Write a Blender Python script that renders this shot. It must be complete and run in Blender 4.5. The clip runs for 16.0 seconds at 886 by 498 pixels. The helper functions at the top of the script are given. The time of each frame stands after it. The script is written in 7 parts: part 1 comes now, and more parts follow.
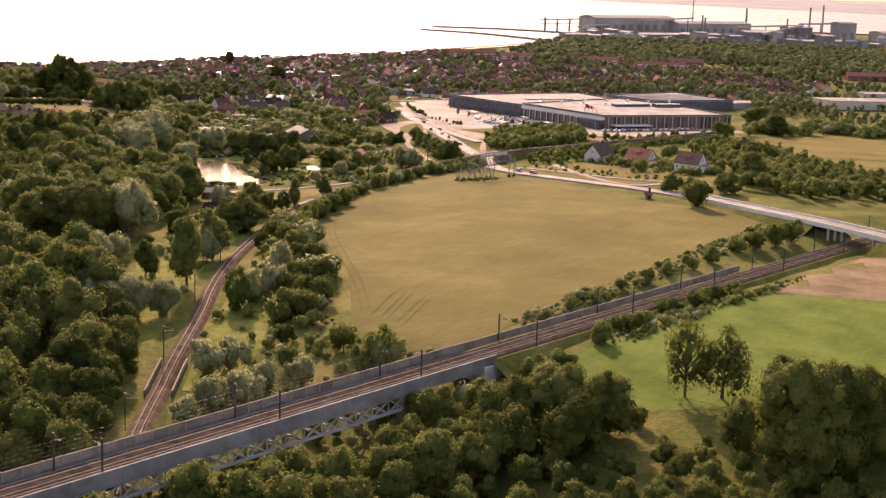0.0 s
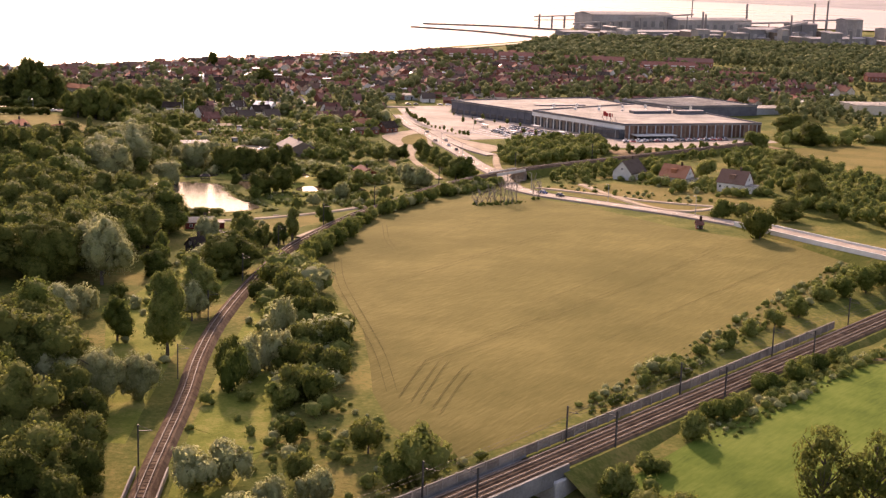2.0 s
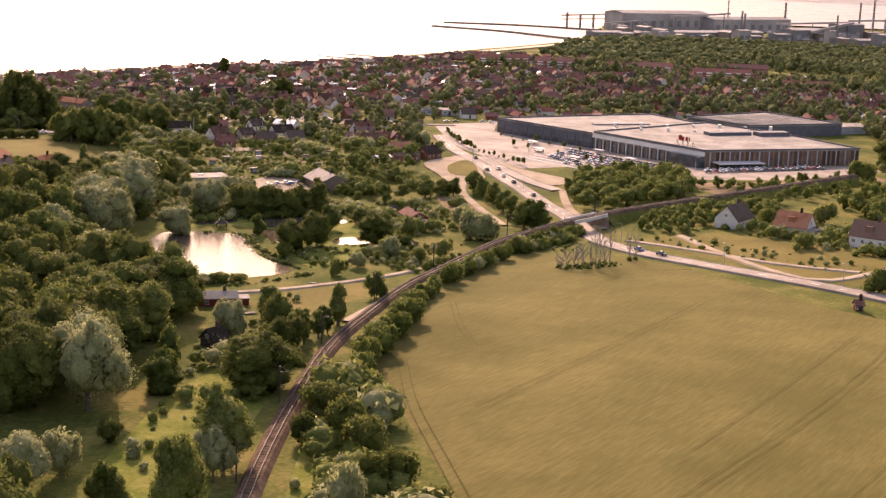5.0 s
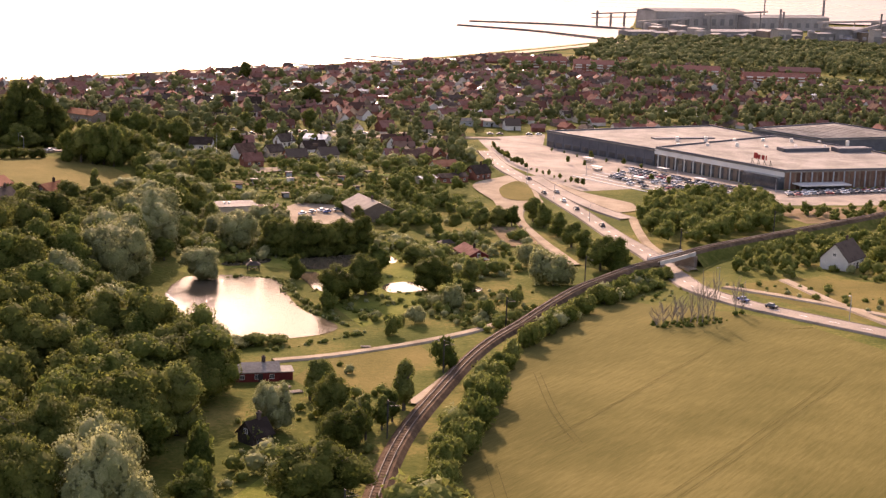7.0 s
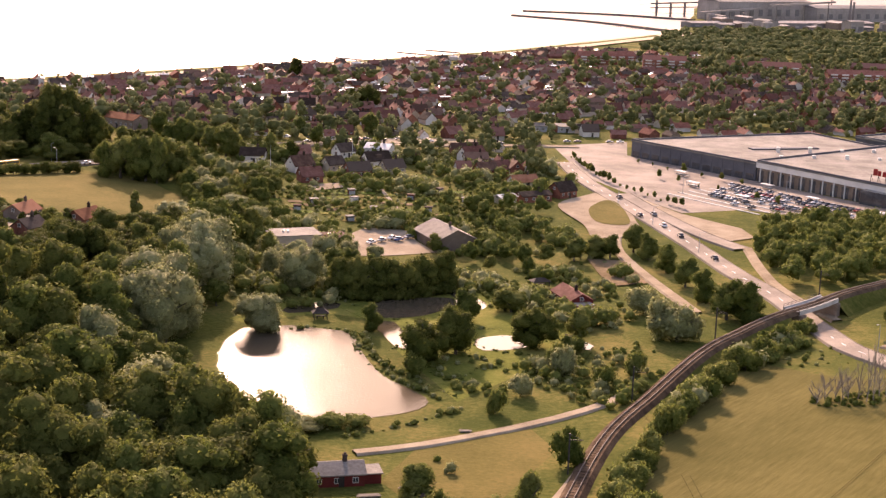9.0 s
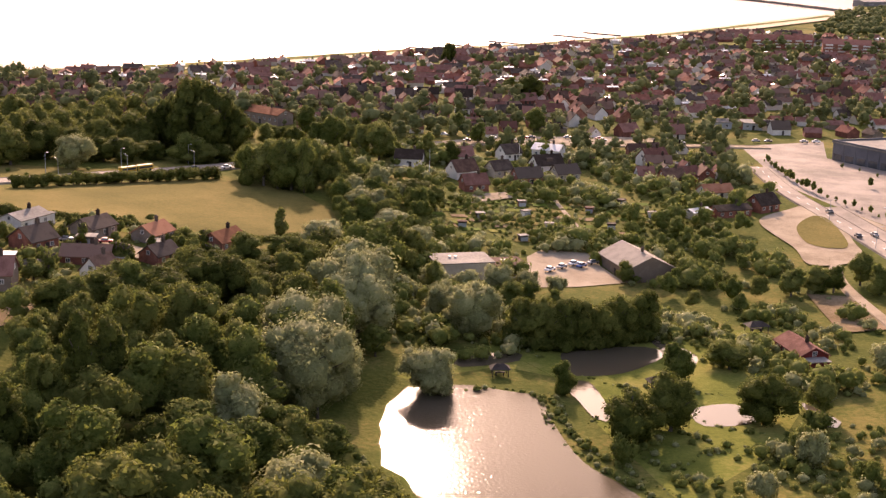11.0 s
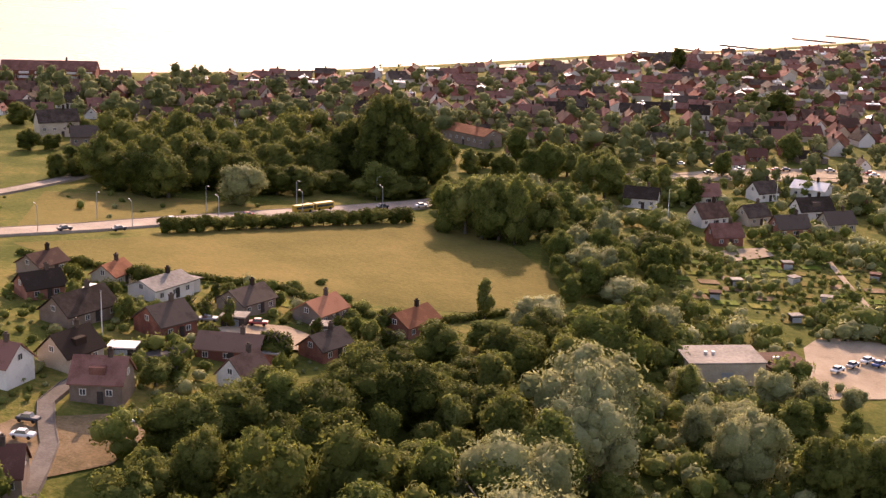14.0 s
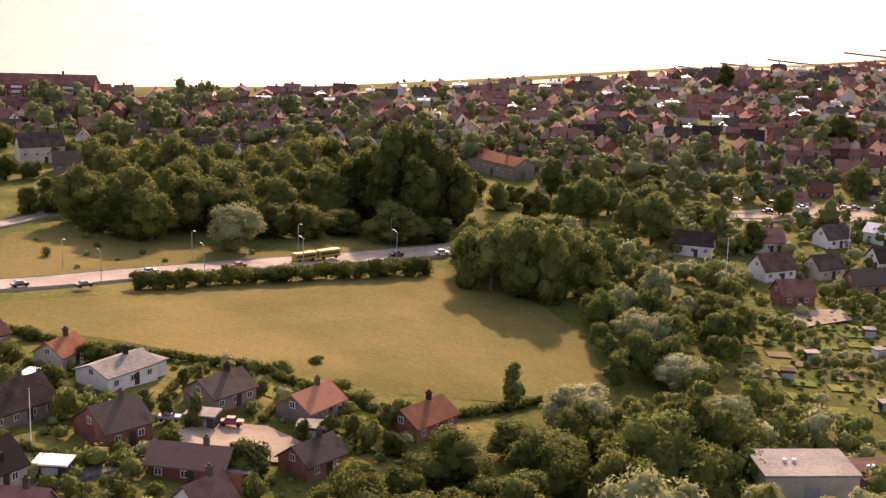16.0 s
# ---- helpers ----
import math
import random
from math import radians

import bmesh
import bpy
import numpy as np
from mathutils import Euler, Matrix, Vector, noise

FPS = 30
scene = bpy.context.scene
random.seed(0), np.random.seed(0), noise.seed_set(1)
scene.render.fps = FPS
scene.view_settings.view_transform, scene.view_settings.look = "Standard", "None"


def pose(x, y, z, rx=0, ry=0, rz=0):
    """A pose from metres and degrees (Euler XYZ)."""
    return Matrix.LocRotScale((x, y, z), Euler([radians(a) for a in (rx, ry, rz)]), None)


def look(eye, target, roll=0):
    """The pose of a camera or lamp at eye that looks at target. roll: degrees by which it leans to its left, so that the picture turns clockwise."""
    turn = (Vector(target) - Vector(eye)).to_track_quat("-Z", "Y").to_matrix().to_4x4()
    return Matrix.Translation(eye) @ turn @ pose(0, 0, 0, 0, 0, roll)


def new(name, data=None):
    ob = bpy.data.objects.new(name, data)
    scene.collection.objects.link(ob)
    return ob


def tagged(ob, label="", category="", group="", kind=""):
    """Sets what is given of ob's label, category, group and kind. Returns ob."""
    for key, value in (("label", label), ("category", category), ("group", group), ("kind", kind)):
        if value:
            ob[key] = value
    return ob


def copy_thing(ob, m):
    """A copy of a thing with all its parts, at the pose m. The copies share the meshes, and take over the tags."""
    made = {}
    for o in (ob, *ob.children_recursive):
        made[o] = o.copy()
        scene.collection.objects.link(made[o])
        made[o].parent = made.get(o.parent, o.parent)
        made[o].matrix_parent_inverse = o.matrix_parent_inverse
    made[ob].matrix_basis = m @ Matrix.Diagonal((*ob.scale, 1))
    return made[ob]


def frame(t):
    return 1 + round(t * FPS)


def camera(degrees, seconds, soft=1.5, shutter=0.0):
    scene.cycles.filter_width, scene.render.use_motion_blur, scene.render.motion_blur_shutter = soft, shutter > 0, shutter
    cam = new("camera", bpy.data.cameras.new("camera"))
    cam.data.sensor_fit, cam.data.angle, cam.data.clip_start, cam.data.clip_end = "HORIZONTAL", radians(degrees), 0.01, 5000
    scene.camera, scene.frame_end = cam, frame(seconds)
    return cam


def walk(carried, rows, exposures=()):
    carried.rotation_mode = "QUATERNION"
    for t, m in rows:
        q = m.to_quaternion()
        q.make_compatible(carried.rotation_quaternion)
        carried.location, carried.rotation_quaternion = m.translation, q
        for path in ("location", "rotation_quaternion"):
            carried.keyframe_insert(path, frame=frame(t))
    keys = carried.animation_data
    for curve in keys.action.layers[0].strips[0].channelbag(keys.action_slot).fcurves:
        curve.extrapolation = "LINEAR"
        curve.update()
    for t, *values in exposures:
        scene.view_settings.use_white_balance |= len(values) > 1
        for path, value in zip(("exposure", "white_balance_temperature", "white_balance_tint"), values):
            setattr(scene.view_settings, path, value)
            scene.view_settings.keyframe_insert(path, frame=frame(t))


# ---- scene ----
# ---- camera ----
cam = camera(34.0, 16.0, soft=1.35)
# seconds, x, y, z, heading left of +y, pitch, roll
ROWS = [
    (0, 88.60, -170.19, 92.99, 7.741, -11.330, 1.910),
    (0.5, 82.52, -151.60, 92.48, 7.547, -11.384, 1.956),
    (1, 76.49, -132.99, 92.15, 7.345, -11.402, 1.928),
    (1.5, 70.58, -114.38, 92.10, 7.152, -11.462, 1.864),
    (2, 64.68, -95.83, 92.34, 6.996, -11.511, 1.863),
    (2.5, 58.85, -77.40, 92.68, 6.924, -11.561, 1.860),
    (3, 52.92, -59.04, 93.07, 6.937, -11.595, 1.891),
    (3.5, 46.88, -40.78, 93.41, 6.963, -11.650, 1.873),
    (4, 40.76, -22.62, 93.73, 7.027, -11.698, 1.933),
    (6.5, 9.54, 62.92, 94.38, 7.503, -11.945, 1.985),
    (7, 3.14, 79.46, 94.59, 7.667, -12.004, 1.962),
    (7.5, -3.25, 95.91, 94.75, 7.803, -12.089, 2.114),
    (8, -9.67, 112.33, 94.94, 7.991, -12.168, 2.170),
    (10.5, -42.17, 192.34, 95.37, 13.004, -13.510, 1.624),
    (11, -48.58, 207.49, 94.68, 14.666, -13.727, 1.573),
    (11.5, -54.84, 222.47, 93.93, 16.201, -13.884, 1.602),
    (12, -60.97, 237.29, 93.24, 17.919, -14.077, 1.603),
    (12.5, -66.83, 251.76, 92.64, 19.481, -14.238, 1.522),
    (13, -72.47, 265.98, 92.32, 20.914, -14.285, 1.479),
    (13.5, -77.95, 279.78, 92.05, 22.181, -14.309, 1.441),
    (14, -83.31, 293.29, 91.86, 22.769, -14.264, 1.461),
    (14.5, -88.57, 306.47, 91.65, 22.971, -14.273, 1.536),
    (15, -93.71, 319.46, 91.43, 23.320, -14.217, 1.595),
    (15.5, -98.67, 332.20, 91.05, 23.620, -14.193, 1.686),
    (16, -103.48, 345.01, 90.64, 24.015, -14.149, 1.779),
]
walk(cam, [(r[0], pose(r[1], r[2], r[3], 90 + r[5], 0, r[4]) @ pose(0, 0, 0, 0, 0, r[6])) for r in ROWS],
     exposures=[(0, 1.16, 7700, 40), (16, 1.19, 7650, 40)])

# ---- light ----
SUN_LEFT, SUN_UP = 18.0, 25.0
world = bpy.data.worlds.new("world")
scene.world = world
world.use_nodes = True
wn = world.node_tree.nodes
sky = wn.new("ShaderNodeTexSky")
sky.sky_type = "NISHITA"
sky.sun_disc = False
sky.sun_elevation = radians(SUN_UP)
sky.sun_rotation = radians(-SUN_LEFT)
sky.dust_density = 1.8
sky.air_density = 1.2
world.node_tree.links.new(sky.outputs[0], wn["Background"].inputs[0])
wn["Background"].inputs[1].default_value = 0.15
sun = new("sun", bpy.data.lights.new("sun", "SUN"))
sun.data.energy, sun.data.angle, sun.data.color = 3.5, radians(0.6), (1.0, 0.87, 0.68)
sun.matrix_basis = look((0, 0, 0), (math.sin(radians(SUN_LEFT)) * math.cos(radians(SUN_UP)), -math.cos(radians(SUN_LEFT)) * math.cos(radians(SUN_UP)), -math.sin(radians(SUN_UP))))


# ---- materials ----
def material(name, colours, size=4.0, fine=0.3, rough=0.9, bump=0.3, metal=0.0, spread=0.35, islands=0.0, objects=0.0, through_light=0.0, spec=0.12, rows=None, fuzz=0.0):
    """A mottled surface: two or three colours mixed at two scales, with a fine bump."""
    m = bpy.data.materials.new(name)
    m.use_nodes = True
    n, l = m.node_tree.nodes, m.node_tree.links
    b = n["Principled BSDF"]
    b.inputs["Roughness"].default_value, b.inputs["Metallic"].default_value = rough, metal
    b.inputs["Specular IOR Level"].default_value = spec
    if fuzz:
        # ears and blades catch low light
        b.inputs["Sheen Weight"].default_value, b.inputs["Sheen Roughness"].default_value = fuzz, 0.5
        b.inputs["Sheen Tint"].default_value = (*colours[-1], 1)
    geo = n.new("ShaderNodeNewGeometry")
    big, small = n.new("ShaderNodeTexNoise"), n.new("ShaderNodeTexNoise")
    for tex, s, d in ((big, size, 7.0), (small, fine, 3.0)):
        tex.inputs["Scale"].default_value, tex.inputs["Detail"].default_value, tex.inputs["Roughness"].default_value = 1.0 / s, d, 0.62
        l.new(geo.outputs["Position"], tex.inputs["Vector"])
    if rows is not None:
        # drilled crops: the fine grain is drawn out along the rows
        turn, draw = n.new("ShaderNodeVectorRotate"), n.new("ShaderNodeVectorMath")
        turn.rotation_type = "Z_AXIS"
        turn.inputs["Angle"].default_value = -radians(rows)
        draw.operation = "MULTIPLY"
        draw.inputs[1].default_value = (0.14, 1, 1)
        l.new(geo.outputs["Position"], turn.inputs["Vector"])
        l.new(turn.outputs[0], draw.inputs[0])
        l.new(draw.outputs[0], small.inputs["Vector"])
    total = n.new("ShaderNodeMath")
    total.operation = "MULTIPLY_ADD"
    total.inputs[1].default_value = 0.45
    l.new(small.outputs[0], total.inputs[0])
    l.new(big.outputs[0], total.inputs[2])
    out = total.outputs[0]
    extra = []
    if islands:
        extra.append((geo.outputs["Random Per Island"], islands))
    if objects:
        info = n.new("ShaderNodeObjectInfo")
        extra.append((info.outputs["Random"], objects))
    for socket, amount in extra:
        shift = n.new("ShaderNodeMath")
        shift.operation = "SUBTRACT"
        l.new(socket, shift.inputs[0])
        shift.inputs[1].default_value = 0.5
        add = n.new("ShaderNodeMath")
        add.operation = "MULTIPLY_ADD"
        add.inputs[1].default_value = amount
        l.new(shift.outputs[0], add.inputs[0])
        l.new(out, add.inputs[2])
        out = add.outputs[0]
    ramp = n.new("ShaderNodeValToRGB")
    el = ramp.color_ramp.elements
    while len(el) < len(colours):
        el.new(0.5)
    for k, c in enumerate(colours):
        el[k].position = 0.725 - spread / 2 + spread * k / max(1, len(colours) - 1)
        el[k].color = (*c, 1)
    l.new(out, ramp.inputs[0])
    l.new(ramp.outputs[0], b.inputs["Base Color"])
    if bump:
        bp = n.new("ShaderNodeBump")
        bp.inputs["Strength"].default_value, bp.inputs["Distance"].default_value = bump, fine * 0.5
        l.new(small.outputs[0], bp.inputs["Height"])
        l.new(bp.outputs[0], b.inputs["Normal"])
    if through_light:
        tr, mix = n.new("ShaderNodeBsdfTranslucent"), n.new("ShaderNodeMixShader")
        l.new(ramp.outputs[0], tr.inputs[0])
        mix.inputs[0].default_value = through_light
        l.new(b.outputs[0], mix.inputs[1])
        l.new(tr.outputs[0], mix.inputs[2])
        l.new(mix.outputs[0], n["Material Output"].inputs["Surface"])
    return m


def water_material(name, colour, rough, wave, strength, spec=0.065):
    m = bpy.data.materials.new(name)
    m.use_nodes = True
    n, l = m.node_tree.nodes, m.node_tree.links
    b = n["Principled BSDF"]
    b.inputs["Base Color"].default_value = (*colour, 1)
    b.inputs["Roughness"].default_value = rough
    b.inputs["IOR"].default_value = 1.33
    b.inputs["Specular IOR Level"].default_value = spec
    geo, tex, bp = n.new("ShaderNodeNewGeometry"), n.new("ShaderNodeTexNoise"), n.new("ShaderNodeBump")
    tex.inputs["Scale"].default_value, tex.inputs["Detail"].default_value = 1.0 / wave, 4.0
    l.new(geo.outputs["Position"], tex.inputs["Vector"])
    l.new(tex.outputs[0], bp.inputs["Height"])
    bp.inputs["Strength"].default_value, bp.inputs["Distance"].default_value = strength, wave * 0.3
    l.new(bp.outputs[0], b.inputs["Normal"])
    return m


def sea_material(name, deep, shine, rough, share_of):
    """Open water with wind-roughened patches: a dull body under a wide, soft mirror."""
    m = bpy.data.materials.new(name)
    m.use_nodes = True
    n, l = m.node_tree.nodes, m.node_tree.links
    geo, tex, streak, bp = n.new("ShaderNodeNewGeometry"), n.new("ShaderNodeTexNoise"), n.new("ShaderNodeTexNoise"), n.new("ShaderNodeBump")
    body, gloss, mix = n.new("ShaderNodeBsdfDiffuse"), n.new("ShaderNodeBsdfGlossy"), n.new("ShaderNodeMixShader")
    tex.inputs["Scale"].default_value, tex.inputs["Detail"].default_value = 0.2, 4.0
    l.new(geo.outputs["Position"], tex.inputs["Vector"])
    draw = n.new("ShaderNodeVectorMath")
    draw.operation = "MULTIPLY"
    draw.inputs[1].default_value = (0.0022, 0.011, 1)
    l.new(geo.outputs["Position"], draw.inputs[0])
    l.new(draw.outputs[0], streak.inputs["Vector"])
    streak.inputs["Scale"].default_value, streak.inputs["Detail"].default_value = 1.0, 5.0
    l.new(tex.outputs[0], bp.inputs["Height"])
    bp.inputs["Strength"].default_value, bp.inputs["Distance"].default_value = 0.5, 1.5
    body.inputs["Color"].default_value, gloss.inputs["Color"].default_value = (*deep, 1), (*shine, 1)
    span = n.new("ShaderNodeMapRange")
    span.inputs["From Min"].default_value, span.inputs["From Max"].default_value = 0.35, 0.65
    span.inputs["To Min"].default_value, span.inputs["To Max"].default_value = rough - 0.06, rough + 0.08
    l.new(streak.outputs[0], span.inputs["Value"])
    l.new(span.outputs[0], gloss.inputs["Roughness"])
    for node in (body, gloss):
        l.new(bp.outputs[0], node.inputs["Normal"])
    mix.inputs[0].default_value = share_of
    l.new(body.outputs[0], mix.inputs[1])
    l.new(gloss.outputs[0], mix.inputs[2])
    l.new(mix.outputs[0], n["Material Output"].inputs["Surface"])
    return m


M = {
    "grass": material("grass", [(0.058, 0.072, 0.014), (0.10, 0.105, 0.024), (0.185, 0.15, 0.045)], 26, 1.2, 0.95, 0.5, spread=0.3, spec=0.02),
    "lawn": material("lawn", [(0.092, 0.110, 0.020), (0.150, 0.160, 0.032), (0.235, 0.205, 0.056)], 14, 0.8, 0.95, 0.4, spread=0.35, spec=0.02),
    "meadow": material("meadow", [(0.098, 0.086, 0.023), (0.146, 0.120, 0.035), (0.205, 0.152, 0.051)], 30, 1.0, 0.95, 0.5, spread=0.42, spec=0.02),
    "wheat": material("wheat", [(0.068, 0.061, 0.017), (0.092, 0.080, 0.024), (0.130, 0.108, 0.036)], 42, 0.8, 0.95, 0.6, spread=0.32, spec=0.02, rows=63, fuzz=0.6),
    "wheat_track": material("wheat_track", [(0.058, 0.050, 0.015), (0.084, 0.071, 0.022)], 3, 0.5, 0.95, 0.4, spec=0.02),
    "crop": material("crop", [(0.058, 0.092, 0.013), (0.092, 0.130, 0.020), (0.130, 0.162, 0.031)], 14, 0.6, 0.9, 0.5, spread=0.36, spec=0.02, rows=58),
    "rough_grass": material("rough_grass", [(0.09, 0.108, 0.018), (0.145, 0.155, 0.029), (0.24, 0.205, 0.06)], 8, 0.8, 0.95, 0.5, spread=0.4, spec=0.02),
    "soil": material("soil", [(0.12, 0.092, 0.045), (0.195, 0.137, 0.076), (0.27, 0.19, 0.115)], 10, 0.6, 0.95, 0.4, spec=0.02),
    "gravel": material("gravel", [(0.24, 0.185, 0.125), (0.33, 0.26, 0.18), (0.41, 0.33, 0.235)], 9, 0.4, 0.95, 0.3, spec=0.02),
    "asphalt": material("asphalt", [(0.175, 0.142, 0.112), (0.25, 0.203, 0.160), (0.325, 0.265, 0.210)], 14, 0.5, 0.85, 0.1, spread=0.3, spec=0.12),
    "tarmac": material("tarmac", [(0.075, 0.064, 0.054), (0.11, 0.095, 0.08), (0.155, 0.135, 0.115)], 6, 0.4, 0.85, 0.15, spec=0.1),
    "ballast": material("ballast", [(0.066, 0.043, 0.028), (0.108, 0.071, 0.045), (0.158, 0.107, 0.070)], 3, 0.25, 0.95, 0.7, spec=0.02),
    "rail": material("rail", [(0.15, 0.112, 0.088), (0.22, 0.17, 0.135)], 3, 0.2, 0.7, 0.05, spec=0.1),
    "concrete": material("concrete", [(0.33, 0.31, 0.28), (0.42, 0.40, 0.36), (0.50, 0.47, 0.43)], 5, 0.4, 0.85, 0.15),
    "pale_concrete": material("pale_concrete", [(0.48, 0.46, 0.42), (0.58, 0.56, 0.51)], 4, 0.4, 0.85, 0.15),
    "steel_grey": material("steel_grey", [(0.27, 0.29, 0.30), (0.36, 0.38, 0.39)], 3, 0.3, 0.5, 0.05, metal=0.3),
    "dark_steel": material("dark_steel", [(0.035, 0.033, 0.03), (0.07, 0.065, 0.06)], 3, 0.3, 0.6, 0.05, metal=0.3),
    "barrier": material("barrier", [(0.13, 0.105, 0.083), (0.185, 0.152, 0.122), (0.245, 0.205, 0.168)], 4, 0.4, 0.85, 0.3, objects=0.25),
    "deck_grey": material("deck_grey", [(0.12, 0.115, 0.105), (0.17, 0.163, 0.15), (0.225, 0.215, 0.2)], 6, 0.4, 0.85, 0.15),
    "barrier_pale": material("barrier_pale", [(0.20, 0.168, 0.135), (0.29, 0.247, 0.205)], 3, 0.3, 0.85, 0.2),
    "wood_dark": material("wood_dark", [(0.03, 0.024, 0.02), (0.07, 0.055, 0.045)], 2, 0.15, 0.8, 0.3),
    "wood_red": material("wood_red", [(0.13, 0.022, 0.018), (0.20, 0.04, 0.03)], 2, 0.15, 0.8, 0.3, objects=0.3),
    "plaster_white": material("plaster_white", [(0.50, 0.47, 0.42), (0.66, 0.62, 0.56)], 3, 0.3, 0.9, 0.1, objects=0.5),
    "plaster_cream": material("plaster_cream", [(0.34, 0.29, 0.22), (0.47, 0.41, 0.32)], 3, 0.3, 0.9, 0.1, objects=0.5),
    "brick_red": material("brick_red", [(0.15, 0.055, 0.038), (0.24, 0.09, 0.06), (0.30, 0.13, 0.09)], 2, 0.12, 0.9, 0.3, objects=0.4),
    "brick_brown": material("brick_brown", [(0.15, 0.11, 0.08), (0.24, 0.18, 0.14)], 2, 0.12, 0.9, 0.3, objects=0.4),
    # tile_red and tile_scarlet: reds dulled partway to imitate haze over the far town
    "tile_red": material("tile_red", [(0.128, 0.056, 0.042), (0.180, 0.081, 0.061), (0.245, 0.117, 0.090)], 2.5, 0.2, 0.85, 0.5, objects=0.6, spec=0.03),
    "tile_orange": material("tile_orange", [(0.22, 0.085, 0.043), (0.30, 0.120, 0.064), (0.38, 0.165, 0.095)], 2.5, 0.2, 0.85, 0.5, objects=0.4, spec=0.03),
    "tile_scarlet": material("tile_scarlet", [(0.185, 0.070, 0.048), (0.255, 0.100, 0.070), (0.315, 0.135, 0.097)], 2.5, 0.2, 0.85, 0.5, objects=0.4, spec=0.03),
    "tile_dark": material("tile_dark", [(0.036, 0.025, 0.019), (0.062, 0.044, 0.034), (0.100, 0.073, 0.057)], 2.5, 0.2, 0.8, 0.5, objects=0.6, spec=0.03),
    "tile_brown": material("tile_brown", [(0.085, 0.047, 0.034), (0.135, 0.076, 0.054), (0.185, 0.108, 0.078)], 2.5, 0.2, 0.85, 0.5, objects=0.6, spec=0.03),
    "roof_grey": material("roof_grey", [(0.13, 0.115, 0.096), (0.21, 0.187, 0.157), (0.29, 0.262, 0.225)], 14, 0.7, 0.85, 0.1, spread=0.3),
    "roof_pale": material("roof_pale", [(0.55, 0.52, 0.48), (0.70, 0.67, 0.62)], 6, 0.4, 0.34, 0.1, spec=0.6),
    "cladding_dark": material("cladding_dark", [(0.075, 0.075, 0.085), (0.12, 0.12, 0.13)], 5, 0.4, 0.6, 0.1),
    "glass": material("glass", [(0.03, 0.035, 0.04), (0.06, 0.065, 0.07)], 4, 1.0, 0.12, 0.0, spec=0.8),
    "bark": material("bark", [(0.06, 0.048, 0.036), (0.12, 0.10, 0.08)], 1, 0.1, 0.95, 0.6),
    "dead_wood": material("dead_wood", [(0.20, 0.165, 0.13), (0.32, 0.27, 0.22)], 1, 0.1, 0.95, 0.4),
    "leaf_dark": material("leaf_dark", [(0.050, 0.063, 0.013), (0.097, 0.113, 0.025), (0.165, 0.175, 0.045)], 4, 0.5, 0.7, 0.4, spread=0.5, islands=0.24, objects=0.35, through_light=0.48, spec=0.02),
    "leaf_mid": material("leaf_mid", [(0.075, 0.100, 0.021), (0.136, 0.162, 0.038), (0.216, 0.230, 0.066)], 4, 0.5, 0.7, 0.4, spread=0.5, islands=0.24, objects=0.4, through_light=0.48, spec=0.02),
    "leaf_silver": material("leaf_silver", [(0.175, 0.19, 0.078), (0.285, 0.295, 0.13), (0.39, 0.39, 0.195)], 4, 0.5, 0.65, 0.4, spread=0.5, islands=0.24, objects=0.3, through_light=0.48, spec=0.03),
    # distant foliage: haze put into the base colour, paler and bluer
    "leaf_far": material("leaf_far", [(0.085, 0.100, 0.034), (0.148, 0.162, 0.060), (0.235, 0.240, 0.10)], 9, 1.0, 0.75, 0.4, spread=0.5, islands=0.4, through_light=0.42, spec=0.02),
    "sand": material("sand", [(0.40, 0.32, 0.20), (0.52, 0.43, 0.29)], 12, 0.6, 0.95, 0.2),
    # haze across the strait is put into this grey base colour
    "far_land": material("far_land", [(0.20, 0.19, 0.18), (0.30, 0.28, 0.26)], 120, 12, 0.95, 0.0),
    "plant_grey": material("plant_grey", [(0.22, 0.195, 0.18), (0.29, 0.26, 0.24), (0.36, 0.325, 0.30)], 30, 3, 0.8, 0.0),
    "plant_dark": material("plant_dark", [(0.14, 0.13, 0.125), (0.21, 0.20, 0.19)], 30, 3, 0.8, 0.0),
    "sign_red": material("sign_red", [(0.22, 0.02, 0.02), (0.30, 0.035, 0.03)], 3, 0.3, 0.5, 0),
    "bus_yellow": material("bus_yellow", [(0.36, 0.22, 0.03), (0.46, 0.29, 0.045)], 2, 0.3, 0.4, 0),
    "car_dark": material("car_dark", [(0.02, 0.02, 0.024), (0.05, 0.05, 0.055)], 2, 0.3, 0.3, 0, spec=0.6),
    "car_white": material("car_white", [(0.62, 0.62, 0.61), (0.74, 0.74, 0.72)], 2, 0.3, 0.3, 0, spec=0.6),
    "car_grey": material("car_grey", [(0.22, 0.23, 0.24), (0.34, 0.35, 0.36)], 2, 0.3, 0.3, 0, metal=0.4, spec=0.6),
    "car_red": material("car_red", [(0.30, 0.03, 0.025), (0.38, 0.05, 0.04)], 2, 0.3, 0.3, 0, spec=0.6),
    "car_blue": material("car_blue", [(0.03, 0.07, 0.22), (0.05, 0.11, 0.30)], 2, 0.3, 0.3, 0, spec=0.6),
    "rubber": material("rubber", [(0.012, 0.012, 0.012), (0.025, 0.025, 0.025)], 1, 0.2, 0.9, 0),
    "sea": sea_material("sea", (0.11, 0.10, 0.095), (0.95, 0.88, 0.85), 0.31, 0.26),
    "still_water": water_material("still_water", (0.085, 0.066, 0.042), 0.05, 1.2, 0.06, 0.22),
    "pond": water_material("pond", (0.085, 0.066, 0.042), 0.08, 0.7, 0.32),
}


# ---- the lie of the land ----
SEA = -5.2
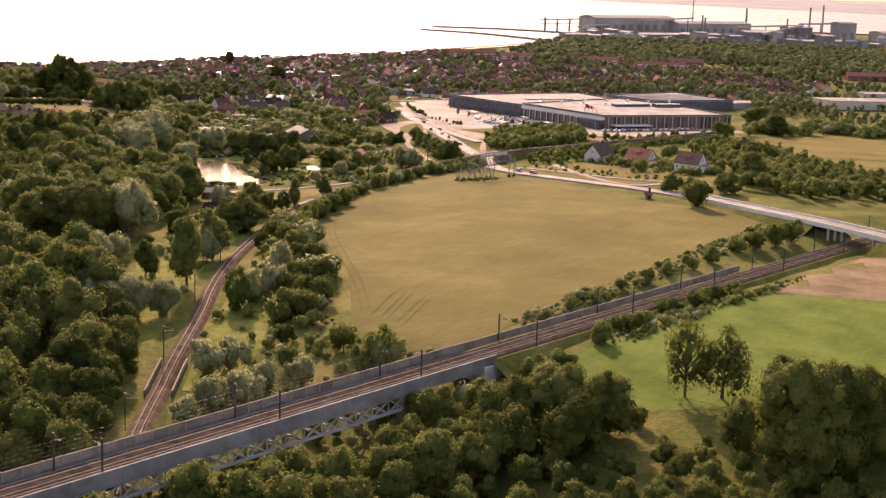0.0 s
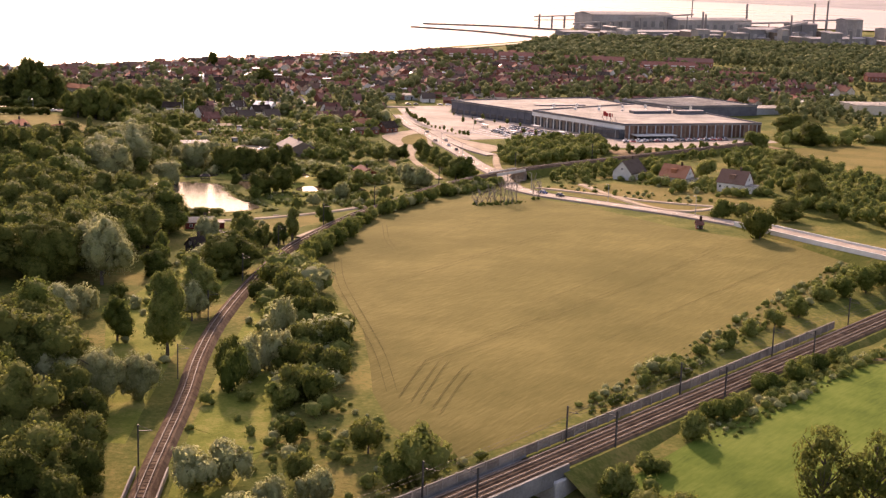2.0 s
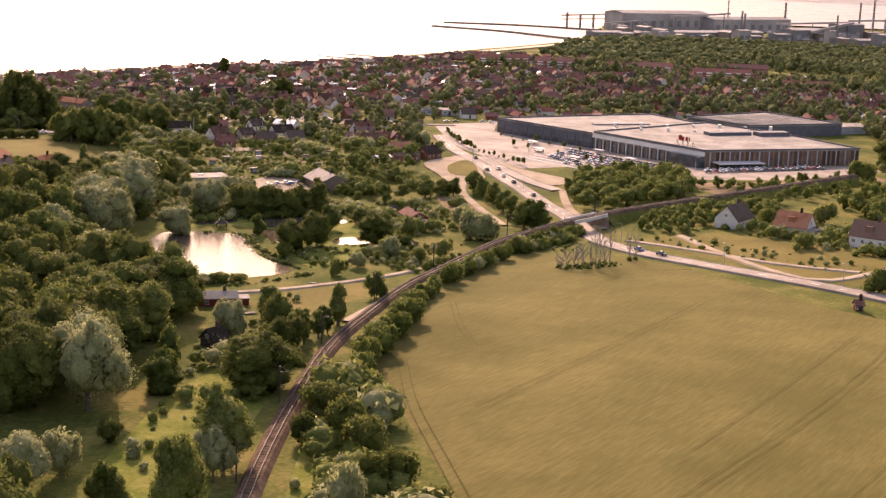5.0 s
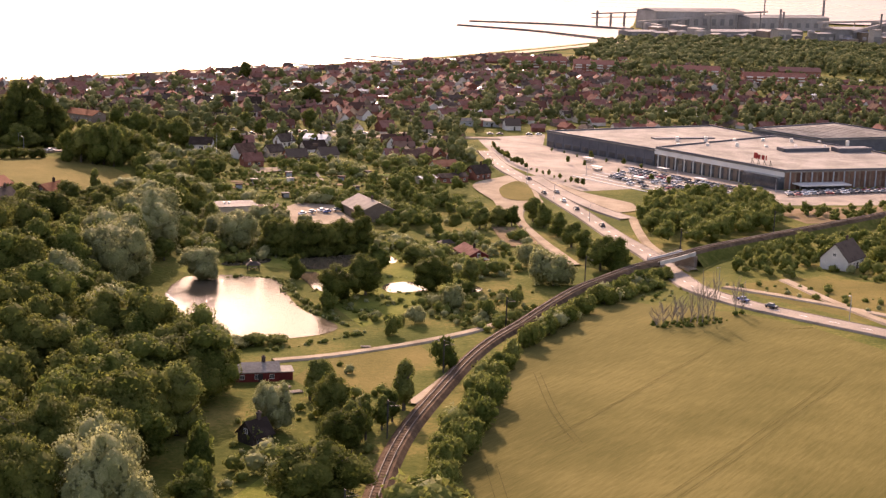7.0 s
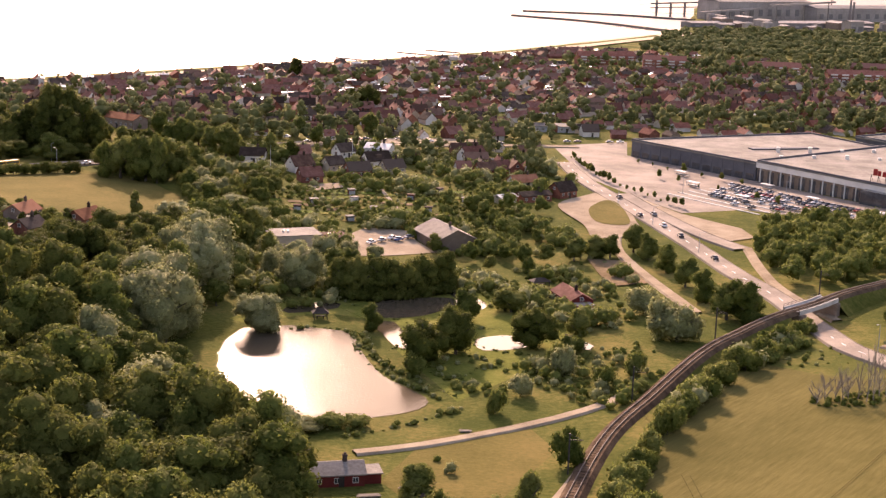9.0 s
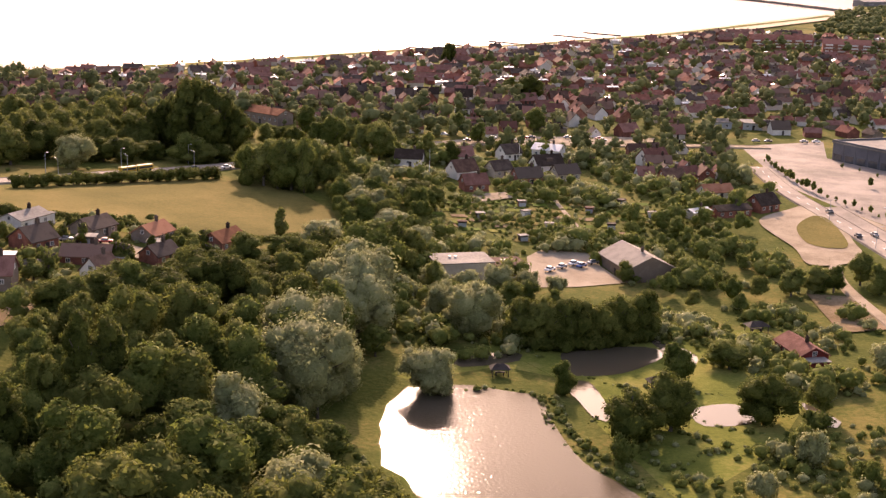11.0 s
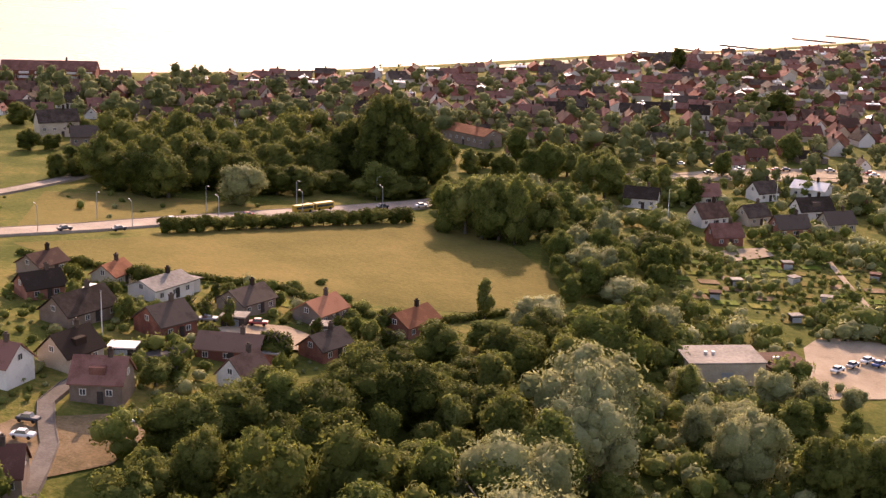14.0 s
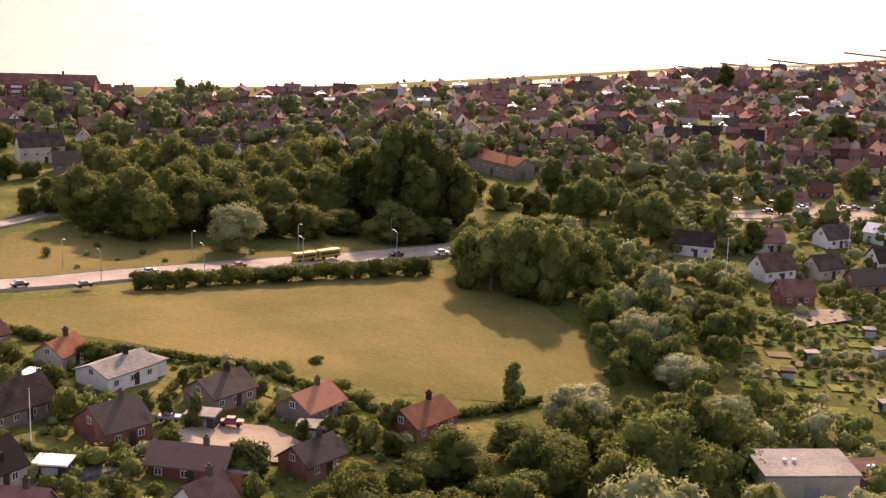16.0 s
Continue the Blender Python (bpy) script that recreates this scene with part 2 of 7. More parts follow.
# x, y, reach, height of each rise or hollow
HILLS = [(-220, 480, 90, 9.0), (-190, 560, 90, 2.4), (-300, 640, 120, -3.7), (100, 390, 110, 2.4), (60, 170, 70, 2.8), (30, 60, 70, -4.4), (-120, 520, 80, -7.4), (-90, 620, 80, -4.3), (-40, 800, 140, -2.9), (-90, 390, 80, -4.3), (-60, 160, 70, -0.6), (-150, 720, 110, 2.3), (-420, 480, 200, 13.2), (260, 300, 200, 7.0), (15, 524, 15, -1.6), (42, 105, 30, -4.5)]
# the shore: y, x
SHORE = [(-900, -2600), (300, -1300), (700, -750), (880, -513), (942, -447), (1027, -389), (1125, -328), (1192, -268), (1319, -192), (1369, -168), (1672, -40), (2031, -22), (2290, -22)]


def ground(x, y):
    """Height of the land, for single places or arrays."""
    x, y = np.asarray(x, float), np.asarray(y, float)
    z = -4.0 + sum(w * np.exp(-((x - a) ** 2 + (y - b) ** 2) / (2 * r * r)) for a, b, r, w in HILLS)
    k = np.exp(-((((x + 96) / 64) ** 2 + ((y - 470) / 79) ** 2) ** 2))
    z = z * (1 - k) - 5.2 * k
    # the main line runs through a shallow cutting
    off, far = (x + 40.0) * 0.848 - (y - 2.0) * 0.530, (x + 40.0) * 0.530 + (y - 2.0) * 0.848
    z = np.where((far > 200) & (far < 520), np.minimum(z, 1.9 + np.maximum(np.abs(off) - 9, 0) * 0.4), z)
    edge = np.interp(y, [s[0] for s in SHORE], [s[1] for s in SHORE])
    wet = np.clip(np.maximum((edge - x) / 25 + 0.5, (y - 2270) / 30), 0, 1)
    z = z * (1 - wet) - 9.0 * wet
    return z


def spot(x, y, lift=0.0):
    return Vector((x, y, float(ground(x, y)) + lift))


# ---- building blocks ----
def mesh_of(name, verts, faces, mat, smooth=False):
    me = bpy.data.meshes.new(name)
    me.from_pydata([tuple(v) for v in verts], [], faces)
    me.update()
    for one in mat if isinstance(mat, (list, tuple)) else [mat]:
        me.materials.append(M[one])
    if smooth:
        me.polygons.foreach_set("use_smooth", [True] * len(me.polygons))
    return me


def part(name, bm, mat, parent=None, label="", smooth=False):
    me = bpy.data.meshes.new(name)
    bm.normal_update()
    bm.to_mesh(me)
    bm.free()
    me.materials.append(M[mat])
    if smooth:
        me.polygons.foreach_set("use_smooth", [True] * len(me.polygons))
    ob = new(name, me)
    ob.parent = parent
    if label:
        tagged(ob, label)
    return ob


def share(name, me, parent, m=None, label=""):
    """A part that uses a mesh made before."""
    ob = new(name, me)
    ob.parent = parent
    if m is not None:
        ob.matrix_basis = m
    if label:
        tagged(ob, label)
    return ob


def box(bm, x0, x1, y0, y1, z0, z1, bevel=0.0):
    made = bmesh.ops.create_cube(bm, size=1.0, matrix=Matrix.LocRotScale(((x0 + x1) / 2, (y0 + y1) / 2, (z0 + z1) / 2), None, (x1 - x0, y1 - y0, z1 - z0)))
    if bevel:
        edges = list({e for v in made["verts"] for e in v.link_edges})
        bmesh.ops.bevel(bm, geom=edges, offset=bevel, segments=1, affect="EDGES")
    return bm


def beam(bm, a, b, thick, deep=None):
    """A square bar from a to b."""
    a, b = Vector(a), Vector(b)
    turn = (b - a).to_track_quat("Z", "Y")
    bmesh.ops.create_cube(bm, size=1.0, matrix=Matrix.LocRotScale((a + b) / 2, turn, (thick, deep or thick, (b - a).length)))


def tube(bm, points, radii, sides=6):
    rings = []
    for k, p in enumerate(points):
        p = Vector(p)
        way = (Vector(points[min(k + 1, len(points) - 1)]) - Vector(points[max(k - 1, 0)])).normalized()
        q = way.to_track_quat("Z", "Y")
        rings.append([bm.verts.new(p + q @ Vector((math.cos(a) * radii[k], math.sin(a) * radii[k], 0))) for a in (2 * math.pi * s / sides for s in range(sides))])
    for low, high in zip(rings, rings[1:]):
        for s in range(sides):
            bm.faces.new((low[s], low[(s + 1) % sides], high[(s + 1) % sides], high[s]))
    bm.faces.new(rings[0][::-1])
    bm.faces.new(rings[-1])
    return bm


def thing(name, at, label, category, group="", rz=0.0, kind=""):
    ob = tagged(new(name), label, category, group, kind)
    ob.matrix_basis = Matrix.Translation(at) @ pose(0, 0, 0, 0, 0, rz)
    return ob


def sheet(name, outline, mat, lift, label, category, flat=None, step=10.0, kind="structure"):
    """A patch of ground laid over the land inside an outline."""
    bm = bmesh.new()
    vs = [bm.verts.new((x, y, 0)) for x, y in outline]
    face = bm.faces.new(vs)
    bm.normal_update()
    if face.normal.z < 0:
        bmesh.ops.reverse_faces(bm, faces=[face])
        bm.normal_update()
    bmesh.ops.triangulate(bm, faces=bm.faces[:])
    if flat is None:
        for axis in (0, 1):
            low, high = min(p[axis] for p in outline), max(p[axis] for p in outline)
            k = math.floor(low / step) + 1
            while k * step < high:
                co, no = [0, 0, 0], [0, 0, 0]
                co[axis], no[axis] = k * step, 1
                bmesh.ops.bisect_plane(bm, geom=bm.verts[:] + bm.edges[:] + bm.faces[:], plane_co=co, plane_no=no)
                k += 1
    for v in bm.verts:
        rest = 0.02 if lift <= 0.12 and v.is_boundary else lift
        v.co.z = flat if flat is not None else float(ground(v.co.x, v.co.y)) + rest
    return tagged(part(name, bm, mat), label, category, "", kind)


def smooth_line(points, gap=4.0):
    """Even points along a soft curve through the given ones."""
    pts = [np.array(p, float) for p in points]
    pts = [2 * pts[0] - pts[1]] + pts + [2 * pts[-1] - pts[-2]]
    out = []
    for k in range(1, len(pts) - 2):
        p0, p1, p2, p3 = pts[k - 1 : k + 3]
        n = max(1, int(np.linalg.norm(p2 - p1) / gap))
        for s in range(n):
            t = s / n
            out.append(0.5 * (2 * p1 + (p2 - p0) * t + (2 * p0 - 5 * p1 + 4 * p2 - p3) * t * t + (3 * p1 - p0 - 3 * p2 + p3) * t ** 3))
    out.append(pts[-2])
    return out


def ribbon(bm, line, profile, height=None):
    """Sweeps a cross-section of (across, up) along a line of (x, y) or (x, y, z)."""
    rows = []
    for k, p in enumerate(line):
        way = np.array(line[min(k + 1, len(line) - 1)][:2]) - np.array(line[max(k - 1, 0)][:2])
        way = way / (np.linalg.norm(way) + 1e-9)
        side = np.array([way[1], -way[0]])
        row = []
        for across, up in profile:
            q = np.array(p[:2]) + side * across
            z = p[2] if len(p) > 2 else (float(ground(*q)) if height is None else height)
            row.append(bm.verts.new((q[0], q[1], z + up)))
        rows.append(row)
    for a, b in zip(rows, rows[1:]):
        for k in range(len(profile) - 1):
            bm.faces.new((a[k], a[k + 1], b[k + 1], b[k]))
    return bm


def closed(outline):
    """The same outline with soft corners."""
    pts, out = [np.array(p, float) for p in outline], []
    n = len(pts)
    for k in range(n):
        p0, p1, p2, p3 = pts[k - 1], pts[k], pts[(k + 1) % n], pts[(k + 2) % n]
        steps = max(2, int(np.linalg.norm(p2 - p1) / 2.5))
        for s in range(steps):
            t = s / steps
            out.append(tuple(0.5 * (2 * p1 + (p2 - p0) * t + (2 * p0 - 5 * p1 + 4 * p2 - p3) * t * t + (3 * p1 - p0 - 3 * p2 + p3) * t ** 3)))
    return out


def inside(x, y, outline):
    hit = False
    for (xa, ya), (xb, yb) in zip(outline, outline[1:] + outline[:1]):
        if (ya > y) != (yb > y) and x < (xb - xa) * (y - ya) / (yb - ya) + xa:
            hit = not hit
    return hit


def scatter(outline, gap, seed, keep_off=()):
    """Places at least gap apart inside an outline."""
    rng = random.Random(seed)
    xs, ys = [p[0] for p in outline], [p[1] for p in outline]
    cells, found = {}, []
    for _ in range(int((max(xs) - min(xs)) * (max(ys) - min(ys)) / gap ** 2 * 6)):
        x, y = rng.uniform(min(xs), max(xs)), rng.uniform(min(ys), max(ys))
        if not inside(x, y, outline) or any(inside(x, y, o) for o in keep_off):
            continue
        c = (int(x // gap), int(y // gap))
        if any((x - a) ** 2 + (y - b) ** 2 < gap * gap for i in (-1, 0, 1) for j in (-1, 0, 1) for a, b in cells.get((c[0] + i, c[1] + j), ())):
            continue
        cells.setdefault(c, []).append((x, y))
        found.append((x, y))
    return found


# ---- land and water ----
def spaced(low, high, fine_low, fine_high, step):
    out, x, d = [], fine_low, step
    while x > low:
        d *= 1.18
        x -= d
        out.append(max(x, low))
    out = out[::-1] + list(np.arange(fine_low, fine_high, step))
    x, d = fine_high, step
    while x < high:
        out.append(x)
        d *= 1.12
        x += min(d, 90)
    return out + [high]


gx, gy = spaced(-4900, 4900, -620, 430, 10), spaced(-900, 4950, -240, 1400, 10)
X, Y = np.meshgrid(gx, gy)
Z = ground(X, Y)
cols = len(gx)
land_faces = [(j * cols + i, j * cols + i + 1, (j + 1) * cols + i + 1, (j + 1) * cols + i) for j in range(len(gy) - 1) for i in range(cols - 1)]
land = new("ground", mesh_of("ground", np.stack([X, Y, Z], -1).reshape(-1, 3), land_faces, "grass", True))
tagged(land, "rough summer grassland turning dry and yellow in patches", "ground", "", "structure")
bm = bmesh.new()
rim = [(-4900, -900)] + [(x + 13, y) for y, x in SHORE] + [(4900, 2290), (4900, 4950), (-4900, 4950)]
bm.faces.new([bm.verts.new((x, y, SEA)) for x, y in rim])
bm.normal_update()
bmesh.ops.triangulate(bm, faces=bm.faces[:])
bm.normal_update()
for f in bm.faces:
    if f.normal.z < 0:
        f.normal_flip()
sea = part("water", bm, "sea")
tagged(sea, "glittering backlit sea with small waves and pale glare", "sea", "", "structure")
bm = bmesh.new()
far_line = [(-2600 + 120 * k, 3640 - 0.42 * (-2900 + 120 * k)) for k in range(52)]
rows = []
for k, (x, y) in enumerate(far_line):
    up = 2.0 * math.sin(k * 0.7) + 1.5 * math.sin(k * 1.9)
    rows.append([bm.verts.new((x, y - 30, SEA - 2)), bm.verts.new((x, y + 40, SEA + 3 + up * 0.3)), bm.verts.new((x + 60, y + 300, SEA + 10 + up)), bm.verts.new((x + 160, y + 900, SEA + 15 + up))])
for a, b in zip(rows, rows[1:]):
    for k in range(3):
        bm.faces.new((a[k], b[k], b[k + 1], a[k + 1]))
tagged(part("far_shore", bm, "far_land"), "low hazy far shore across the strait", "shore", "", "structure")

# ---- roads ----
def road(name, line, width, mat, label, lift=0.5, kerb=True):
    bm = bmesh.new()
    w = width / 2
    prof = [(-w - 0.4, lift - 0.6), (-w - 0.15, lift + 0.12), (-w, lift + 0.12), (-w, lift), (w, lift), (w, lift + 0.12), (w + 0.15, lift + 0.12), (w + 0.4, lift - 0.6)]
    ribbon(bm, smooth_line(line, 6), prof if kerb else [(-w - 0.5, lift - 0.6), (-w, lift), (w, lift), (w + 0.5, lift - 0.6)])
    return tagged(part(name, bm, mat), label, "road", "", "structure")



FIELD = [(-27, 332), (-30, 350), (-26, 420), (-12, 460), (0, 480), (12, 472), (32, 466), (50, 450), (83, 402), (105, 384), (128, 374), (142, 362), (133, 330), (112, 282), (86, 236), (62, 193), (46, 168), (36, 160), (22, 176), (15, 195), (11, 214), (3, 248), (-11, 285)]
GREEN = [(60, 141), (70, 157), (118, 232), (140, 240), (190, 236), (230, 190), (200, 120), (140, 132), (110, 134), (85, 130)]
MEADOW = [(-300, 553), (-285, 572), (-272, 600), (-258, 622), (-243, 640), (-232, 644), (-208, 636), (-192, 618), (-182, 600), (-180, 585), (-190, 570), (-206, 558), (-229, 553), (-262, 549), (-283, 545)]
POND = [(-128, 447), (-133, 464), (-134, 475), (-130, 481), (-123, 484), (-116, 488), (-107, 487), (-100, 486), (-97, 478), (-92, 466), (-85, 453), (-77, 445), (-72, 438), (-75, 430), (-86, 422), (-95, 418), (-110, 428), (-120, 440)]
sheet("field", FIELD, "wheat", 0.12, "ripening wheat field with faint wheel tracks", "field")
sheet("field", GREEN, "crop", 0.12, "bright green crop field beside the railway", "field")
sheet("meadow", MEADOW, "meadow", 0.12, "dry yellow-green meadow between houses and road", "meadow")
sheet("pond_water", closed(POND), "pond", 0, "calm fishing pond glittering in the low sun", "pond", flat=-4.95)
for outline in ([(-100, 511), (-100, 519), (-84, 529), (-79, 523), (-86, 507), (-97, 502)], [(-98, 496), (-92, 499), (-84, 479), (-87, 477), (-93, 488)],
                [(-69, 489), (-61, 495), (-56, 486), (-66, 480)],
                [(-48, 501), (-40, 491), (-43, 487)], [(-83, 534), (-80, 536), (-72, 527), (-72, 519), (-78, 525)], [(-122, 504), (-112, 514), (-109, 508), (-120, 499)]):
    sheet("pond_water", closed(outline), "still_water", 0.17, "small narrow garden pond among lawns", "pond")
SOIL = [(121, 240), (157, 236), (210, 250), (230, 330), (172, 318), (150, 286), (132, 262)]
sheet("bare_ground", SOIL, "soil", 0.12, "bare trodden earth beside the railway crossing", "ground")
sheet("bare_ground", [(-49, 597), (-37, 597), (-29, 566), (-40, 560)], "soil", 0.35, "bare pinkish gravel plot among scrub", "ground")
YARD = [(-121, 569), (-123, 584), (-127, 602), (-125, 613), (-111, 617), (-106, 604), (-97, 590), (-108, 579)]
sheet("yard", YARD, "gravel", 0.2, "pale gravel yard beside the workshop", "yard")
PARK = [(-82, 826), (-48, 856), (-46, 812), (10, 762), (66, 704), (142, 742), (150, 720), (104, 676), (60, 664), (30, 682), (3, 693), (-20, 680), (-37, 706), (-56, 737), (-66, 765)]
sheet("field", [(140, 655), (150, 690), (200, 720), (260, 690), (230, 600), (172, 590)], "meadow", 0.12, "dry tan field behind the houses", "field")
sheet("field", [(168, 560), (200, 590), (260, 560), (240, 500), (190, 500)], "meadow", 0.12, "dry tan field behind the trees", "field")
road("path", [(-42, 372), (-38.5, 388), (-36, 402)], 2.2, "gravel", "short sandy track beside the railway", 0.5, False)
sheet("village_square", [(-211, 742), (-208, 757), (-190, 780), (-176, 796), (-135, 820), (-118, 826), (-116, 808), (-132, 797), (-162, 779), (-186, 762)], "gravel", 0.3, "pale sunlit gravel square along the village street", "square")
sheet("car_park", PARK, "asphalt", 0.12, "wide pale asphalt car park in front of a store", "car park")
sheet("pavement", [(-36, 703), (-21, 679), (1, 656), (5, 640), (-5, 632), (-17, 655), (-30, 682)], "gravel", 0.3, "pale paved apron beside the turning lane", "pavement")
sheet("paved_circle", closed([(-66, 680), (-57, 702), (-51, 711), (-46, 700), (-41, 690), (-36, 660), (-34, 648), (-38, 634), (-49, 630), (-54, 649)]), "gravel", 0.45, "pale forecourt of compacted gravel off the road", "drive")
sheet("lawn", closed([(-54, 676), (-49, 694), (-43.5, 688), (-38, 658), (-41.5, 651), (-50, 655)]), "meadow", 0.6, "long island of dry grass in the gravel forecourt", "lawn")
sheet("lawn", [(-128, 487), (-112, 503), (-100, 500), (-96, 498), (-86, 474), (-66, 440), (-52, 470), (-44, 520), (-60, 560), (-88, 530), (-105, 530), (-128, 505), (-134, 488)], "lawn", 0.12, "mown green lawn around the ponds", "lawn")
sheet("lawn", [(-68, 415), (-50, 428), (-42, 412), (-50, 380), (-60, 372), (-72, 388)], "meadow", 0.12, "dry paddock beside the railway curve", "lawn")

ROAD = [(-72, 775), (-60, 734), (-45, 698), (-31, 664), (-16, 624), (-3, 582), (9, 548), (17, 520), (22, 496), (34, 476), (50, 460), (67, 445), (88, 427), (108, 408), (126, 390)]
road("road", ROAD, 7.0, "asphalt", "pale asphalt main road curving under the railway")
road("road", [(-43, 710), (-28, 674), (-12, 640), (0, 620)], 6.0, "asphalt", "pale asphalt turning lane into the car park", 0.55)
road("path", [(2, 622), (5, 590), (10, 560), (22, 530)], 2.5, "gravel", "pale gravel cycle path beside the road", 0.6, False)
road("path", [(-42, 640), (-40, 613), (-30, 577), (-15, 531)], 3.0, "gravel", "pale gravel lane behind a tree row", 0.5, False)
road("path", [(48, 512), (60, 478), (76, 446), (90, 438), (112, 462)], 2.6, "gravel", "pale gravel path beside the wheat field", 0.5, False)
road("path", [(30, 500), (52, 482), (76, 462), (100, 452)], 2.6, "gravel", "pale gravel cycle path along the field", 0.5, False)
road("path", [(-80, 402), (-68, 410), (-52, 424), (-44, 432), (-33, 446), (-28, 460)], 2.4, "gravel", "sandy track beside the railway curve", 0.5, False)
road("road", [(-330, 530), (-311, 560), (-299, 578), (-290, 597), (-272, 630), (-247, 672), (-236, 700)], 10.0, "asphalt", "pale asphalt road past the meadow")
road("road", [(-350, 590), (-350, 625), (-353, 655), (-372, 690)], 5.0, "asphalt", "pale asphalt side road to the village")
sheet("meadow", [(-232, 738), (-214, 764), (-156, 800), (-120, 815), (-118, 796), (-152, 772), (-205, 742)], "meadow", 0.12, "dry grass verge along the village street", "verge")
sheet("verge", [(54, 652), (104, 674), (140, 704), (150, 690), (98, 634), (66, 622)], "soil", 0.12, "bare pale slope between car park and railway", "verge")
road("road", [(-226, 744), (-212, 753), (-185, 769), (-155, 785), (-125, 800), (-95, 816), (-70, 826)], 6.0, "gravel", "pale sunlit village street with parked cars")

sheet("rough_grass", [(-46, 330), (-44, 296), (-41, 250), (-33, 200), (-27, 160), (-34, 160), (-46, 200), (-64, 250), (-66, 300), (-58, 340)], "rough_grass", 0.1, "lush rough grass left uncut beside the track", "grass")
sheet("rough_grass", [(-33, 320), (-29, 262), (-23, 215), (-17, 170), (-10, 130), (-2, 130), (0, 160), (-6, 200), (-13, 240), (-22, 290)], "rough_grass", 0.1, "lush rough grass between track and hedge", "grass")
sheet("drive", [(-163, 662), (-158, 657), (-147, 674), (-151, 681), (-159, 673)], "gravel", 0.45, "pale gravel drive beside the allotments", "drive")

sheet("verge", [(34, 506), (52, 516), (84, 512), (104, 492), (124, 474), (118, 440), (98, 430), (80, 446), (56, 468), (38, 488)], "meadow", 0.1, "dry sandy grass verge between road and houses", "verge")
sheet("verge", [(-314, 572), (-343, 619), (-317, 632), (-285, 639), (-260, 653), (-268, 630), (-296, 589), (-311, 567)], "meadow", 0.1, "dry uncut verge between road and woodland", "verge")

# ---- railways ----
RAIL_A, RAIL_B, DECK = np.array([-40.0, 2.0]), np.array([235.0, 442.0]), 3.2
ALONG = (RAIL_B - RAIL_A) / np.linalg.norm(RAIL_B - RAIL_A)
RIGHT = np.array([ALONG[1], -ALONG[0]])


def main_at(s, across=0.0, up=0.0):
    p = RAIL_A + ALONG * s + RIGHT * across
    return Vector((p[0], p[1], DECK + up))


CURVE = smooth_line([(4, 40), (-2, 68), (-9, 99), (-16, 138), (-23, 184), (-29, 215), (-34, 250), (-38, 298), (-40, 345), (-37, 385), (-32.5, 421), (-25, 448), (-14, 482), (-5, 500), (5, 517), (16, 531), (27, 548), (57, 585), (89, 624), (130, 674)], 3.0)


def curve_z(p):
    """The curve climbs from its low bank to the bridge over the road."""
    k = min(max((p[1] - 421) / 30, 0), 1)
    low = max(float(ground(p[0], p[1])), -3.6) + 1.0
    return low * (1 - k) + k * float(np.interp(p[1], [447, 482, 500, 517, 532, 547], [-2.6, -1.6, -1.0, -0.3, 0.3, 0.5]))


CURVE3 = [(p[0], p[1], curve_z(p)) for p in CURVE]


def track(line3, name, label):
    """One track: ballast bed, sleepers and two rails."""
    t = thing(name, line3[len(line3) // 2], label, "railway track", "", 0, "structure")
    t.matrix_basis = Matrix.Identity(4)
    part("ballast_bed", ribbon(bmesh.new(), line3, [(-2.4, -0.9), (-1.5, 0.0), (1.5, 0.0), (2.4, -0.9)]), "ballast", t)
    for side in (-0.72, 0.72):
        part("rail", ribbon(bmesh.new(), line3, [(side - 0.09, 0.1), (side - 0.07, 0.3), (side + 0.07, 0.3), (side + 0.09, 0.1)]), "rail", t)
    bm = bmesh.new()
    for a, b in zip(line3, line3[1:]):
        a, b = Vector(a), Vector(b)
        q = (b - a).to_track_quat("X", "Z")
        n = max(1, round((b - a).length / 1.5))
        for k in range(n):
            bmesh.ops.create_cube(bm, size=1.0, matrix=Matrix.LocRotScale(a.lerp(b, k / n) + Vector((0, 0, 0.02)), q, (0.3, 2.3, 0.1)))
    tagged(part("sleepers", bm, "ballast", t), kind="stuff")
    return t


track(CURVE3, "railway_curve", "single railway track on a curved ballast bank")
for off in (-1.9, 1.9):
    track([tuple(main_at(s, off, 0.35)) for s in range(0, 520, 10)], "railway_main", "straight double-track railway on ballast")
# bank that carries the main line beyond the bridge
part_bank = part("railway_bank", ribbon(bmesh.new(), [tuple(main_at(s)) for s in range(176, 520, 6)], [(-14, -6), (-4.6, -0.1), (4.6, -0.1), (14, -6)]), "grass")
tagged(part_bank, "grassy bank carrying the main railway", "bank", "", "structure")
CROSS = np.array([15.0, 529.5])
for keep in ([p for p in CURVE3 if p[1] < 521 and np.hypot(p[0] - CROSS[0], p[1] - CROSS[1]) > 9], [p for p in CURVE3 if p[1] > 535 and np.hypot(p[0] - CROSS[0], p[1] - CROSS[1]) > 9]):
    part_bank = part("railway_bank", ribbon(bmesh.new(), [(p[0], p[1], p[2] - 0.7) for p in keep], [(-6.5, -4), (-2.2, -0.1), (2.2, -0.1), (6.5, -4)]), "grass")
    tagged(part_bank, "grassy bank carrying the railway curve", "bank", "", "structure")

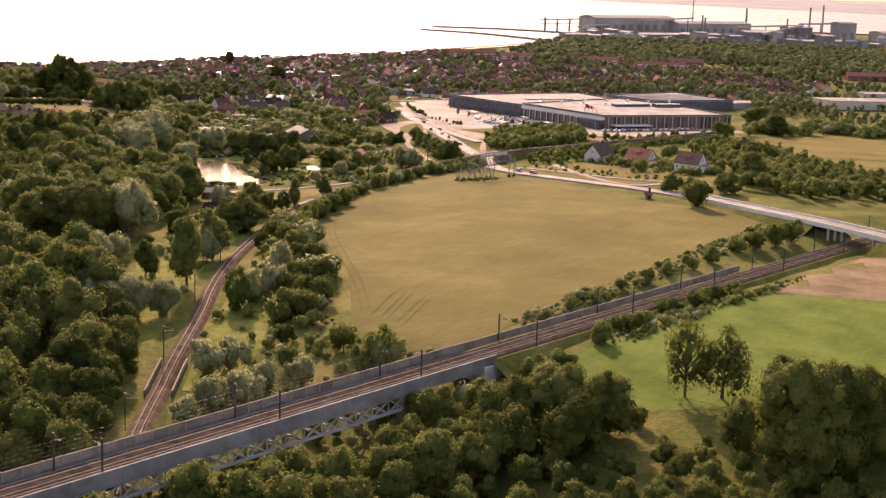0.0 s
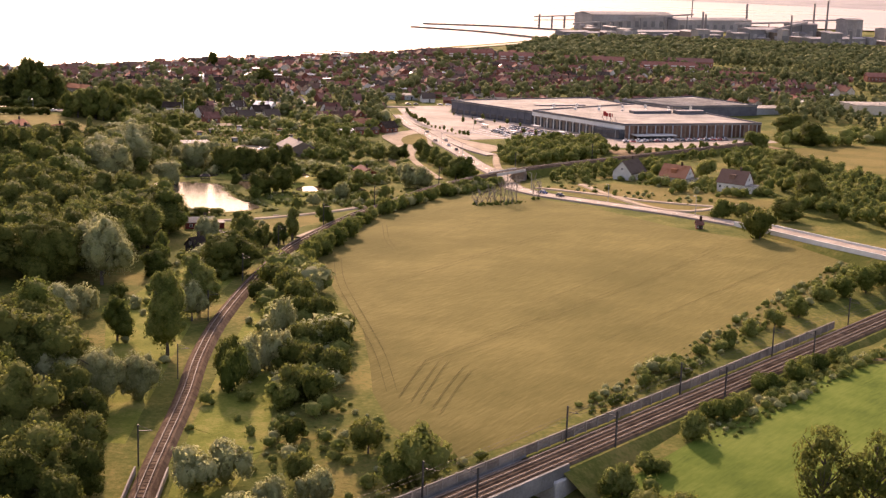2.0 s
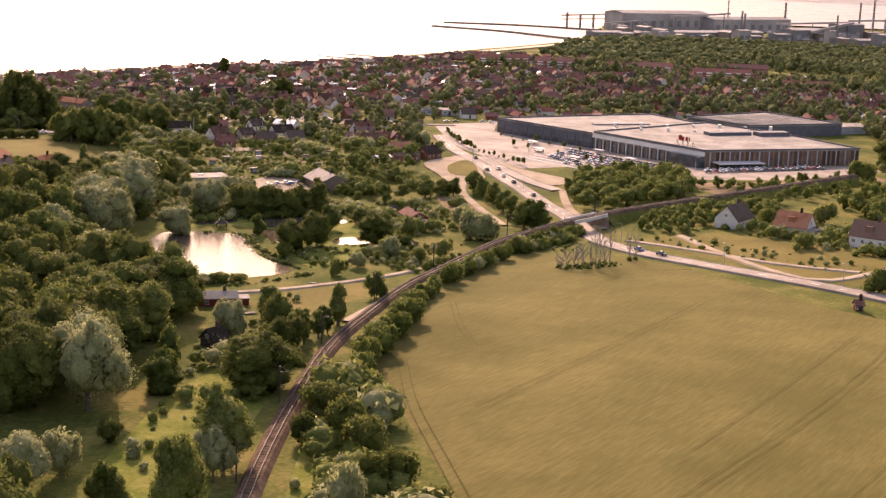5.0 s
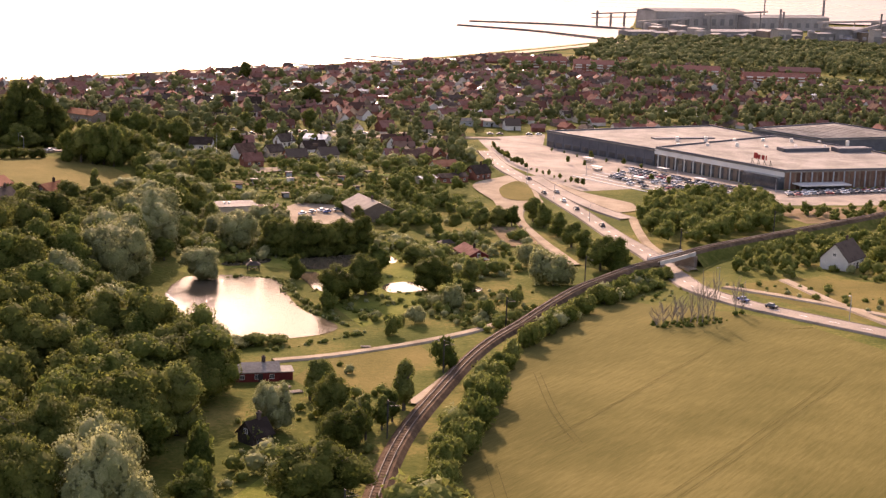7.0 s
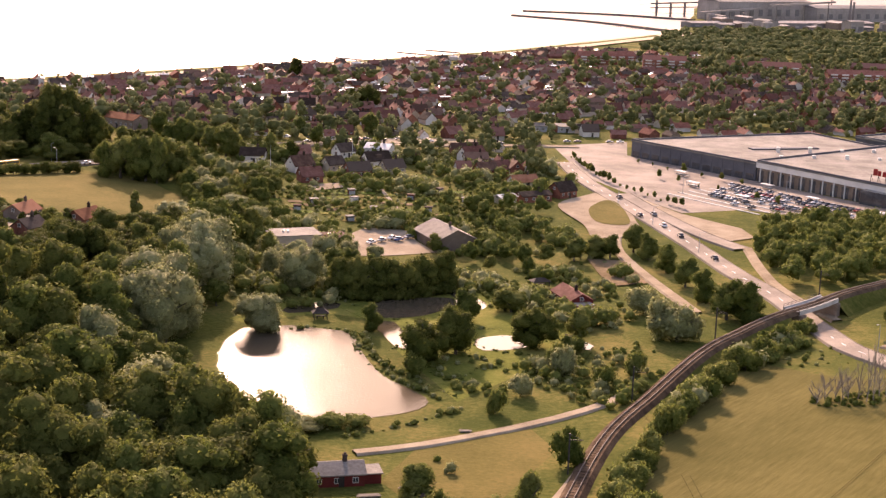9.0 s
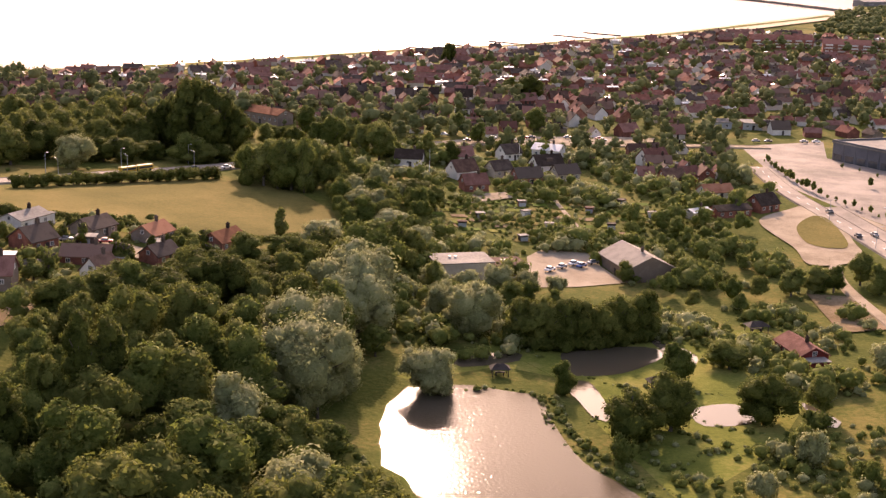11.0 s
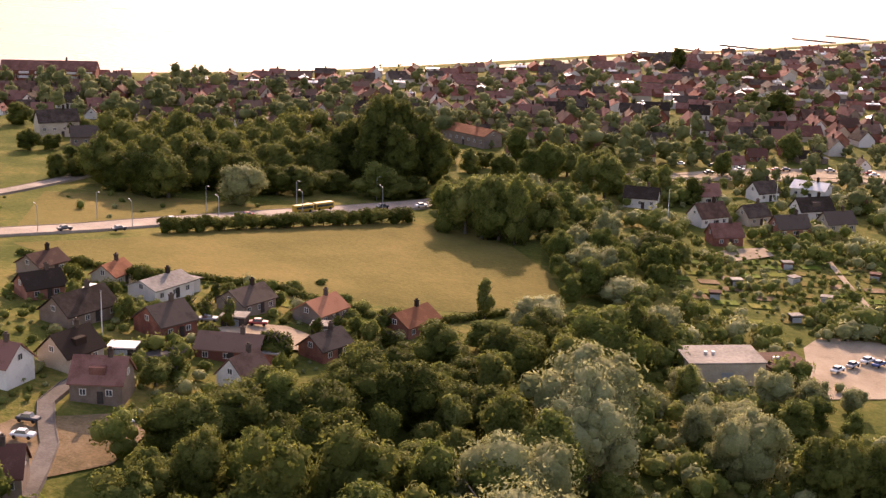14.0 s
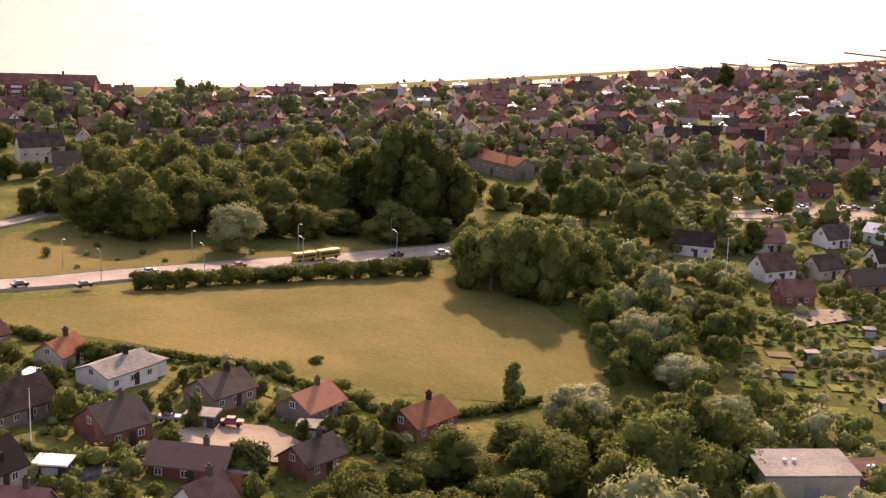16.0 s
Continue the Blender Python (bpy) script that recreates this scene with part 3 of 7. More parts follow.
# the truss bridge
bridge = thing("railway_bridge", (0, 0, 0), "grey concrete and steel truss railway bridge", "bridge", "", 0, "structure")
S0, S1 = 2, 178
bm = bmesh.new()
line = [tuple(main_at(s)) for s in range(S0, S1 + 1, 4)]
ribbon(bm, line, [(-5.2, 0.3), (-5.2, -1.2), (4.2, -1.2), (4.6, -1.9), (5.0, -1.9), (4.8, 1.0), (4.3, 1.0), (4.3, -0.1), (-4.7, -0.1), (-4.7, 0.3), (-5.2, 0.3)])
part("deck", bm, "deck_grey", bridge)
TRUSS = 147
for side in (-3.8, 3.9):
    bm = bmesh.new()
    beam(bm, main_at(S0, side, -5.2), main_at(TRUSS, side, -5.2), 0.55, 0.55)
    part("lower_chord", bm, "concrete", bridge)
    bm = bmesh.new()
    beam(bm, main_at(S0, side, -2.2), main_at(TRUSS, side, -2.2), 0.45, 0.45)
    part("upper_chord", bm, "concrete", bridge)
    for k in range(S0, TRUSS - 4, 5):
        for low, high in ((k, k + 5), (k + 5, k)):
            bm = bmesh.new()
            beam(bm, main_at(low, side, -5.2), main_at(high, side, -2.2), 0.3)
            part("diagonal", bm, "concrete", bridge)
        bm = bmesh.new()
        beam(bm, main_at(k, side, -5.2), main_at(k, side, -1.9), 0.26)
        part("upright", bm, "concrete", bridge)
for k in range(S0, TRUSS, 5):
    bm = bmesh.new()
    beam(bm, main_at(k, -3.8, -5.2), main_at(k, 3.9, -5.2), 0.35)
    part("cross_beam", bm, "concrete", bridge)
for s, mat in ((S0 + 2, "concrete"), (28, "concrete"), (TRUSS, "brick_brown")):
    for side in (-3.2, 3.2):
        bm = bmesh.new()
        box(bm, -1.0, 1.0, -1.1, 1.1, -16, -5.5, 0.15)
        box(bm, -1.3, 1.3, -1.5, 1.5, -6.2, -5.5, 0.1)
        box(bm, -0.7, 0.7, -0.7, 0.7, -5.5, -1.2, 0.1)
        ob = part("pier", bm, mat, bridge)
        ob.matrix_basis = Matrix.Translation(main_at(s, side))
bm = bmesh.new()
box(bm, -5.6, 5.6, -3, 4, -9, -1.0, 0.2)
ob = part("abutment", bm, "concrete", bridge)
ob.matrix_basis = Matrix.Translation(main_at(S1 - 2)) @ Matrix.Rotation(math.atan2(ALONG[1], ALONG[0]) - math.pi / 2, 4, "Z")

# noise barrier on the far side
barrier = thing("noise_barrier", (0, 0, 0), "weathered grey panel noise barrier along the railway", "barrier", "", 0, "structure")
turn = Matrix.Rotation(math.atan2(ALONG[1], ALONG[0]), 4, "Z")
bm = bmesh.new()
for z in (0.0, 0.46, 0.92, 1.38):
    box(bm, 0.08, 3.92, -0.08, 0.08, z, z + 0.43, 0.03)
panel = part("panel", bm, "barrier", barrier)
bm = bmesh.new()
box(bm, -0.16, 0.16, -0.2, 0.2, -0.2, 2.0, 0.03)
# capping rail added in the paler colour to show sunlit panel tops
box(bm, 0.2, 3.8, -0.11, 0.11, 1.82, 1.93)
post = part("post", bm, "barrier_pale", barrier, "pale concrete post with a cap rail, pale as if sunlit")
panel.matrix_basis = Matrix.Translation(main_at(2, -4.9, 0.1)) @ turn
post.matrix_basis = Matrix.Translation(main_at(2, -4.9, 0.1)) @ turn
for s in range(6, 310, 4):
    off = -4.9 if s < 176 else -5.2
    m = Matrix.Translation(main_at(s, off, 0.1 if s < 176 else -0.1)) @ turn
    share("panel", panel.data, barrier, m)
    share("post", post.data, barrier, m)


def mast(at, rz, height=7.0):
    """A railway mast with its bracket."""
    t = thing("catenary_mast", at, "slim dark steel catenary mast beside the track", "mast", "catenary masts", rz)
    bm = bmesh.new()
    box(bm, -0.13, 0.13, -0.13, 0.13, -1.0, height)
    part("pole", bm, "dark_steel", t)
    bm = bmesh.new()
    beam(bm, (0, 0, height - 1.2), (2.6, 0, height - 1.0), 0.09)
    beam(bm, (0, 0, height - 0.1), (2.4, 0, height - 1.0), 0.06)
    part("bracket", bm, "dark_steel", t)
    return t


heading = math.degrees(math.atan2(ALONG[1], ALONG[0]))
for s in range(22, 420, 42):
    mast(main_at(s, -4.2), heading - 90)
    mast(main_at(s + 4, 4.2), heading + 90)
for k in range(20, len(CURVE3) - 30, 16):
    p, q = Vector(CURVE3[k]), Vector(CURVE3[k + 1])
    way = (q - p).normalized()
    mast(p + Vector((-way.y, way.x, 0)) * 3.0, math.degrees(math.atan2(way.y, way.x)) - 90)
bm = bmesh.new()
for off in (-1.9, 1.9):
    for s in range(22, 420, 42):
        for up in (5.6, 6.4):
            beam(bm, main_at(s, off, up), main_at(s + 42, off, up), 0.025)
tagged(part("overhead_wire", bm, "dark_steel"), "thin dark contact wires above the railway", "wire", "", "structure")

# small bridge that carries the curve over the river
river_bridge = thing("river_bridge", (0, 0, 0), "low river bridge with pale concrete parapets", "bridge", "", 0, "structure")
span = [p for p in CURVE3 if 124 < p[1] < 148]
for off in (-3.0, 3.0):
    bm = bmesh.new()
    ribbon(bm, span, [(off - 0.15, -2.5), (off - 0.15, 0.3), (off + 0.15, 0.3), (off + 0.15, -2.5)])
    part("parapet", bm, "barrier_pale", river_bridge)
# bridge that carries the curve over the road
over = thing("road_underbridge", (0, 0, 0), "short railway bridge with steel railings over the road", "bridge", "", 0, "structure")
span = [p for p in CURVE3 if np.hypot(p[0] - CROSS[0], p[1] - CROSS[1]) < 12]
part("deck", ribbon(bmesh.new(), span, [(-2.7, 0.3), (-2.7, -0.9), (2.7, -0.9), (2.7, 0.3), (2.3, 0.3), (2.3, -0.05), (-2.3, -0.05), (-2.3, 0.3), (-2.7, 0.3)]), "concrete", over)
for off in (-2.5, 2.5):
    bm = bmesh.new()
    for p, q in zip(span, span[1:]):
        way = (Vector(q) - Vector(p)).normalized()
        o = Vector((way.y, -way.x, 0)) * off
        for up in (0.6, 1.1):
            beam(bm, Vector(p) + o + Vector((0, 0, up)), Vector(q) + o + Vector((0, 0, up)), 0.07)
        for t in (0.0, 0.5):
            c = Vector(p).lerp(Vector(q), t) + o
            beam(bm, c, c + Vector((0, 0, 1.1)), 0.07)
    part("railing", bm, "dark_steel", over)
for end in (0, -1):
    p, q = Vector(span[end]), Vector(span[1 if end == 0 else -2])
    way = (q - p).normalized()
    bm = bmesh.new()
    box(bm, 0, 2.2, -3.4, 3.4, -6, -0.95, 0.1)
    ob = part("abutment", bm, "brick_brown", over)
    ob.matrix_basis = Matrix.Translation(p) @ Matrix.Rotation(math.atan2(way.y, way.x), 4, "Z")
# road bridge over the main line
RISE = [(108, 408, 4.2), (122, 386, 5.2), (136, 362, 6.6), (150, 340, 7.8), (168, 314, 8.4), (190, 284, 8.2), (230, 236, 5.0)]
rise = smooth_line(RISE, 5)
flyover = thing("road_bridge", (0, 0, 0), "pale concrete road bridge crossing the railway", "bridge", "", 0, "structure")
part("deck", ribbon(bmesh.new(), rise, [(-4.6, 0.1), (-4.6, 0.7), (-4.2, 0.7), (-4.2, 0.0), (4.2, 0.0), (4.2, 0.7), (4.6, 0.7), (4.6, -0.9), (-4.6, -0.9), (-4.6, 0.1)]), "pale_concrete", flyover)
road_top = part("carriageway", ribbon(bmesh.new(), [tuple(p) for p in rise], [(-4.1, 0.06), (4.1, 0.06)]), "asphalt", flyover)
cross = min(range(len(rise)), key=lambda k: abs((rise[k][0] - RAIL_A[0]) * RIGHT[0] + (rise[k][1] - RAIL_A[1]) * RIGHT[1]))
for keep in (rise[: cross - 2], rise[cross + 3 :]):
    ob = part("road_bank", ribbon(bmesh.new(), [(p[0], p[1], p[2] - 0.8) for p in keep], [(-16, -8), (-5.2, 0.0), (5.2, 0.0), (16, -8)]), "grass")
    tagged(ob, "dry grassy bank carrying the road bridge", "bank", "", "structure")
for k in (cross - 2, cross + 2):
    way = Vector(rise[k + 1]) - Vector(rise[k])
    for off in (-3, 0, 3):
        bm = bmesh.new()
        tube(bm, [(0, off, -8), (0, off, -0.9)], [0.45, 0.45], 10)
        ob = part("column", bm, "concrete", flyover)
        ob.matrix_basis = Matrix.Translation(rise[k]) @ Matrix.Rotation(math.atan2(way.y, way.x), 4, "Z")

# ---- plants ----
def ball_template(level):
    bm = bmesh.new()
    bmesh.ops.create_icosphere(bm, subdivisions=level, radius=1.0)
    v, f = np.array([x.co[:] for x in bm.verts]), np.array([[x.index for x in p.verts] for p in bm.faces])
    bm.free()
    return v, f


BALL = {1: ball_template(1), 2: ball_template(2)}


def crown_arrays(seed, wide, low, high, lumps, kids, leaves, leaf, level=2, pointed=0.0, droop=0.0, fuzz=(0.86, 1.24), core=0.88):
    """Boughs as uneven lumps with smaller ones on them and leaf sprays all round: points, triangles and the way each point faces."""
    rng = np.random.default_rng(seed)
    mid, tall = (low + high) / 2, (high - low) / 2
    flat = np.array([1, 1, min(1.35, 0.75 + 0.25 * tall / wide)])
    d = rng.normal(size=(lumps, 3))
    d[:, 2] += 0.15
    d /= np.linalg.norm(d, axis=1)[:, None]
    r = rng.uniform(0.3, 0.8, lumps) ** 0.7
    cz = mid + d[:, 2] * r * tall * 0.92
    slim = 1 - pointed * np.clip((cz - low) / (high - low), 0, 1)
    centre = np.stack([d[:, 0] * r * wide * slim, d[:, 1] * r * wide * slim, cz], 1)
    centre[0] = (0, 0, mid)
    size = rng.uniform(0.26, 0.5, lumps) * wide * (0.55 + 0.45 * slim)
    size[0] = 0.66 * wide * (1 - 0.4 * pointed)
    if kids:
        owner = rng.choice(lumps, kids * 2, p=size ** 2 / (size ** 2).sum())
        way = rng.normal(size=(kids * 2, 3))
        way[:, 2] += 0.45
        way /= np.linalg.norm(way, axis=1)[:, None]
        at = centre[owner] + way * (size[owner] * 0.82)[:, None] * flat
        free = (np.linalg.norm((at[:, None] - centre[None]) / flat, axis=2) / size[None] < 0.7).sum(1) == 0
        at, owner = at[free][:kids], owner[free][:kids]
        centre = np.concatenate([centre, at])
        size = np.concatenate([size, np.minimum(size[owner], 0.4 * wide) * rng.uniform(0.34, 0.6, len(at))])
    heart = np.array([0, 0, mid - 0.3 * tall])
    verts, tris, faces, count = [], [], [], 0
    for k in range(len(centre)):
        bv, bf = BALL[level if k < lumps else 1]
        v = bv * (1 + rng.normal(0, 0.09, (len(bv), 1))) * size[k] * core * flat + centre[k]
        verts.append(v)
        tris.append(bf + count)
        faces.append(bv * 0.6 + (v - heart) / np.linalg.norm(v - heart, axis=1)[:, None] * 0.4)
        count += len(v)
    n = int(leaves)
    owner = rng.choice(len(centre), n, p=size ** 2 / (size ** 2).sum())
    way = rng.normal(size=(n, 3))
    way[:, 2] += 0.25
    way /= np.linalg.norm(way, axis=1)[:, None]
    at = centre[owner] + way * (size[owner] * rng.uniform(*fuzz, n))[:, None] * flat
    gap = np.linalg.norm((at[:, None] - centre[None]) / flat, axis=2) / size[None]
    keep = (gap < 0.8).sum(1) == 0
    at, way = at[keep], way[keep]
    n = len(at)
    nor = way + rng.normal(0, 0.5, (n, 3))
    nor /= np.linalg.norm(nor, axis=1)[:, None]
    side = np.cross(nor, rng.normal(size=(n, 3)))
    side /= np.linalg.norm(side, axis=1)[:, None] + 1e-9
    other = np.cross(nor, side)
    s = leaf * rng.uniform(0.55, 1.45, (n, 1))
    side, other = side * s, other * s * rng.uniform(0.7, 1.3, (n, 1))
    other[:, 2] -= droop * s[:, 0]
    verts.append(np.stack([at - side, at + side, at + other], 1).reshape(-1, 3))
    tris.append(np.arange(n * 3).reshape(-1, 3) + count)
    out = (at - heart) / np.linalg.norm(at - heart, axis=1)[:, None]
    faces.append(np.repeat(way * 0.6 + out * 0.4 + rng.normal(0, 0.42, (n, 3)), 3, axis=0))
    faces = np.concatenate(faces)
    return np.concatenate(verts), np.concatenate(tris), faces / np.linalg.norm(faces, axis=1)[:, None]


def mesh_from_arrays(name, verts, tris, faces, mat):
    """A foliage mesh whose points face the way their bough does."""
    me = bpy.data.meshes.new(name)
    me.vertices.add(len(verts))
    me.vertices.foreach_set("co", np.asarray(verts, np.float32).ravel())
    me.loops.add(tris.size)
    me.loops.foreach_set("vertex_index", tris.ravel().astype(np.int32))
    me.polygons.add(len(tris))
    me.polygons.foreach_set("loop_start", (np.arange(len(tris)) * 3).astype(np.int32))
    me.polygons.foreach_set("use_smooth", np.ones(len(tris), bool))
    me.materials.append(M[mat])
    me.update(calc_edges=True)
    me.normals_split_custom_set_from_vertices(faces.astype(np.float32))
    return me


def trunk_mesh(seed, height, spread, thick, mat="bark", limbs=5):
    rng = random.Random(seed)
    bm = bmesh.new()
    lean = rng.uniform(-0.3, 0.3)
    tube(bm, [(0, 0, -0.6), (lean * 0.3, 0, height * 0.35), (lean, 0.1, height * 0.85)], [thick * 1.25, thick * 0.8, thick * 0.25])
    for k in range(limbs):
        a, z = rng.uniform(0, 6.28), height * rng.uniform(0.24, 0.62)
        tube(bm, [(lean * 0.4, 0, z), (math.cos(a) * spread * 0.4, math.sin(a) * spread * 0.4, z + height * 0.14), (math.cos(a) * spread * 0.75, math.sin(a) * spread * 0.75, z + height * 0.26)], [thick * 0.45, thick * 0.3, thick * 0.08], 5)
    me = bpy.data.meshes.new("trunk")
    bm.to_mesh(me)
    bm.free()
    me.materials.append(M[mat])
    return me


# kind: crown half-width, crown foot, height, lumps, small lumps, leaf sprays, spray size, pointed, foliage, droop, label, category
KINDS = {
    "oak": (5.0, 0.5, 12.0, 16, 30, 6400, 0.22, 0.25, "leaf_dark", 0.1, "full dark green broadleaf tree in summer leaf", "tree"),
    "great_oak": (5.0, 0.4, 12.0, 26, 70, 17000, 0.145, 0.25, "leaf_dark", 0.1, "huge dark green spreading broadleaf tree", "tree"),
    "elm": (3.6, 0.3, 14.0, 22, 40, 6000, 0.21, 0.45, "leaf_dark", 0.1, "tall dark green tree with a narrow billowing crown", "tree"),
    "airy": (4.6, 0.6, 12.0, 26, 10, 5200, 0.24, 0.2, "leaf_dark", 0.1, "open-crowned tree with leaves on visible limbs", "tree"),
    "ash": (4.4, 0.5, 13.0, 17, 30, 6400, 0.22, 0.4, "leaf_mid", 0.1, "tall mid-green broadleaf tree with uneven crown", "tree"),
    "willow": (5.0, 0.3, 10.0, 18, 34, 9000, 0.155, 0.2, "leaf_silver", 0.5, "silvery grey-green willow with a billowing crown", "tree"),
    "poplar": (2.6, 0.6, 13.0, 14, 14, 2400, 0.28, 0.5, "leaf_mid", 0.1, "slender upright mid-green tree", "tree"),
    "bush": (2.6, 0.0, 3.6, 7, 10, 1200, 0.22, 0.1, "leaf_mid", 0.1, "rounded leafy green bush in rough grass", "bush"),
    "dark_bush": (2.6, 0.0, 4.2, 7, 10, 1200, 0.22, 0.15, "leaf_dark", 0.1, "dense dark green rounded bush", "bush"),
    "grey_bush": (2.8, 0.0, 3.8, 8, 10, 1300, 0.22, 0.1, "leaf_silver", 0.3, "pale grey-green billowing willow bush", "bush"),
    "cypress": (1.35, 0.0, 4.6, 12, 8, 700, 0.13, 0.5, "leaf_dark", 0.0, "narrow dark evergreen column", "tree"),
}
PROTOS, PLANTED = {}, []


def proto(kind, variant):
    wide, low, high, lumps, kids, leaves, leaf, pointed, mat, droop, label, category = KINDS[kind]
    seed = 100 * (sorted(KINDS).index(kind) + 1) + variant
    v, t, q = crown_arrays(seed, wide, low, high, lumps, kids, leaves, leaf, 1, pointed, droop, core=0.42 if kind == "airy" else 0.88)
    name = {"tree": "tree", "bush": "bush"}[category]
    root = tagged(new(name), label, category, "trees and bushes")
    share("crown", mesh_from_arrays("crown", v, t, q, mat), root)
    share("trunk", trunk_mesh(seed, high, wide, 0.3 if category == "tree" else 0.12, limbs=16 if kind == "airy" else 5), root)
    return root


def plant(kind, x, y, height, wide=1.0, rz=None, variant=None, z=None):
    """One tree or bush of its own, with the given height in metres."""
    rng = random.Random(int(x * 31) + int(y * 77) + len(PLANTED))
    if kind == "oak" and height > 15:
        kind = "great_oak"
    variant = rng.randrange(3) if variant is None else variant
    k = height / KINDS[kind][2]
    base = spot(x, y) if z is None else Vector((x, y, z))
    if KINDS[kind][11] == "tree" and kind != "cypress":
        base.z -= 0.09 * height
        k *= 1.08
    m = Matrix.Translation(base) @ Matrix.Rotation(rng.uniform(0, 6.28) if rz is None else rz, 4, "Z") @ Matrix.Diagonal((k * wide, k * wide, k, 1))
    key = (kind, variant)
    if key not in PROTOS:
        PROTOS[key] = proto(kind, variant)
        PROTOS[key].matrix_basis = m
        ob = PROTOS[key]
    else:
        src = PROTOS[key]
        ob = tagged(new(src.name.split(".")[0]), src["label"], src["category"], src["group"])
        for child in src.children:
            share(child.name.split(".")[0], child.data, ob)
        ob.matrix_basis = m
    PLANTED.append((x, y))
    return ob


def woods(name, places, mat, label, detail=1, seed=0, kind_size=(4.0, 1.0, 10.0)):
    """Many trees joined into one mesh; places are x, y, height."""
    rng = np.random.default_rng(seed)
    wide, low, high = kind_size
    if detail == 3:
        forms = [crown_arrays(890 + k, wide, low, high, 11, 18, 2700, 0.23, 1, 0.3) for k in range(7)]
    elif detail == 2:
        forms = [crown_arrays(900 + k, wide, low, high, 8, 8, 560, 0.36, 1, 0.25) for k in range(6)]
    elif detail == 1.5:
        forms = [crown_arrays(930 + k, wide, low, high, 2, 2, 80, 0.3, 1, 0.1) for k in range(6)]
    elif detail == 1:
        forms = [crown_arrays(910 + k, wide, low, high, 5, 3, 100, 0.5, 1, 0.3) for k in range(6)]
    else:
        forms = [crown_arrays(920 + k, wide, low, high, 4, 2, 40, 0.55, 1, 0.3, fuzz=(0.82, 1.08)) for k in range(6)]
    V, T, Q, count = [], [], [], 0
    for x, y, tall in places:
        v, t, q = forms[rng.integers(len(forms))]
        a, k, w = rng.uniform(0, 6.28), tall / high, rng.uniform(*((0.95, 1.35) if detail == 3 else (0.85, 1.25) if detail > 1 else (0.85, 1.5)))
        c, s = math.cos(a), math.sin(a)
        p = np.stack([(v[:, 0] * c - v[:, 1] * s) * k * w + x, (v[:, 0] * s + v[:, 1] * c) * k * w + y, v[:, 2] * k + float(ground(x, y)) - 0.3], 1)
        V.append(p), T.append(t + count), Q.append(np.stack([q[:, 0] * c - q[:, 1] * s, q[:, 0] * s + q[:, 1] * c, q[:, 2]], 1))
        count += len(v)
    ob = new(name, mesh_from_arrays(name, np.concatenate(V), np.concatenate(T), np.concatenate(Q), mat))
    return tagged(ob, label, "woodland", "", "stuff")


WOOD_RIVER = [(-96, 228), (-72, 236), (-46, 182), (-38, 190), (-24, 140), (-24, 116), (-20, 88), (-20, 62), (-60, 50), (-90, 120)]
WOOD_MID = [(-132, 358), (-120, 384), (-111, 400), (-92, 402), (-82, 345), (-84, 300), (-104, 280), (-130, 300)]
WOOD_POND = [(-195, 497), (-165, 578), (-150, 530), (-144, 496), (-143, 468), (-139, 446), (-126, 424), (-106, 402), (-88, 372), (-84, 338), (-88, 309), (-84, 280), (-110, 270), (-150, 380)]
WOOD_HOUSES = [(-191, 452), (-198, 478), (-189, 500), (-181, 522), (-174, 552), (-170, 562), (-158, 578), (-150, 572), (-148, 552), (-152, 538), (-157, 520), (-160, 505), (-192, 440)]
rng = random.Random(7)
# plants of their own: x, y, height, breadth
for place in [(-126, 560, 8.0, 1.1), (-119, 561, 7.5, 1.1), (-133, 555, 6.0, 1.2), (-112, 567, 5.5, 1.1), (-141, 552, 6.5, 1.2), (-143, 460, 19.4, 1.18), (-146, 506, 16.1, 1.07), (-122, 481, 10.7, 1.22), (-124, 522, 12.8, 1.04), (-138, 468, 10.2, 1.13), (-83, 300, 17.3, 0.87), (-66, 350, 10.4, 0.78)]:  # pond side
    plant("willow", *place)
for place in [(-110, 519, 11.5, 1.05), (-105, 520, 12.5, 0.95), (-100, 521, 12.0, 1.0), (-96, 525, 12.2, 1.05), (-91, 530, 12.4, 1.05), (-86, 536, 12.0, 1.0), (-79, 466, 11.5, 1.25), (-72, 475, 12.7, 1.15), (-54, 487, 10.9, 1.37), (-57, 358, 10.6, 1.00), (-49, 310, 12.6, 1.62), (-50, 339, 10.0, 1.19)]:  # pond side
    plant("oak", *place)
for place in [(-74, 505, 9.6, 1.28), (-96, 490, 7.8, 1.02), (-44, 494, 9.3, 1.12), (-64, 519, 7.3, 2.16), (-96, 357, 17.2, 1.35), (-86, 369, 17.0, 1.30), (-84, 342, 15.8, 1.18)]:  # pond side
    plant("ash", *place)
for place in [(-43, 369, 10.7, 1.19), (-44, 360, 6.8, 1.38), (-45, 354, 7.9, 1.16), (-47, 347, 8.7, 1.10), (-48, 339, 8.2, 1.21)]:  # pond side
    plant("poplar", *place)
for place in [(-79, 455, 5.6, 0.69), (-57, 434, 4.8, 0.71), (-39, 403, 6.8, 0.70), (-74, 325, 7.7, 0.68), (-69, 305, 7.9, 0.79), (-35, 458, 4.8, 0.89), (-29, 468, 4.9, 0.89), (-88, 416, 2.9, 2.00), (-83, 419, 2.4, 2.08), (-21, 424, 6.6, 0.59), (-47, 469, 5.7, 0.77), (-45, 484, 4.2, 1.08)]:  # pond side
    plant("bush", *place)
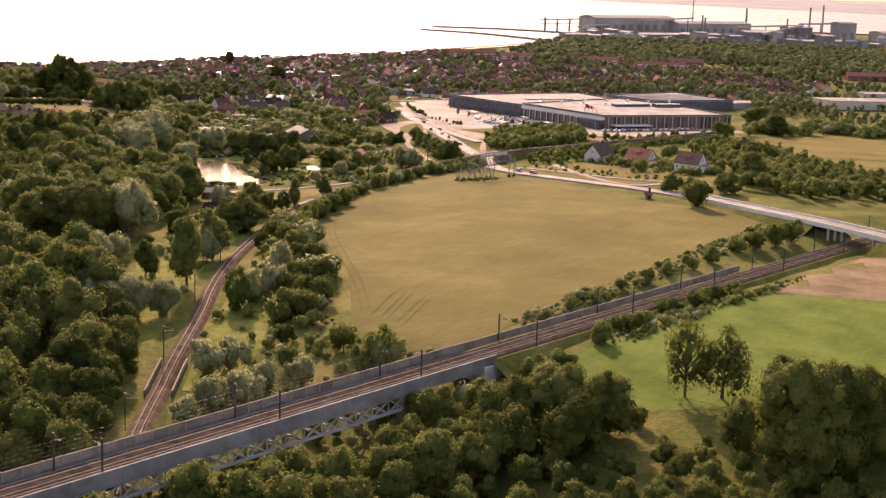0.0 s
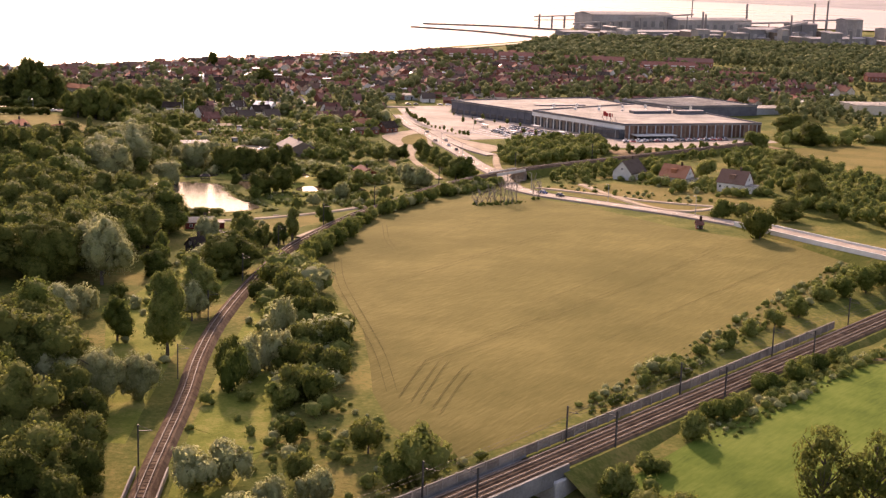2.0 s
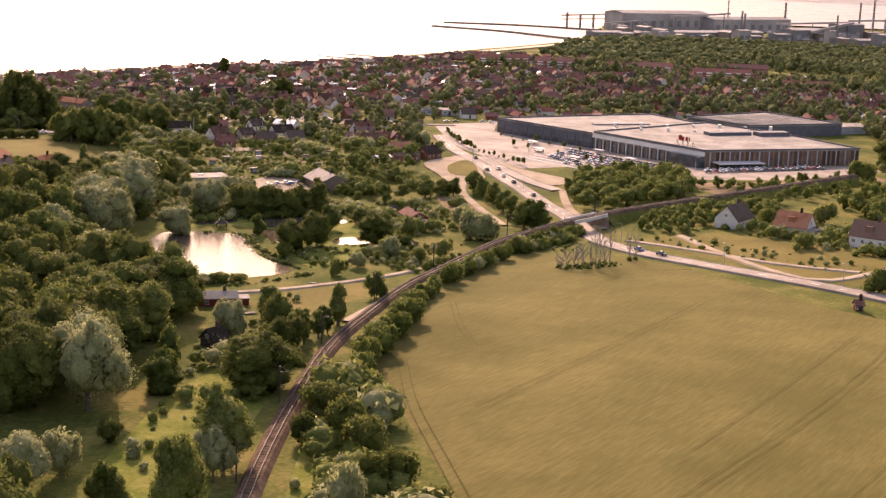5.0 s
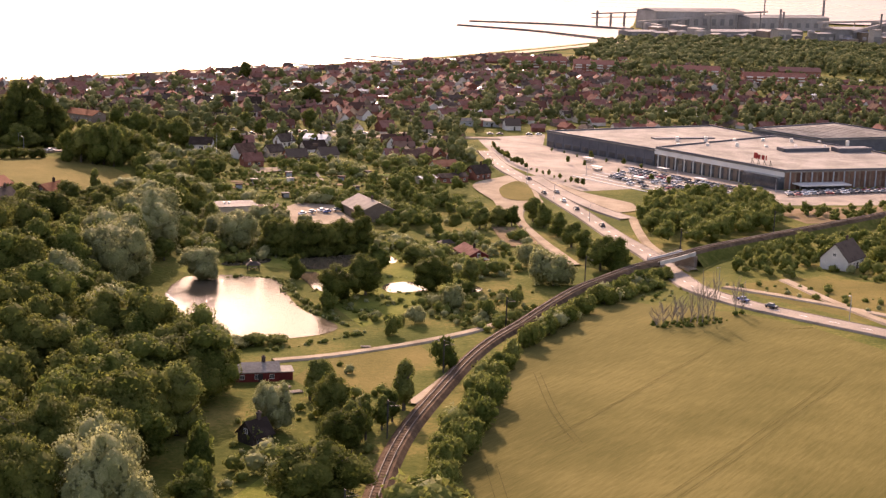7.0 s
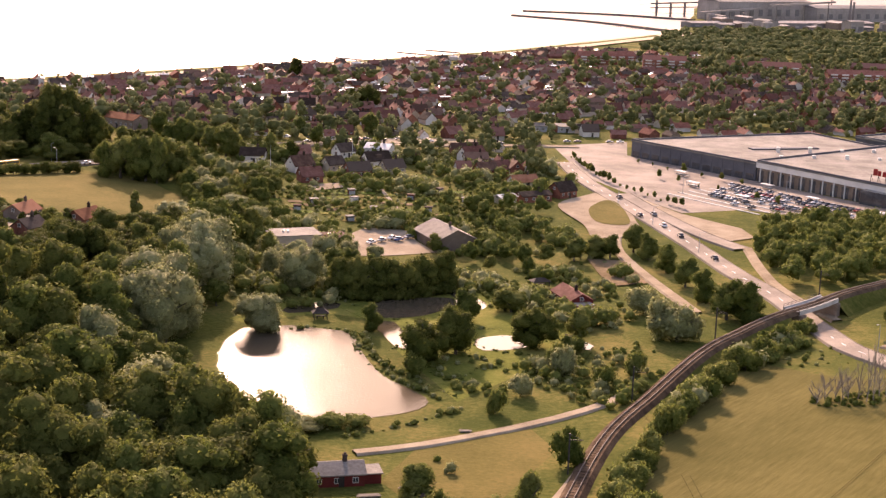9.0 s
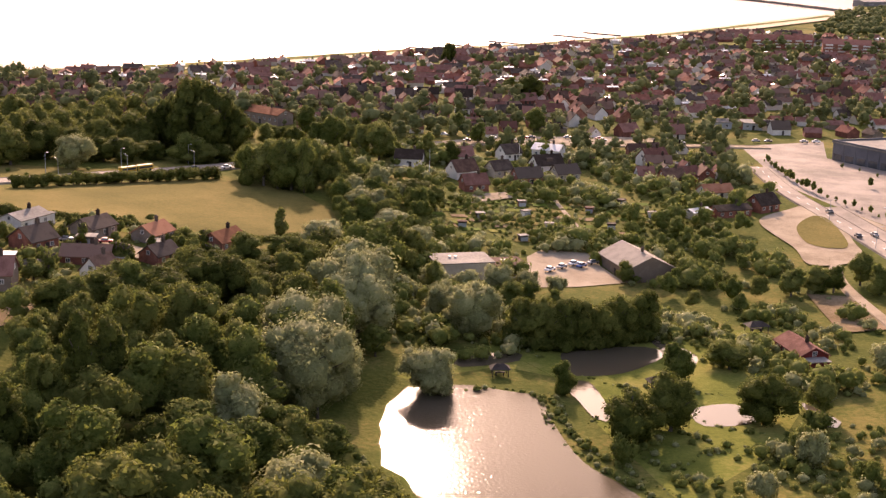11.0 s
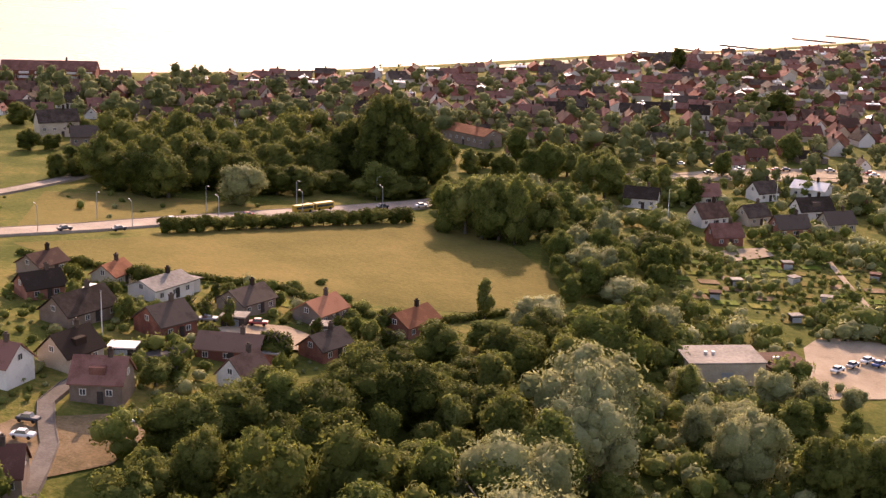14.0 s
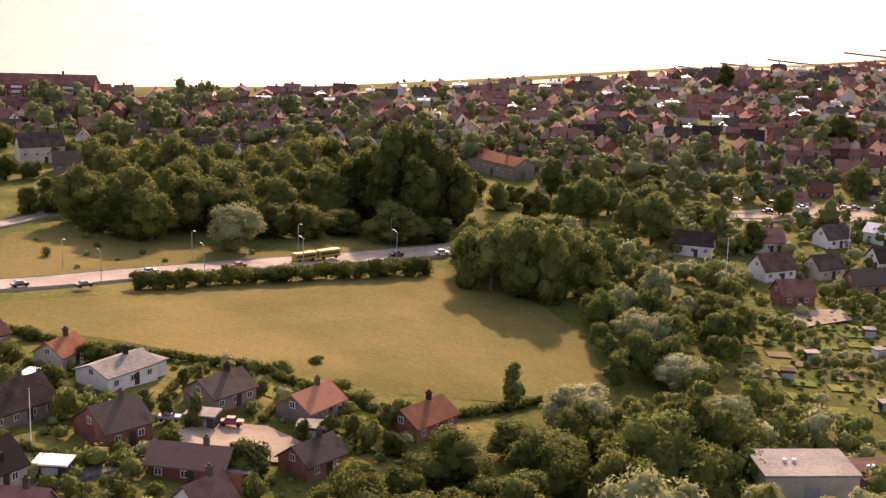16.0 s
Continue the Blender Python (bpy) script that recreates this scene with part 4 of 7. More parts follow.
for place in [(-123, 482, 5.0, 1.25), (-119, 480, 4.2, 1.0), (-53, 447, 5.1, 0.83), (-45, 464, 7.4, 0.69), (-20, 499, 9.5, 1.08), (-29, 528, 7.7, 1.10), (-24, 503, 10.5, 0.77), (-92, 414, 2.6, 2.17)]:  # pond side
    plant("grey_bush", *place)
for place in [(-35, 611, 10.1, 1.30), (-30, 601, 9.3, 1.32), (-24, 584, 9.4, 1.32), (-18, 563, 9.5, 1.33), (-13, 546, 10.1, 1.25), (-7, 526, 12.1, 1.31), (-2, 524, 12.2, 1.29), (-47, 600, 8.1, 1.53), (-42, 601, 8.5, 1.23), (-53, 594, 8.4, 1.45)]:  # road row
    plant("ash", *place)
for place in [(-28.0, 310, 5.1, 0.86), (-28.5, 322, 5.5, 0.89), (-28, 332, 6.5, 0.84), (-26, 342, 6.7, 0.84), (-25, 357, 6.5, 0.91), (-24, 373, 6.7, 0.8), (-20, 427, 5.1, 0.73), (-17, 438, 4.9, 0.91), (-13, 448, 5.5, 0.88), (-9, 462, 5.1, 0.98), (-4, 473, 5.5, 0.92), (0, 485, 5.2, 1.01), (5, 498, 4.9, 1.06), (9.9, 510, 4.6, 0.94), (-28.5, 349, 5.2, 0.95), (-28, 365, 5.0, 1.0), (-27, 381, 4.6, 1.0), (-26.5, 392, 4.4, 1.0), (-25, 402, 4.4, 1.0), (-24, 412, 4.6, 1.0), (-29, 336, 5.6, 0.95), (-29.5, 314, 5.6, 0.95)]:  # rail hedge
    plant("bush", *place)
for place in [(-78, 285, 19.3, 0.82), (-73, 239, 10.7, 0.99), (-48, 179, 11.4, 0.97), (-40, 182, 12.4, 0.97), (-33, 185, 10.8, 0.93), (-41, 249, 10.4, 0.72)]:  # slope
    plant("willow", *place)
for place in [(-37, 217, 22.5, 0.77), (-68, 301, 8.3, 1.61), (-42, 258, 16.6, 1.19), (-53, 228, 12.2, 0.93), (-63, 377, 8.9, 1.38)]:  # slope
    plant("ash", *place)
for place in [(-49, 306, 14.3, 1.40), (-96, 304, 18.6, 1.07), (-93, 281, 19.1, 1.07), (-92, 365, 14.1, 1.76), (-103, 360, 14.9, 1.52), (-88, 376, 12.6, 1.51)]:  # slope
    plant("oak", *place)
for place in [(-43, 368, 12.0, 1.18), (-45, 359, 7.9, 1.45), (-48, 354, 8.0, 1.32), (-50, 348, 8.3, 1.36)]:  # slope
    plant("poplar", *place)
for place in [(-66, 266, 6.2, 0.66), (-18, 199, 10.9, 0.50), (111, 383, 11.7, 0.78)]:  # slope
    plant("dark_bush", *place)
for place in [(-69, 248, 9.0, 0.61), (-15, 210, 8.3, 0.54), (-11, 209, 9.3, 0.51), (-8, 212, 8.0, 0.50), (-15, 234, 10.4, 0.50)]:  # slope
    plant("grey_bush", *place)
for place in [(-29.5, 291, 8.0, 0.9), (-23.5, 278, 9.2, 0.78), (-16.5, 266, 9.3, 0.77), (-11.5, 247, 8.2, 0.8), (-8.5, 251, 8.3, 0.75), (-6.5, 223, 8.4, 0.8), (-2.5, 225, 8.8, 0.77), (1.5, 224, 8.2, 0.76), (0.5, 237, 6.7, 0.79), (-5.5, 209, 8.0, 0.82), (-0.5, 204, 7.7, 0.82), (4.5, 203, 8.0, 0.72), (-0.5, 189, 8.2, 0.82), (4.5, 188, 8.0, 0.84), (-30.5, 273, 6.8, 0.82)]:  # field hedge
    plant("dark_bush", *place)
for place in [(-28.4, 318, 6.0, 0.69), (-28.7, 327, 6.0, 0.77), (-28.8, 355, 5.4, 0.8), (-27, 370, 5.2, 0.85), (-29.4, 343, 5.3, 0.71), (-17.7, 442, 4.0, 0.83), (-11.1, 463, 4.0, 0.96), (-6.9, 476, 4.1, 0.96), (2.0, 496, 4.1, 1.0), (13.4, 516, 3.7, 1.13)]:  # field hedge
    plant("bush", *place)
for place in [(101, 424, 6.2, 1.15), (109, 431, 4.8, 1.20), (81, 544, 6.3, 1.01), (135, 682, 9.3, 1.07), (102, 553, 7.6, 0.85), (89, 494, 5.4, 0.98)]:  # right side
    plant("bush", *place)
for place in [(157, 742, 14.4, 1.61), (167, 712, 12.7, 1.70), (140, 565, 12.2, 1.66), (146, 550, 12.0, 1.66), (136, 460, 14.4, 1.35), (123, 424, 9.5, 1.65)]:  # right side
    plant("oak", *place)
for place in [(101, 140, 18.4, 0.72), (109, 140, 17.1, 0.87)]:  # bridge side
    plant("airy", *place)
for place in [(-24, 120, 12.0, 1.1), (-20, 104, 13.0, 1.1), (-27, 134, 11.5, 1.1), (-31, 150, 11.0, 1.0), (-17, 90, 13.5, 1.1), (-36, 166, 9.5, 1.1), (-14, 76, 13.0, 1.1), (-32, 122, 14.0, 1.1), (-29, 104, 15.0, 1.1), (-38, 142, 13.5, 1.1), (-26, 86, 15.5, 1.0), (122, 143, 9.5, 1.0), (122, 94, 25.5, 0.93), (130, 100, 22.7, 0.85), (136, 112, 17.0, 0.9), (64, 115, 15.2, 1.05), (74, 118, 16.5, 1.05), (83, 114, 16.8, 1.1), (78, 104, 15.5, 1.1), (66, 103, 14.2, 1.1), (56, 104, 11.0, 1.1), (112, 108, 12.0, 1.1)]:  # bridge side
    plant("oak", *place)
for place in [(20, 162, 7.6, 0.86), (10, 148, 6.6, 0.77), (4, 204, 7.6, 0.78), (91, 123, 4.8, 0.76), (5, 165, 5.5, 0.85)]:  # bridge side
    plant("dark_bush", *place)
for place in [(31, 151, 10.5, 0.76), (27, 148, 6.5, 0.79), (-15, 193, 9.7, 0.50), (-2, 182, 5.8, 0.84), (75, 159, 2.6, 1.33), (81, 175, 3.8, 0.95), (86, 189, 4.5, 0.92), (92, 196, 4.3, 0.98), (98, 211, 4.5, 0.99), (105, 221, 4.6, 0.99), (112, 230, 4.4, 0.96), (117, 237, 4.0, 0.97), (66, 150, 3.2, 1.32), (72, 159, 3.3, 1.22)]:  # bridge side
    plant("bush", *place)
for place in [(-8, 141, 8.5, 0.80), (-3, 145, 8.6, 0.70), (0, 121, 8.1, 0.89), (5, 126, 8.1, 0.79), (8, 135, 7.0, 0.82), (15, 140, 7.1, 0.71), (-3, 112, 6.1, 0.77), (-14, 202, 9.1, 0.66), (-10, 214, 7.8, 0.79)]:  # bridge side
    plant("grey_bush", *place)
for place in [(85, 233, 2.9, 1.21), (92, 244, 3.7, 0.97), (98, 254, 3.8, 0.97), (105, 265, 4.2, 1.00), (112, 276, 4.8, 0.99), (120, 296, 4.6, 1.10), (127, 301, 6.0, 0.97), (134, 310, 7.0, 1.02), (140, 319, 7.1, 0.95), (78, 215, 3.2, 0.87), (72, 206, 2.7, 1.00), (66, 193, 2.6, 1.00), (109, 229, 4.3, 0.98), (101, 212, 3.4, 1.07), (89, 189, 4.5, 0.91), (81, 176, 5.0, 0.83), (68, 149, 5.2, 0.87)]:  # lineside
    plant("bush", *place)
for place in [(-289, 636, 12.3, 1.20), (-179, 616, 9.6, 1.30), (-176, 566, 8.0, 1.61), (-152, 488, 13.1, 1.11), (-128, 538, 8.5, 1.4), (-134, 531, 8.8, 0.93), (-168, 603, 6.8, 1.73), (-155, 584, 7.7, 1.27)]:  # meadow edge
    plant("willow", *place)
for place in [(-264, 671, 11.5, 1.64), (-223, 641, 16.6, 1.14), (-213, 640, 17.9, 1.10), (-208, 649, 17.1, 0.94), (-217, 743, 11.4, 1.45), (-228, 742, 11.5, 1.45), (-235, 740, 10.5, 1.32), (-119, 545, 8.5, 1.56), (-117, 553, 7.0, 1.62), (-140, 548, 9.2, 1.04), (-228, 639, 14.2, 0.78), (-217, 638, 18.2, 0.72), (-208, 638, 19.2, 0.68), (-207, 662, 14.0, 0.83)]:  # meadow edge
    plant("ash", *place)
for place in [(-258, 673, 7.2, 1.67), (-254, 679, 6.6, 1.54), (-278, 672, 7.0, 2.05), (-282, 662, 8.6, 1.64), (-289, 657, 10.2, 1.56), (-298, 655, 12.0, 1.34), (-310, 632, 14.2, 1.24), (-318, 631, 14.3, 1.24), (-329, 635, 11.5, 1.40), (-312, 650, 13.8, 1.32), (-172, 647, 8.7, 1.79), (-197, 658, 5.5, 2.20)]:  # meadow edge
    plant("oak", *place)
for place in [(-282, 696, 24.8, 0.90), (-276, 695, 27.6, 0.83), (-273, 700, 28.7, 0.75), (-268, 701, 27.3, 0.84), (-263, 700, 23.6, 0.97), (-258, 702, 18.5, 1.12), (-285, 691, 20.7, 1.10), (-287, 686, 16.2, 1.27), (-274, 687, 20.5, 1.16), (-264, 688, 21.3, 1.11)]:  # meadow edge
    plant("elm", *place)
for place in [(-148, 407, 14.0, 1.1), (-169, 397, 18.0, 0.9), (-168, 421, 21.7, 0.82), (-170, 412, 17.2, 0.90), (-165, 426, 19.9, 0.90), (-162, 439, 15.0, 1.45), (-167, 440, 13.9, 1.14)]:  # pond wood
    plant("elm", *place)
for place in [(-183, 484, 10.6, 1.42), (-194, 475, 10.1, 1.54), (-198, 467, 9.1, 1.68), (-179, 495, 10.5, 1.26), (-175, 500, 11.6, 1.15), (-168, 508, 9.4, 1.60), (-194, 487, 8.5, 1.55), (-172, 538, 10.6, 1.39), (-182, 526, 10.0, 1.45), (-187, 524, 5.5, 1.55), (-173, 558, 8.9, 1.35), (-158, 568, 12.0, 1.02), (-165, 475, 10.8, 1.52)]:  # pond wood
    plant("oak", *place)
for place in [(-145, 442, 13.0, 1.48), (-147, 419, 13.1, 1.67), (-136, 432, 13.0, 1.63), (-135, 416, 13.9, 1.63), (-128, 434, 9.4, 1.65), (-139, 497, 8.1, 1.42)]:  # pond wood
    plant("ash", *place)
for place in [(-150, 477, 17.9, 1.07), (-148, 509, 18.1, 0.82), (-138, 457, 11.8, 0.80), (-141, 474, 10.6, 1.04)]:  # pond wood
    plant("willow", *place)
for place in [(-206, 508, 4.3, 1.70), (-177, 472, 13.6, 1.06), (-183, 471, 9.4, 1.11), (-194, 479, 6.8, 1.60), (-184, 501, 10.3, 1.35), (-175, 504, 11.4, 1.12), (-173, 521, 8.7, 1.69), (-182, 530, 5.6, 2.20), (-172, 546, 7.0, 2.20), (-188, 455, 10.8, 1.10), (-183, 513, 8.5, 1.27), (-190, 502, 6.2, 1.69)]:  # houses wood
    plant("oak", *place)
for place in [(-195, 467, 9.4, 1.37), (-194, 454, 6.3, 1.74), (-215, 485, 5.1, 1.67), (-165, 481, 10.1, 1.54), (-167, 499, 10.1, 1.10), (-172, 462, 7.2, 2.20), (-168, 469, 7.4, 1.85), (-180, 547, 7.0, 2.11)]:  # houses wood
    plant("ash", *place)
for place in [(-188, 566, 9.7, 1.16), (-357, 657, 8.9, 2.20), (-359, 653, 8.6, 2.09)]:  # meadow edge
    plant("poplar", *place)
for place in [(-281, 587, 4.4, 0.99), (-279, 589, 4.2, 1.16), (-278, 591, 4.0, 1.34), (-276, 593, 3.7, 1.24), (-275, 595, 4.5, 1.14), (-273, 597, 4.2, 1.04), (-272, 600, 4.0, 1.22), (-270, 602, 3.8, 1.41), (-269, 604, 4.5, 1.03), (-267, 607, 4.3, 1.20), (-266, 609, 4.1, 1.09), (-264, 611, 3.9, 1.28), (-262, 614, 4.6, 1.18), (-261, 616, 4.4, 1.08), (-259, 618, 4.2, 1.26), (-258, 621, 4.0, 1.15), (-256, 623, 4.7, 1.07), (-254, 626, 4.5, 1.24), (-253, 628, 4.3, 1.13), (-251, 630, 4.1, 1.32), (-249, 633, 4.8, 0.96), (-247, 635, 4.6, 1.12)]:  # road hedge
    plant("dark_bush", *place)
for place in [(-246, 638, 4.4, 1.30), (-244, 640, 4.2, 1.19), (-242, 643, 4.9, 1.11)]:  # road hedge
    plant("dark_bush", *place)
for place in [(-355, 641, 7.6, 1.30), (-350, 645, 7.6, 1.30), (-349, 652, 7.5, 1.23), (-419, 716, 7.8, 1.37), (-433, 720, 8.4, 1.48), (-405, 709, 8.0, 1.36), (-394, 677, 7.6, 1.36), (-399, 714, 6.8, 1.39), (-389, 682, 6.1, 1.47), (-244, 725, 9.2, 1.17), (-191, 910, 14.9, 1.27), (-269, 1051, 13.0, 0.95), (-226, 780, 6.4, 1.48), (-257, 740, 6.6, 1.42), (-277, 741, 11.5, 1.19), (-271, 741, 8.8, 1.31), (-203, 743, 6.4, 1.54), (-252, 801, 7.8, 1.35), (-205, 724, 7.8, 1.22), (-181, 723, 8.8, 1.06), (-167, 753, 8.1, 1.12)]:  # village green
    plant("oak", *place)
for place in [(-251, 756, 13.4, 1.16), (-228, 724, 15.6, 1.14), (-207, 715, 15.1, 1.21), (-228, 747, 11.2, 1.11), (-258, 730, 8.8, 1.39), (-183, 772, 9.7, 1.21), (-197, 791, 10.2, 1.21), (-191, 727, 11.3, 0.86), (-169, 817, 11.6, 1.21), (-208, 945, 8.5, 1.67), (-234, 724, 12.4, 1.15), (-214, 717, 13.6, 1.01)]:  # village green
    plant("ash", *place)
for place in [(-227, 520, 5.2, 1.15), (-220, 511, 3.9, 1.69), (-207, 508, 6.7, 1.38), (-205, 509, 6.7, 1.25), (-199, 540, 5.9, 1.19), (-194, 533, 4.3, 1.68), (-206, 525, 5.2, 1.03), (-244, 533, 2.6, 1.35), (-222, 520, 7.1, 1.02), (-229, 517, 6.4, 1.07), (-204, 530, 5.9, 1.22), (-214, 490, 6.6, 1.33), (-208, 511, 5.4, 1.57), (-206, 512, 5.0, 1.71), (-233, 533, 4.5, 0.86), (-233, 538, 3.9, 0.76)]:  # garden
    plant("cypress", *place)
for place in [(-221, 511, 3.5, 0.79), (-207, 511, 5.9, 0.80), (-195, 533, 4.0, 0.64), (-260, 523, 5.7, 0.83), (-249, 519, 5.0, 0.91), (-251, 533, 5.2, 1.01), (-271, 540, 2.8, 1.23)]:  # garden
    plant("dark_bush", *place)
for place in [(-203, 536, 2.9, 0.95), (-199, 533, 4.1, 0.75), (-202, 504, 3.7, 0.78), (-207, 542, 2.3, 1.41), (-229, 537, 3.0, 0.87), (-222, 538, 3.5, 0.74), (-226, 553, 2.1, 1.44), (-225, 563, 1.1, 2.20), (-214, 552, 2.3, 1.48), (-208, 549, 2.5, 1.30), (-201, 548, 3.0, 1.08), (-239, 510, 4.8, 0.65), (-254, 515, 4.0, 0.82)]:  # garden
    plant("bush", *place)



# houses that look out over open ground: x, y
FACING = [(-194, 711), (-179, 727), (-171, 699), (-162, 680), (-160, 709), (-148, 701), (-146, 727), (-151, 757), (-164, 744), (-137, 716), (-111, 761), (-96, 735), (-83, 712), (-66, 698), (-76, 686), (-281, 786), (68, 537), (88, 524), (111, 503)]


def open_front(x, y, reach=9.0):
    """True where a tree would not crowd the garden front of one of those houses."""
    return all((x - a - 2) ** 2 + (y - b + 5) ** 2 > reach * reach for a, b in FACING)


def clear_of(places, gap):
    """Leaves out what would stand inside a plant of its own."""
    near = np.array(PLANTED)
    return [p for p in places if open_front(p[0], p[1], 9.0 if gap > 3 else 4.5) and ((near[:, 0] - p[0]) ** 2 + (near[:, 1] - p[1]) ** 2).min() > gap * gap]


forest = {"oak": [], "ash": [], "willow": []}
mid_wood = []
for outline, gap, kinds, low, high, seed in ((WOOD_RIVER, 8.5, ["oak", "oak", "oak", "oak", "ash", "ash"], 11, 20, 1), (WOOD_MID, 8.2, ["oak", "oak", "ash", "willow"], 9, 17, 2),
                                             (WOOD_POND, 8.8, ["oak", "oak", "oak", "ash", "ash"], 11, 19, 3), (WOOD_HOUSES, 7.0, ["oak", "oak", "ash"], 6.5, 10, 4),
                                             ([(-350, 640), (-329, 632), (-298, 646), (-262, 690), (-261, 710), (-274, 738), (-311, 739), (-357, 703), (-366, 681)], 9.0, ["oak", "oak", "ash"], 11, 17, 31),
                                             ([(-222, 650), (-196, 634), (-178, 600), (-159, 618), (-168, 650), (-192, 668), (-212, 671), (-226, 700), (-240, 680)], 7.0, ["ash", "oak", "ash", "willow"], 6, 11, 32),
                                             ([(-172, 566), (-162, 612), (-150, 606), (-148, 584), (-154, 560)], 7.0, ["ash", "willow", "willow"], 6, 9, 45),
                                             ([(-131, 629), (-76, 702), (-64, 620), (-83, 594), (-98, 630)], 8.0, ["ash", "oak"], 5, 9, 34),
                                             ([(-150, 540), (-112, 536), (-106, 550), (-130, 553), (-146, 548)], 6.0, ["willow", "ash", "oak"], 4, 6.5, 46),
                                             ([(-98, 590), (-64, 560), (-60, 590), (-84, 610)], 8.0, ["ash", "oak"], 5, 8, 47),
                                             ([(4, 616), (12, 570), (20, 562), (30, 574), (52, 604), (58, 626), (52, 664), (34, 672), (14, 660)], 5.5, ["oak", "ash"], 7, 10, 35),
                                             ([(34, 532), (36, 520), (50, 513), (60, 536), (86, 566), (92, 604), (62, 572), (42, 550)], 4.8, ["ash", "oak"], 4, 7.5, 36),
                                             ([(150, 600), (168, 560), (190, 495), (240, 480), (230, 420), (150, 415), (132, 440), (136, 492), (120, 540), (112, 600), (138, 640)], 6.2, ["oak", "ash"], 6, 10, 37),
                                             ([(60, 640), (100, 668), (140, 690), (140, 660), (100, 610)], 5.0, ["ash", "oak"], 3, 6, 48),
                                             ([(-230, 642), (-212, 648), (-201, 650), (-207, 674), (-228, 688), (-242, 672)], 6.0, ["ash", "oak"], 9, 13, 92),
                                             ([(-186, 606), (-178, 592), (-163, 622), (-166, 644), (-180, 652), (-200, 646)], 5.5, ["ash", "ash", "oak"], 6, 9, 93),
                                             ([(-222, 694), (-203, 674), (-187, 672), (-168, 664), (-150, 668), (-140, 684), (-146, 720), (-160, 756), (-189, 737), (-210, 730)], 10.5, ["ash", "oak"], 3.5, 6.5, 94),
                                             ([(-190, 500), (-260, 300), (-220, 100), (-100, 60), (-98, 230), (-140, 360)], 12.0, ["oak", "ash"], 9, 13, 38),
                                             ([(50, 60), (54, 102), (64, 118), (84, 112), (92, 100), (110, 108), (134, 126), (160, 110), (130, 50)], 6.2, ["oak", "oak", "ash"], 4.5, 8.5, 21)):
    for x, y in clear_of([q for q in scatter(outline, gap, seed) if not inside(*q, POND) and not inside(*q, YARD)], 5.0):
        if seed == 3:
            kinds = (["ash", "ash", "oak", "willow"] if x > -152 else ["ash", "oak"]) if y > 400 else ["oak", "oak", "ash"]
        (forest["oak"] if seed == 31 else mid_wood if seed in (37, 38, 36, 48, 35, 94, 45, 34) else forest[rng.choice(kinds)]).append((x, y, rng.uniform(low, high) * (0.58 if seed == 3 and x < -160 and y > 475 else 1.0)))
for x, y in scatter([(-196, 448), (-190, 446), (-160, 396), (-130, 330), (-150, 330), (-180, 392)], 8.0, 49):
    forest[rng.choice(["oak", "ash"])].append((x, y, rng.uniform(9, 13)))
for k, (x, y) in enumerate(scatter([(0, 6), (160, 6), (160, 34), (0, 40)], 7.5, 50)):
    q = main_at(x, y)
    forest[rng.choice(["oak", "ash"])].append((q.x, q.y, rng.uniform(6, 9) if y < 14 else rng.uniform(9, 14)))
woods("woodland", forest["oak"], "leaf_dark", "dense dark green broadleaf woodland", 3, 5, (4.2, 1.0, 10.0))
woods("woodland", forest["ash"], "leaf_mid", "dense mid-green broadleaf woodland", 3, 6, (3.9, 1.0, 10.0))
woods("woodland", forest["willow"], "leaf_silver", "silvery willows standing in the woodland", 3, 7, (4.8, 0.6, 9.0))
woods("woodland", mid_wood, "leaf_mid", "green broadleaf trees in thick stands", 2, 10, (4.4, 0.8, 10.0))
scrub = []
# yards and house plots that stay free of scrub: x, y, radius
KEPT_FREE = [(-114, 592, 14), (-118, 604, 9), (-96, 602, 10), (-216, 456, 14), (-206, 440, 8), (-72, 383, 15), (-214, 520, 10), (-219, 476, 6), (-232, 485, 6), (-246, 506, 7), (-229, 509, 6), (-213, 506, 7), (-204, 495, 5), (-244, 530, 7), (-226, 533, 6), (-212, 538, 6), (-196, 546, 6), (-201, 519, 5)]
for x, y in scatter([(0, -30), (170, -24), (170, -7), (0, -7)], 4.0, 84) + scatter([(0, -5), (165, -5), (165, 6), (0, 6)], 3.5, 85):
    q = main_at(x, y)
    scrub.append((q.x, q.y, rng.uniform(1.5, 4.0)))
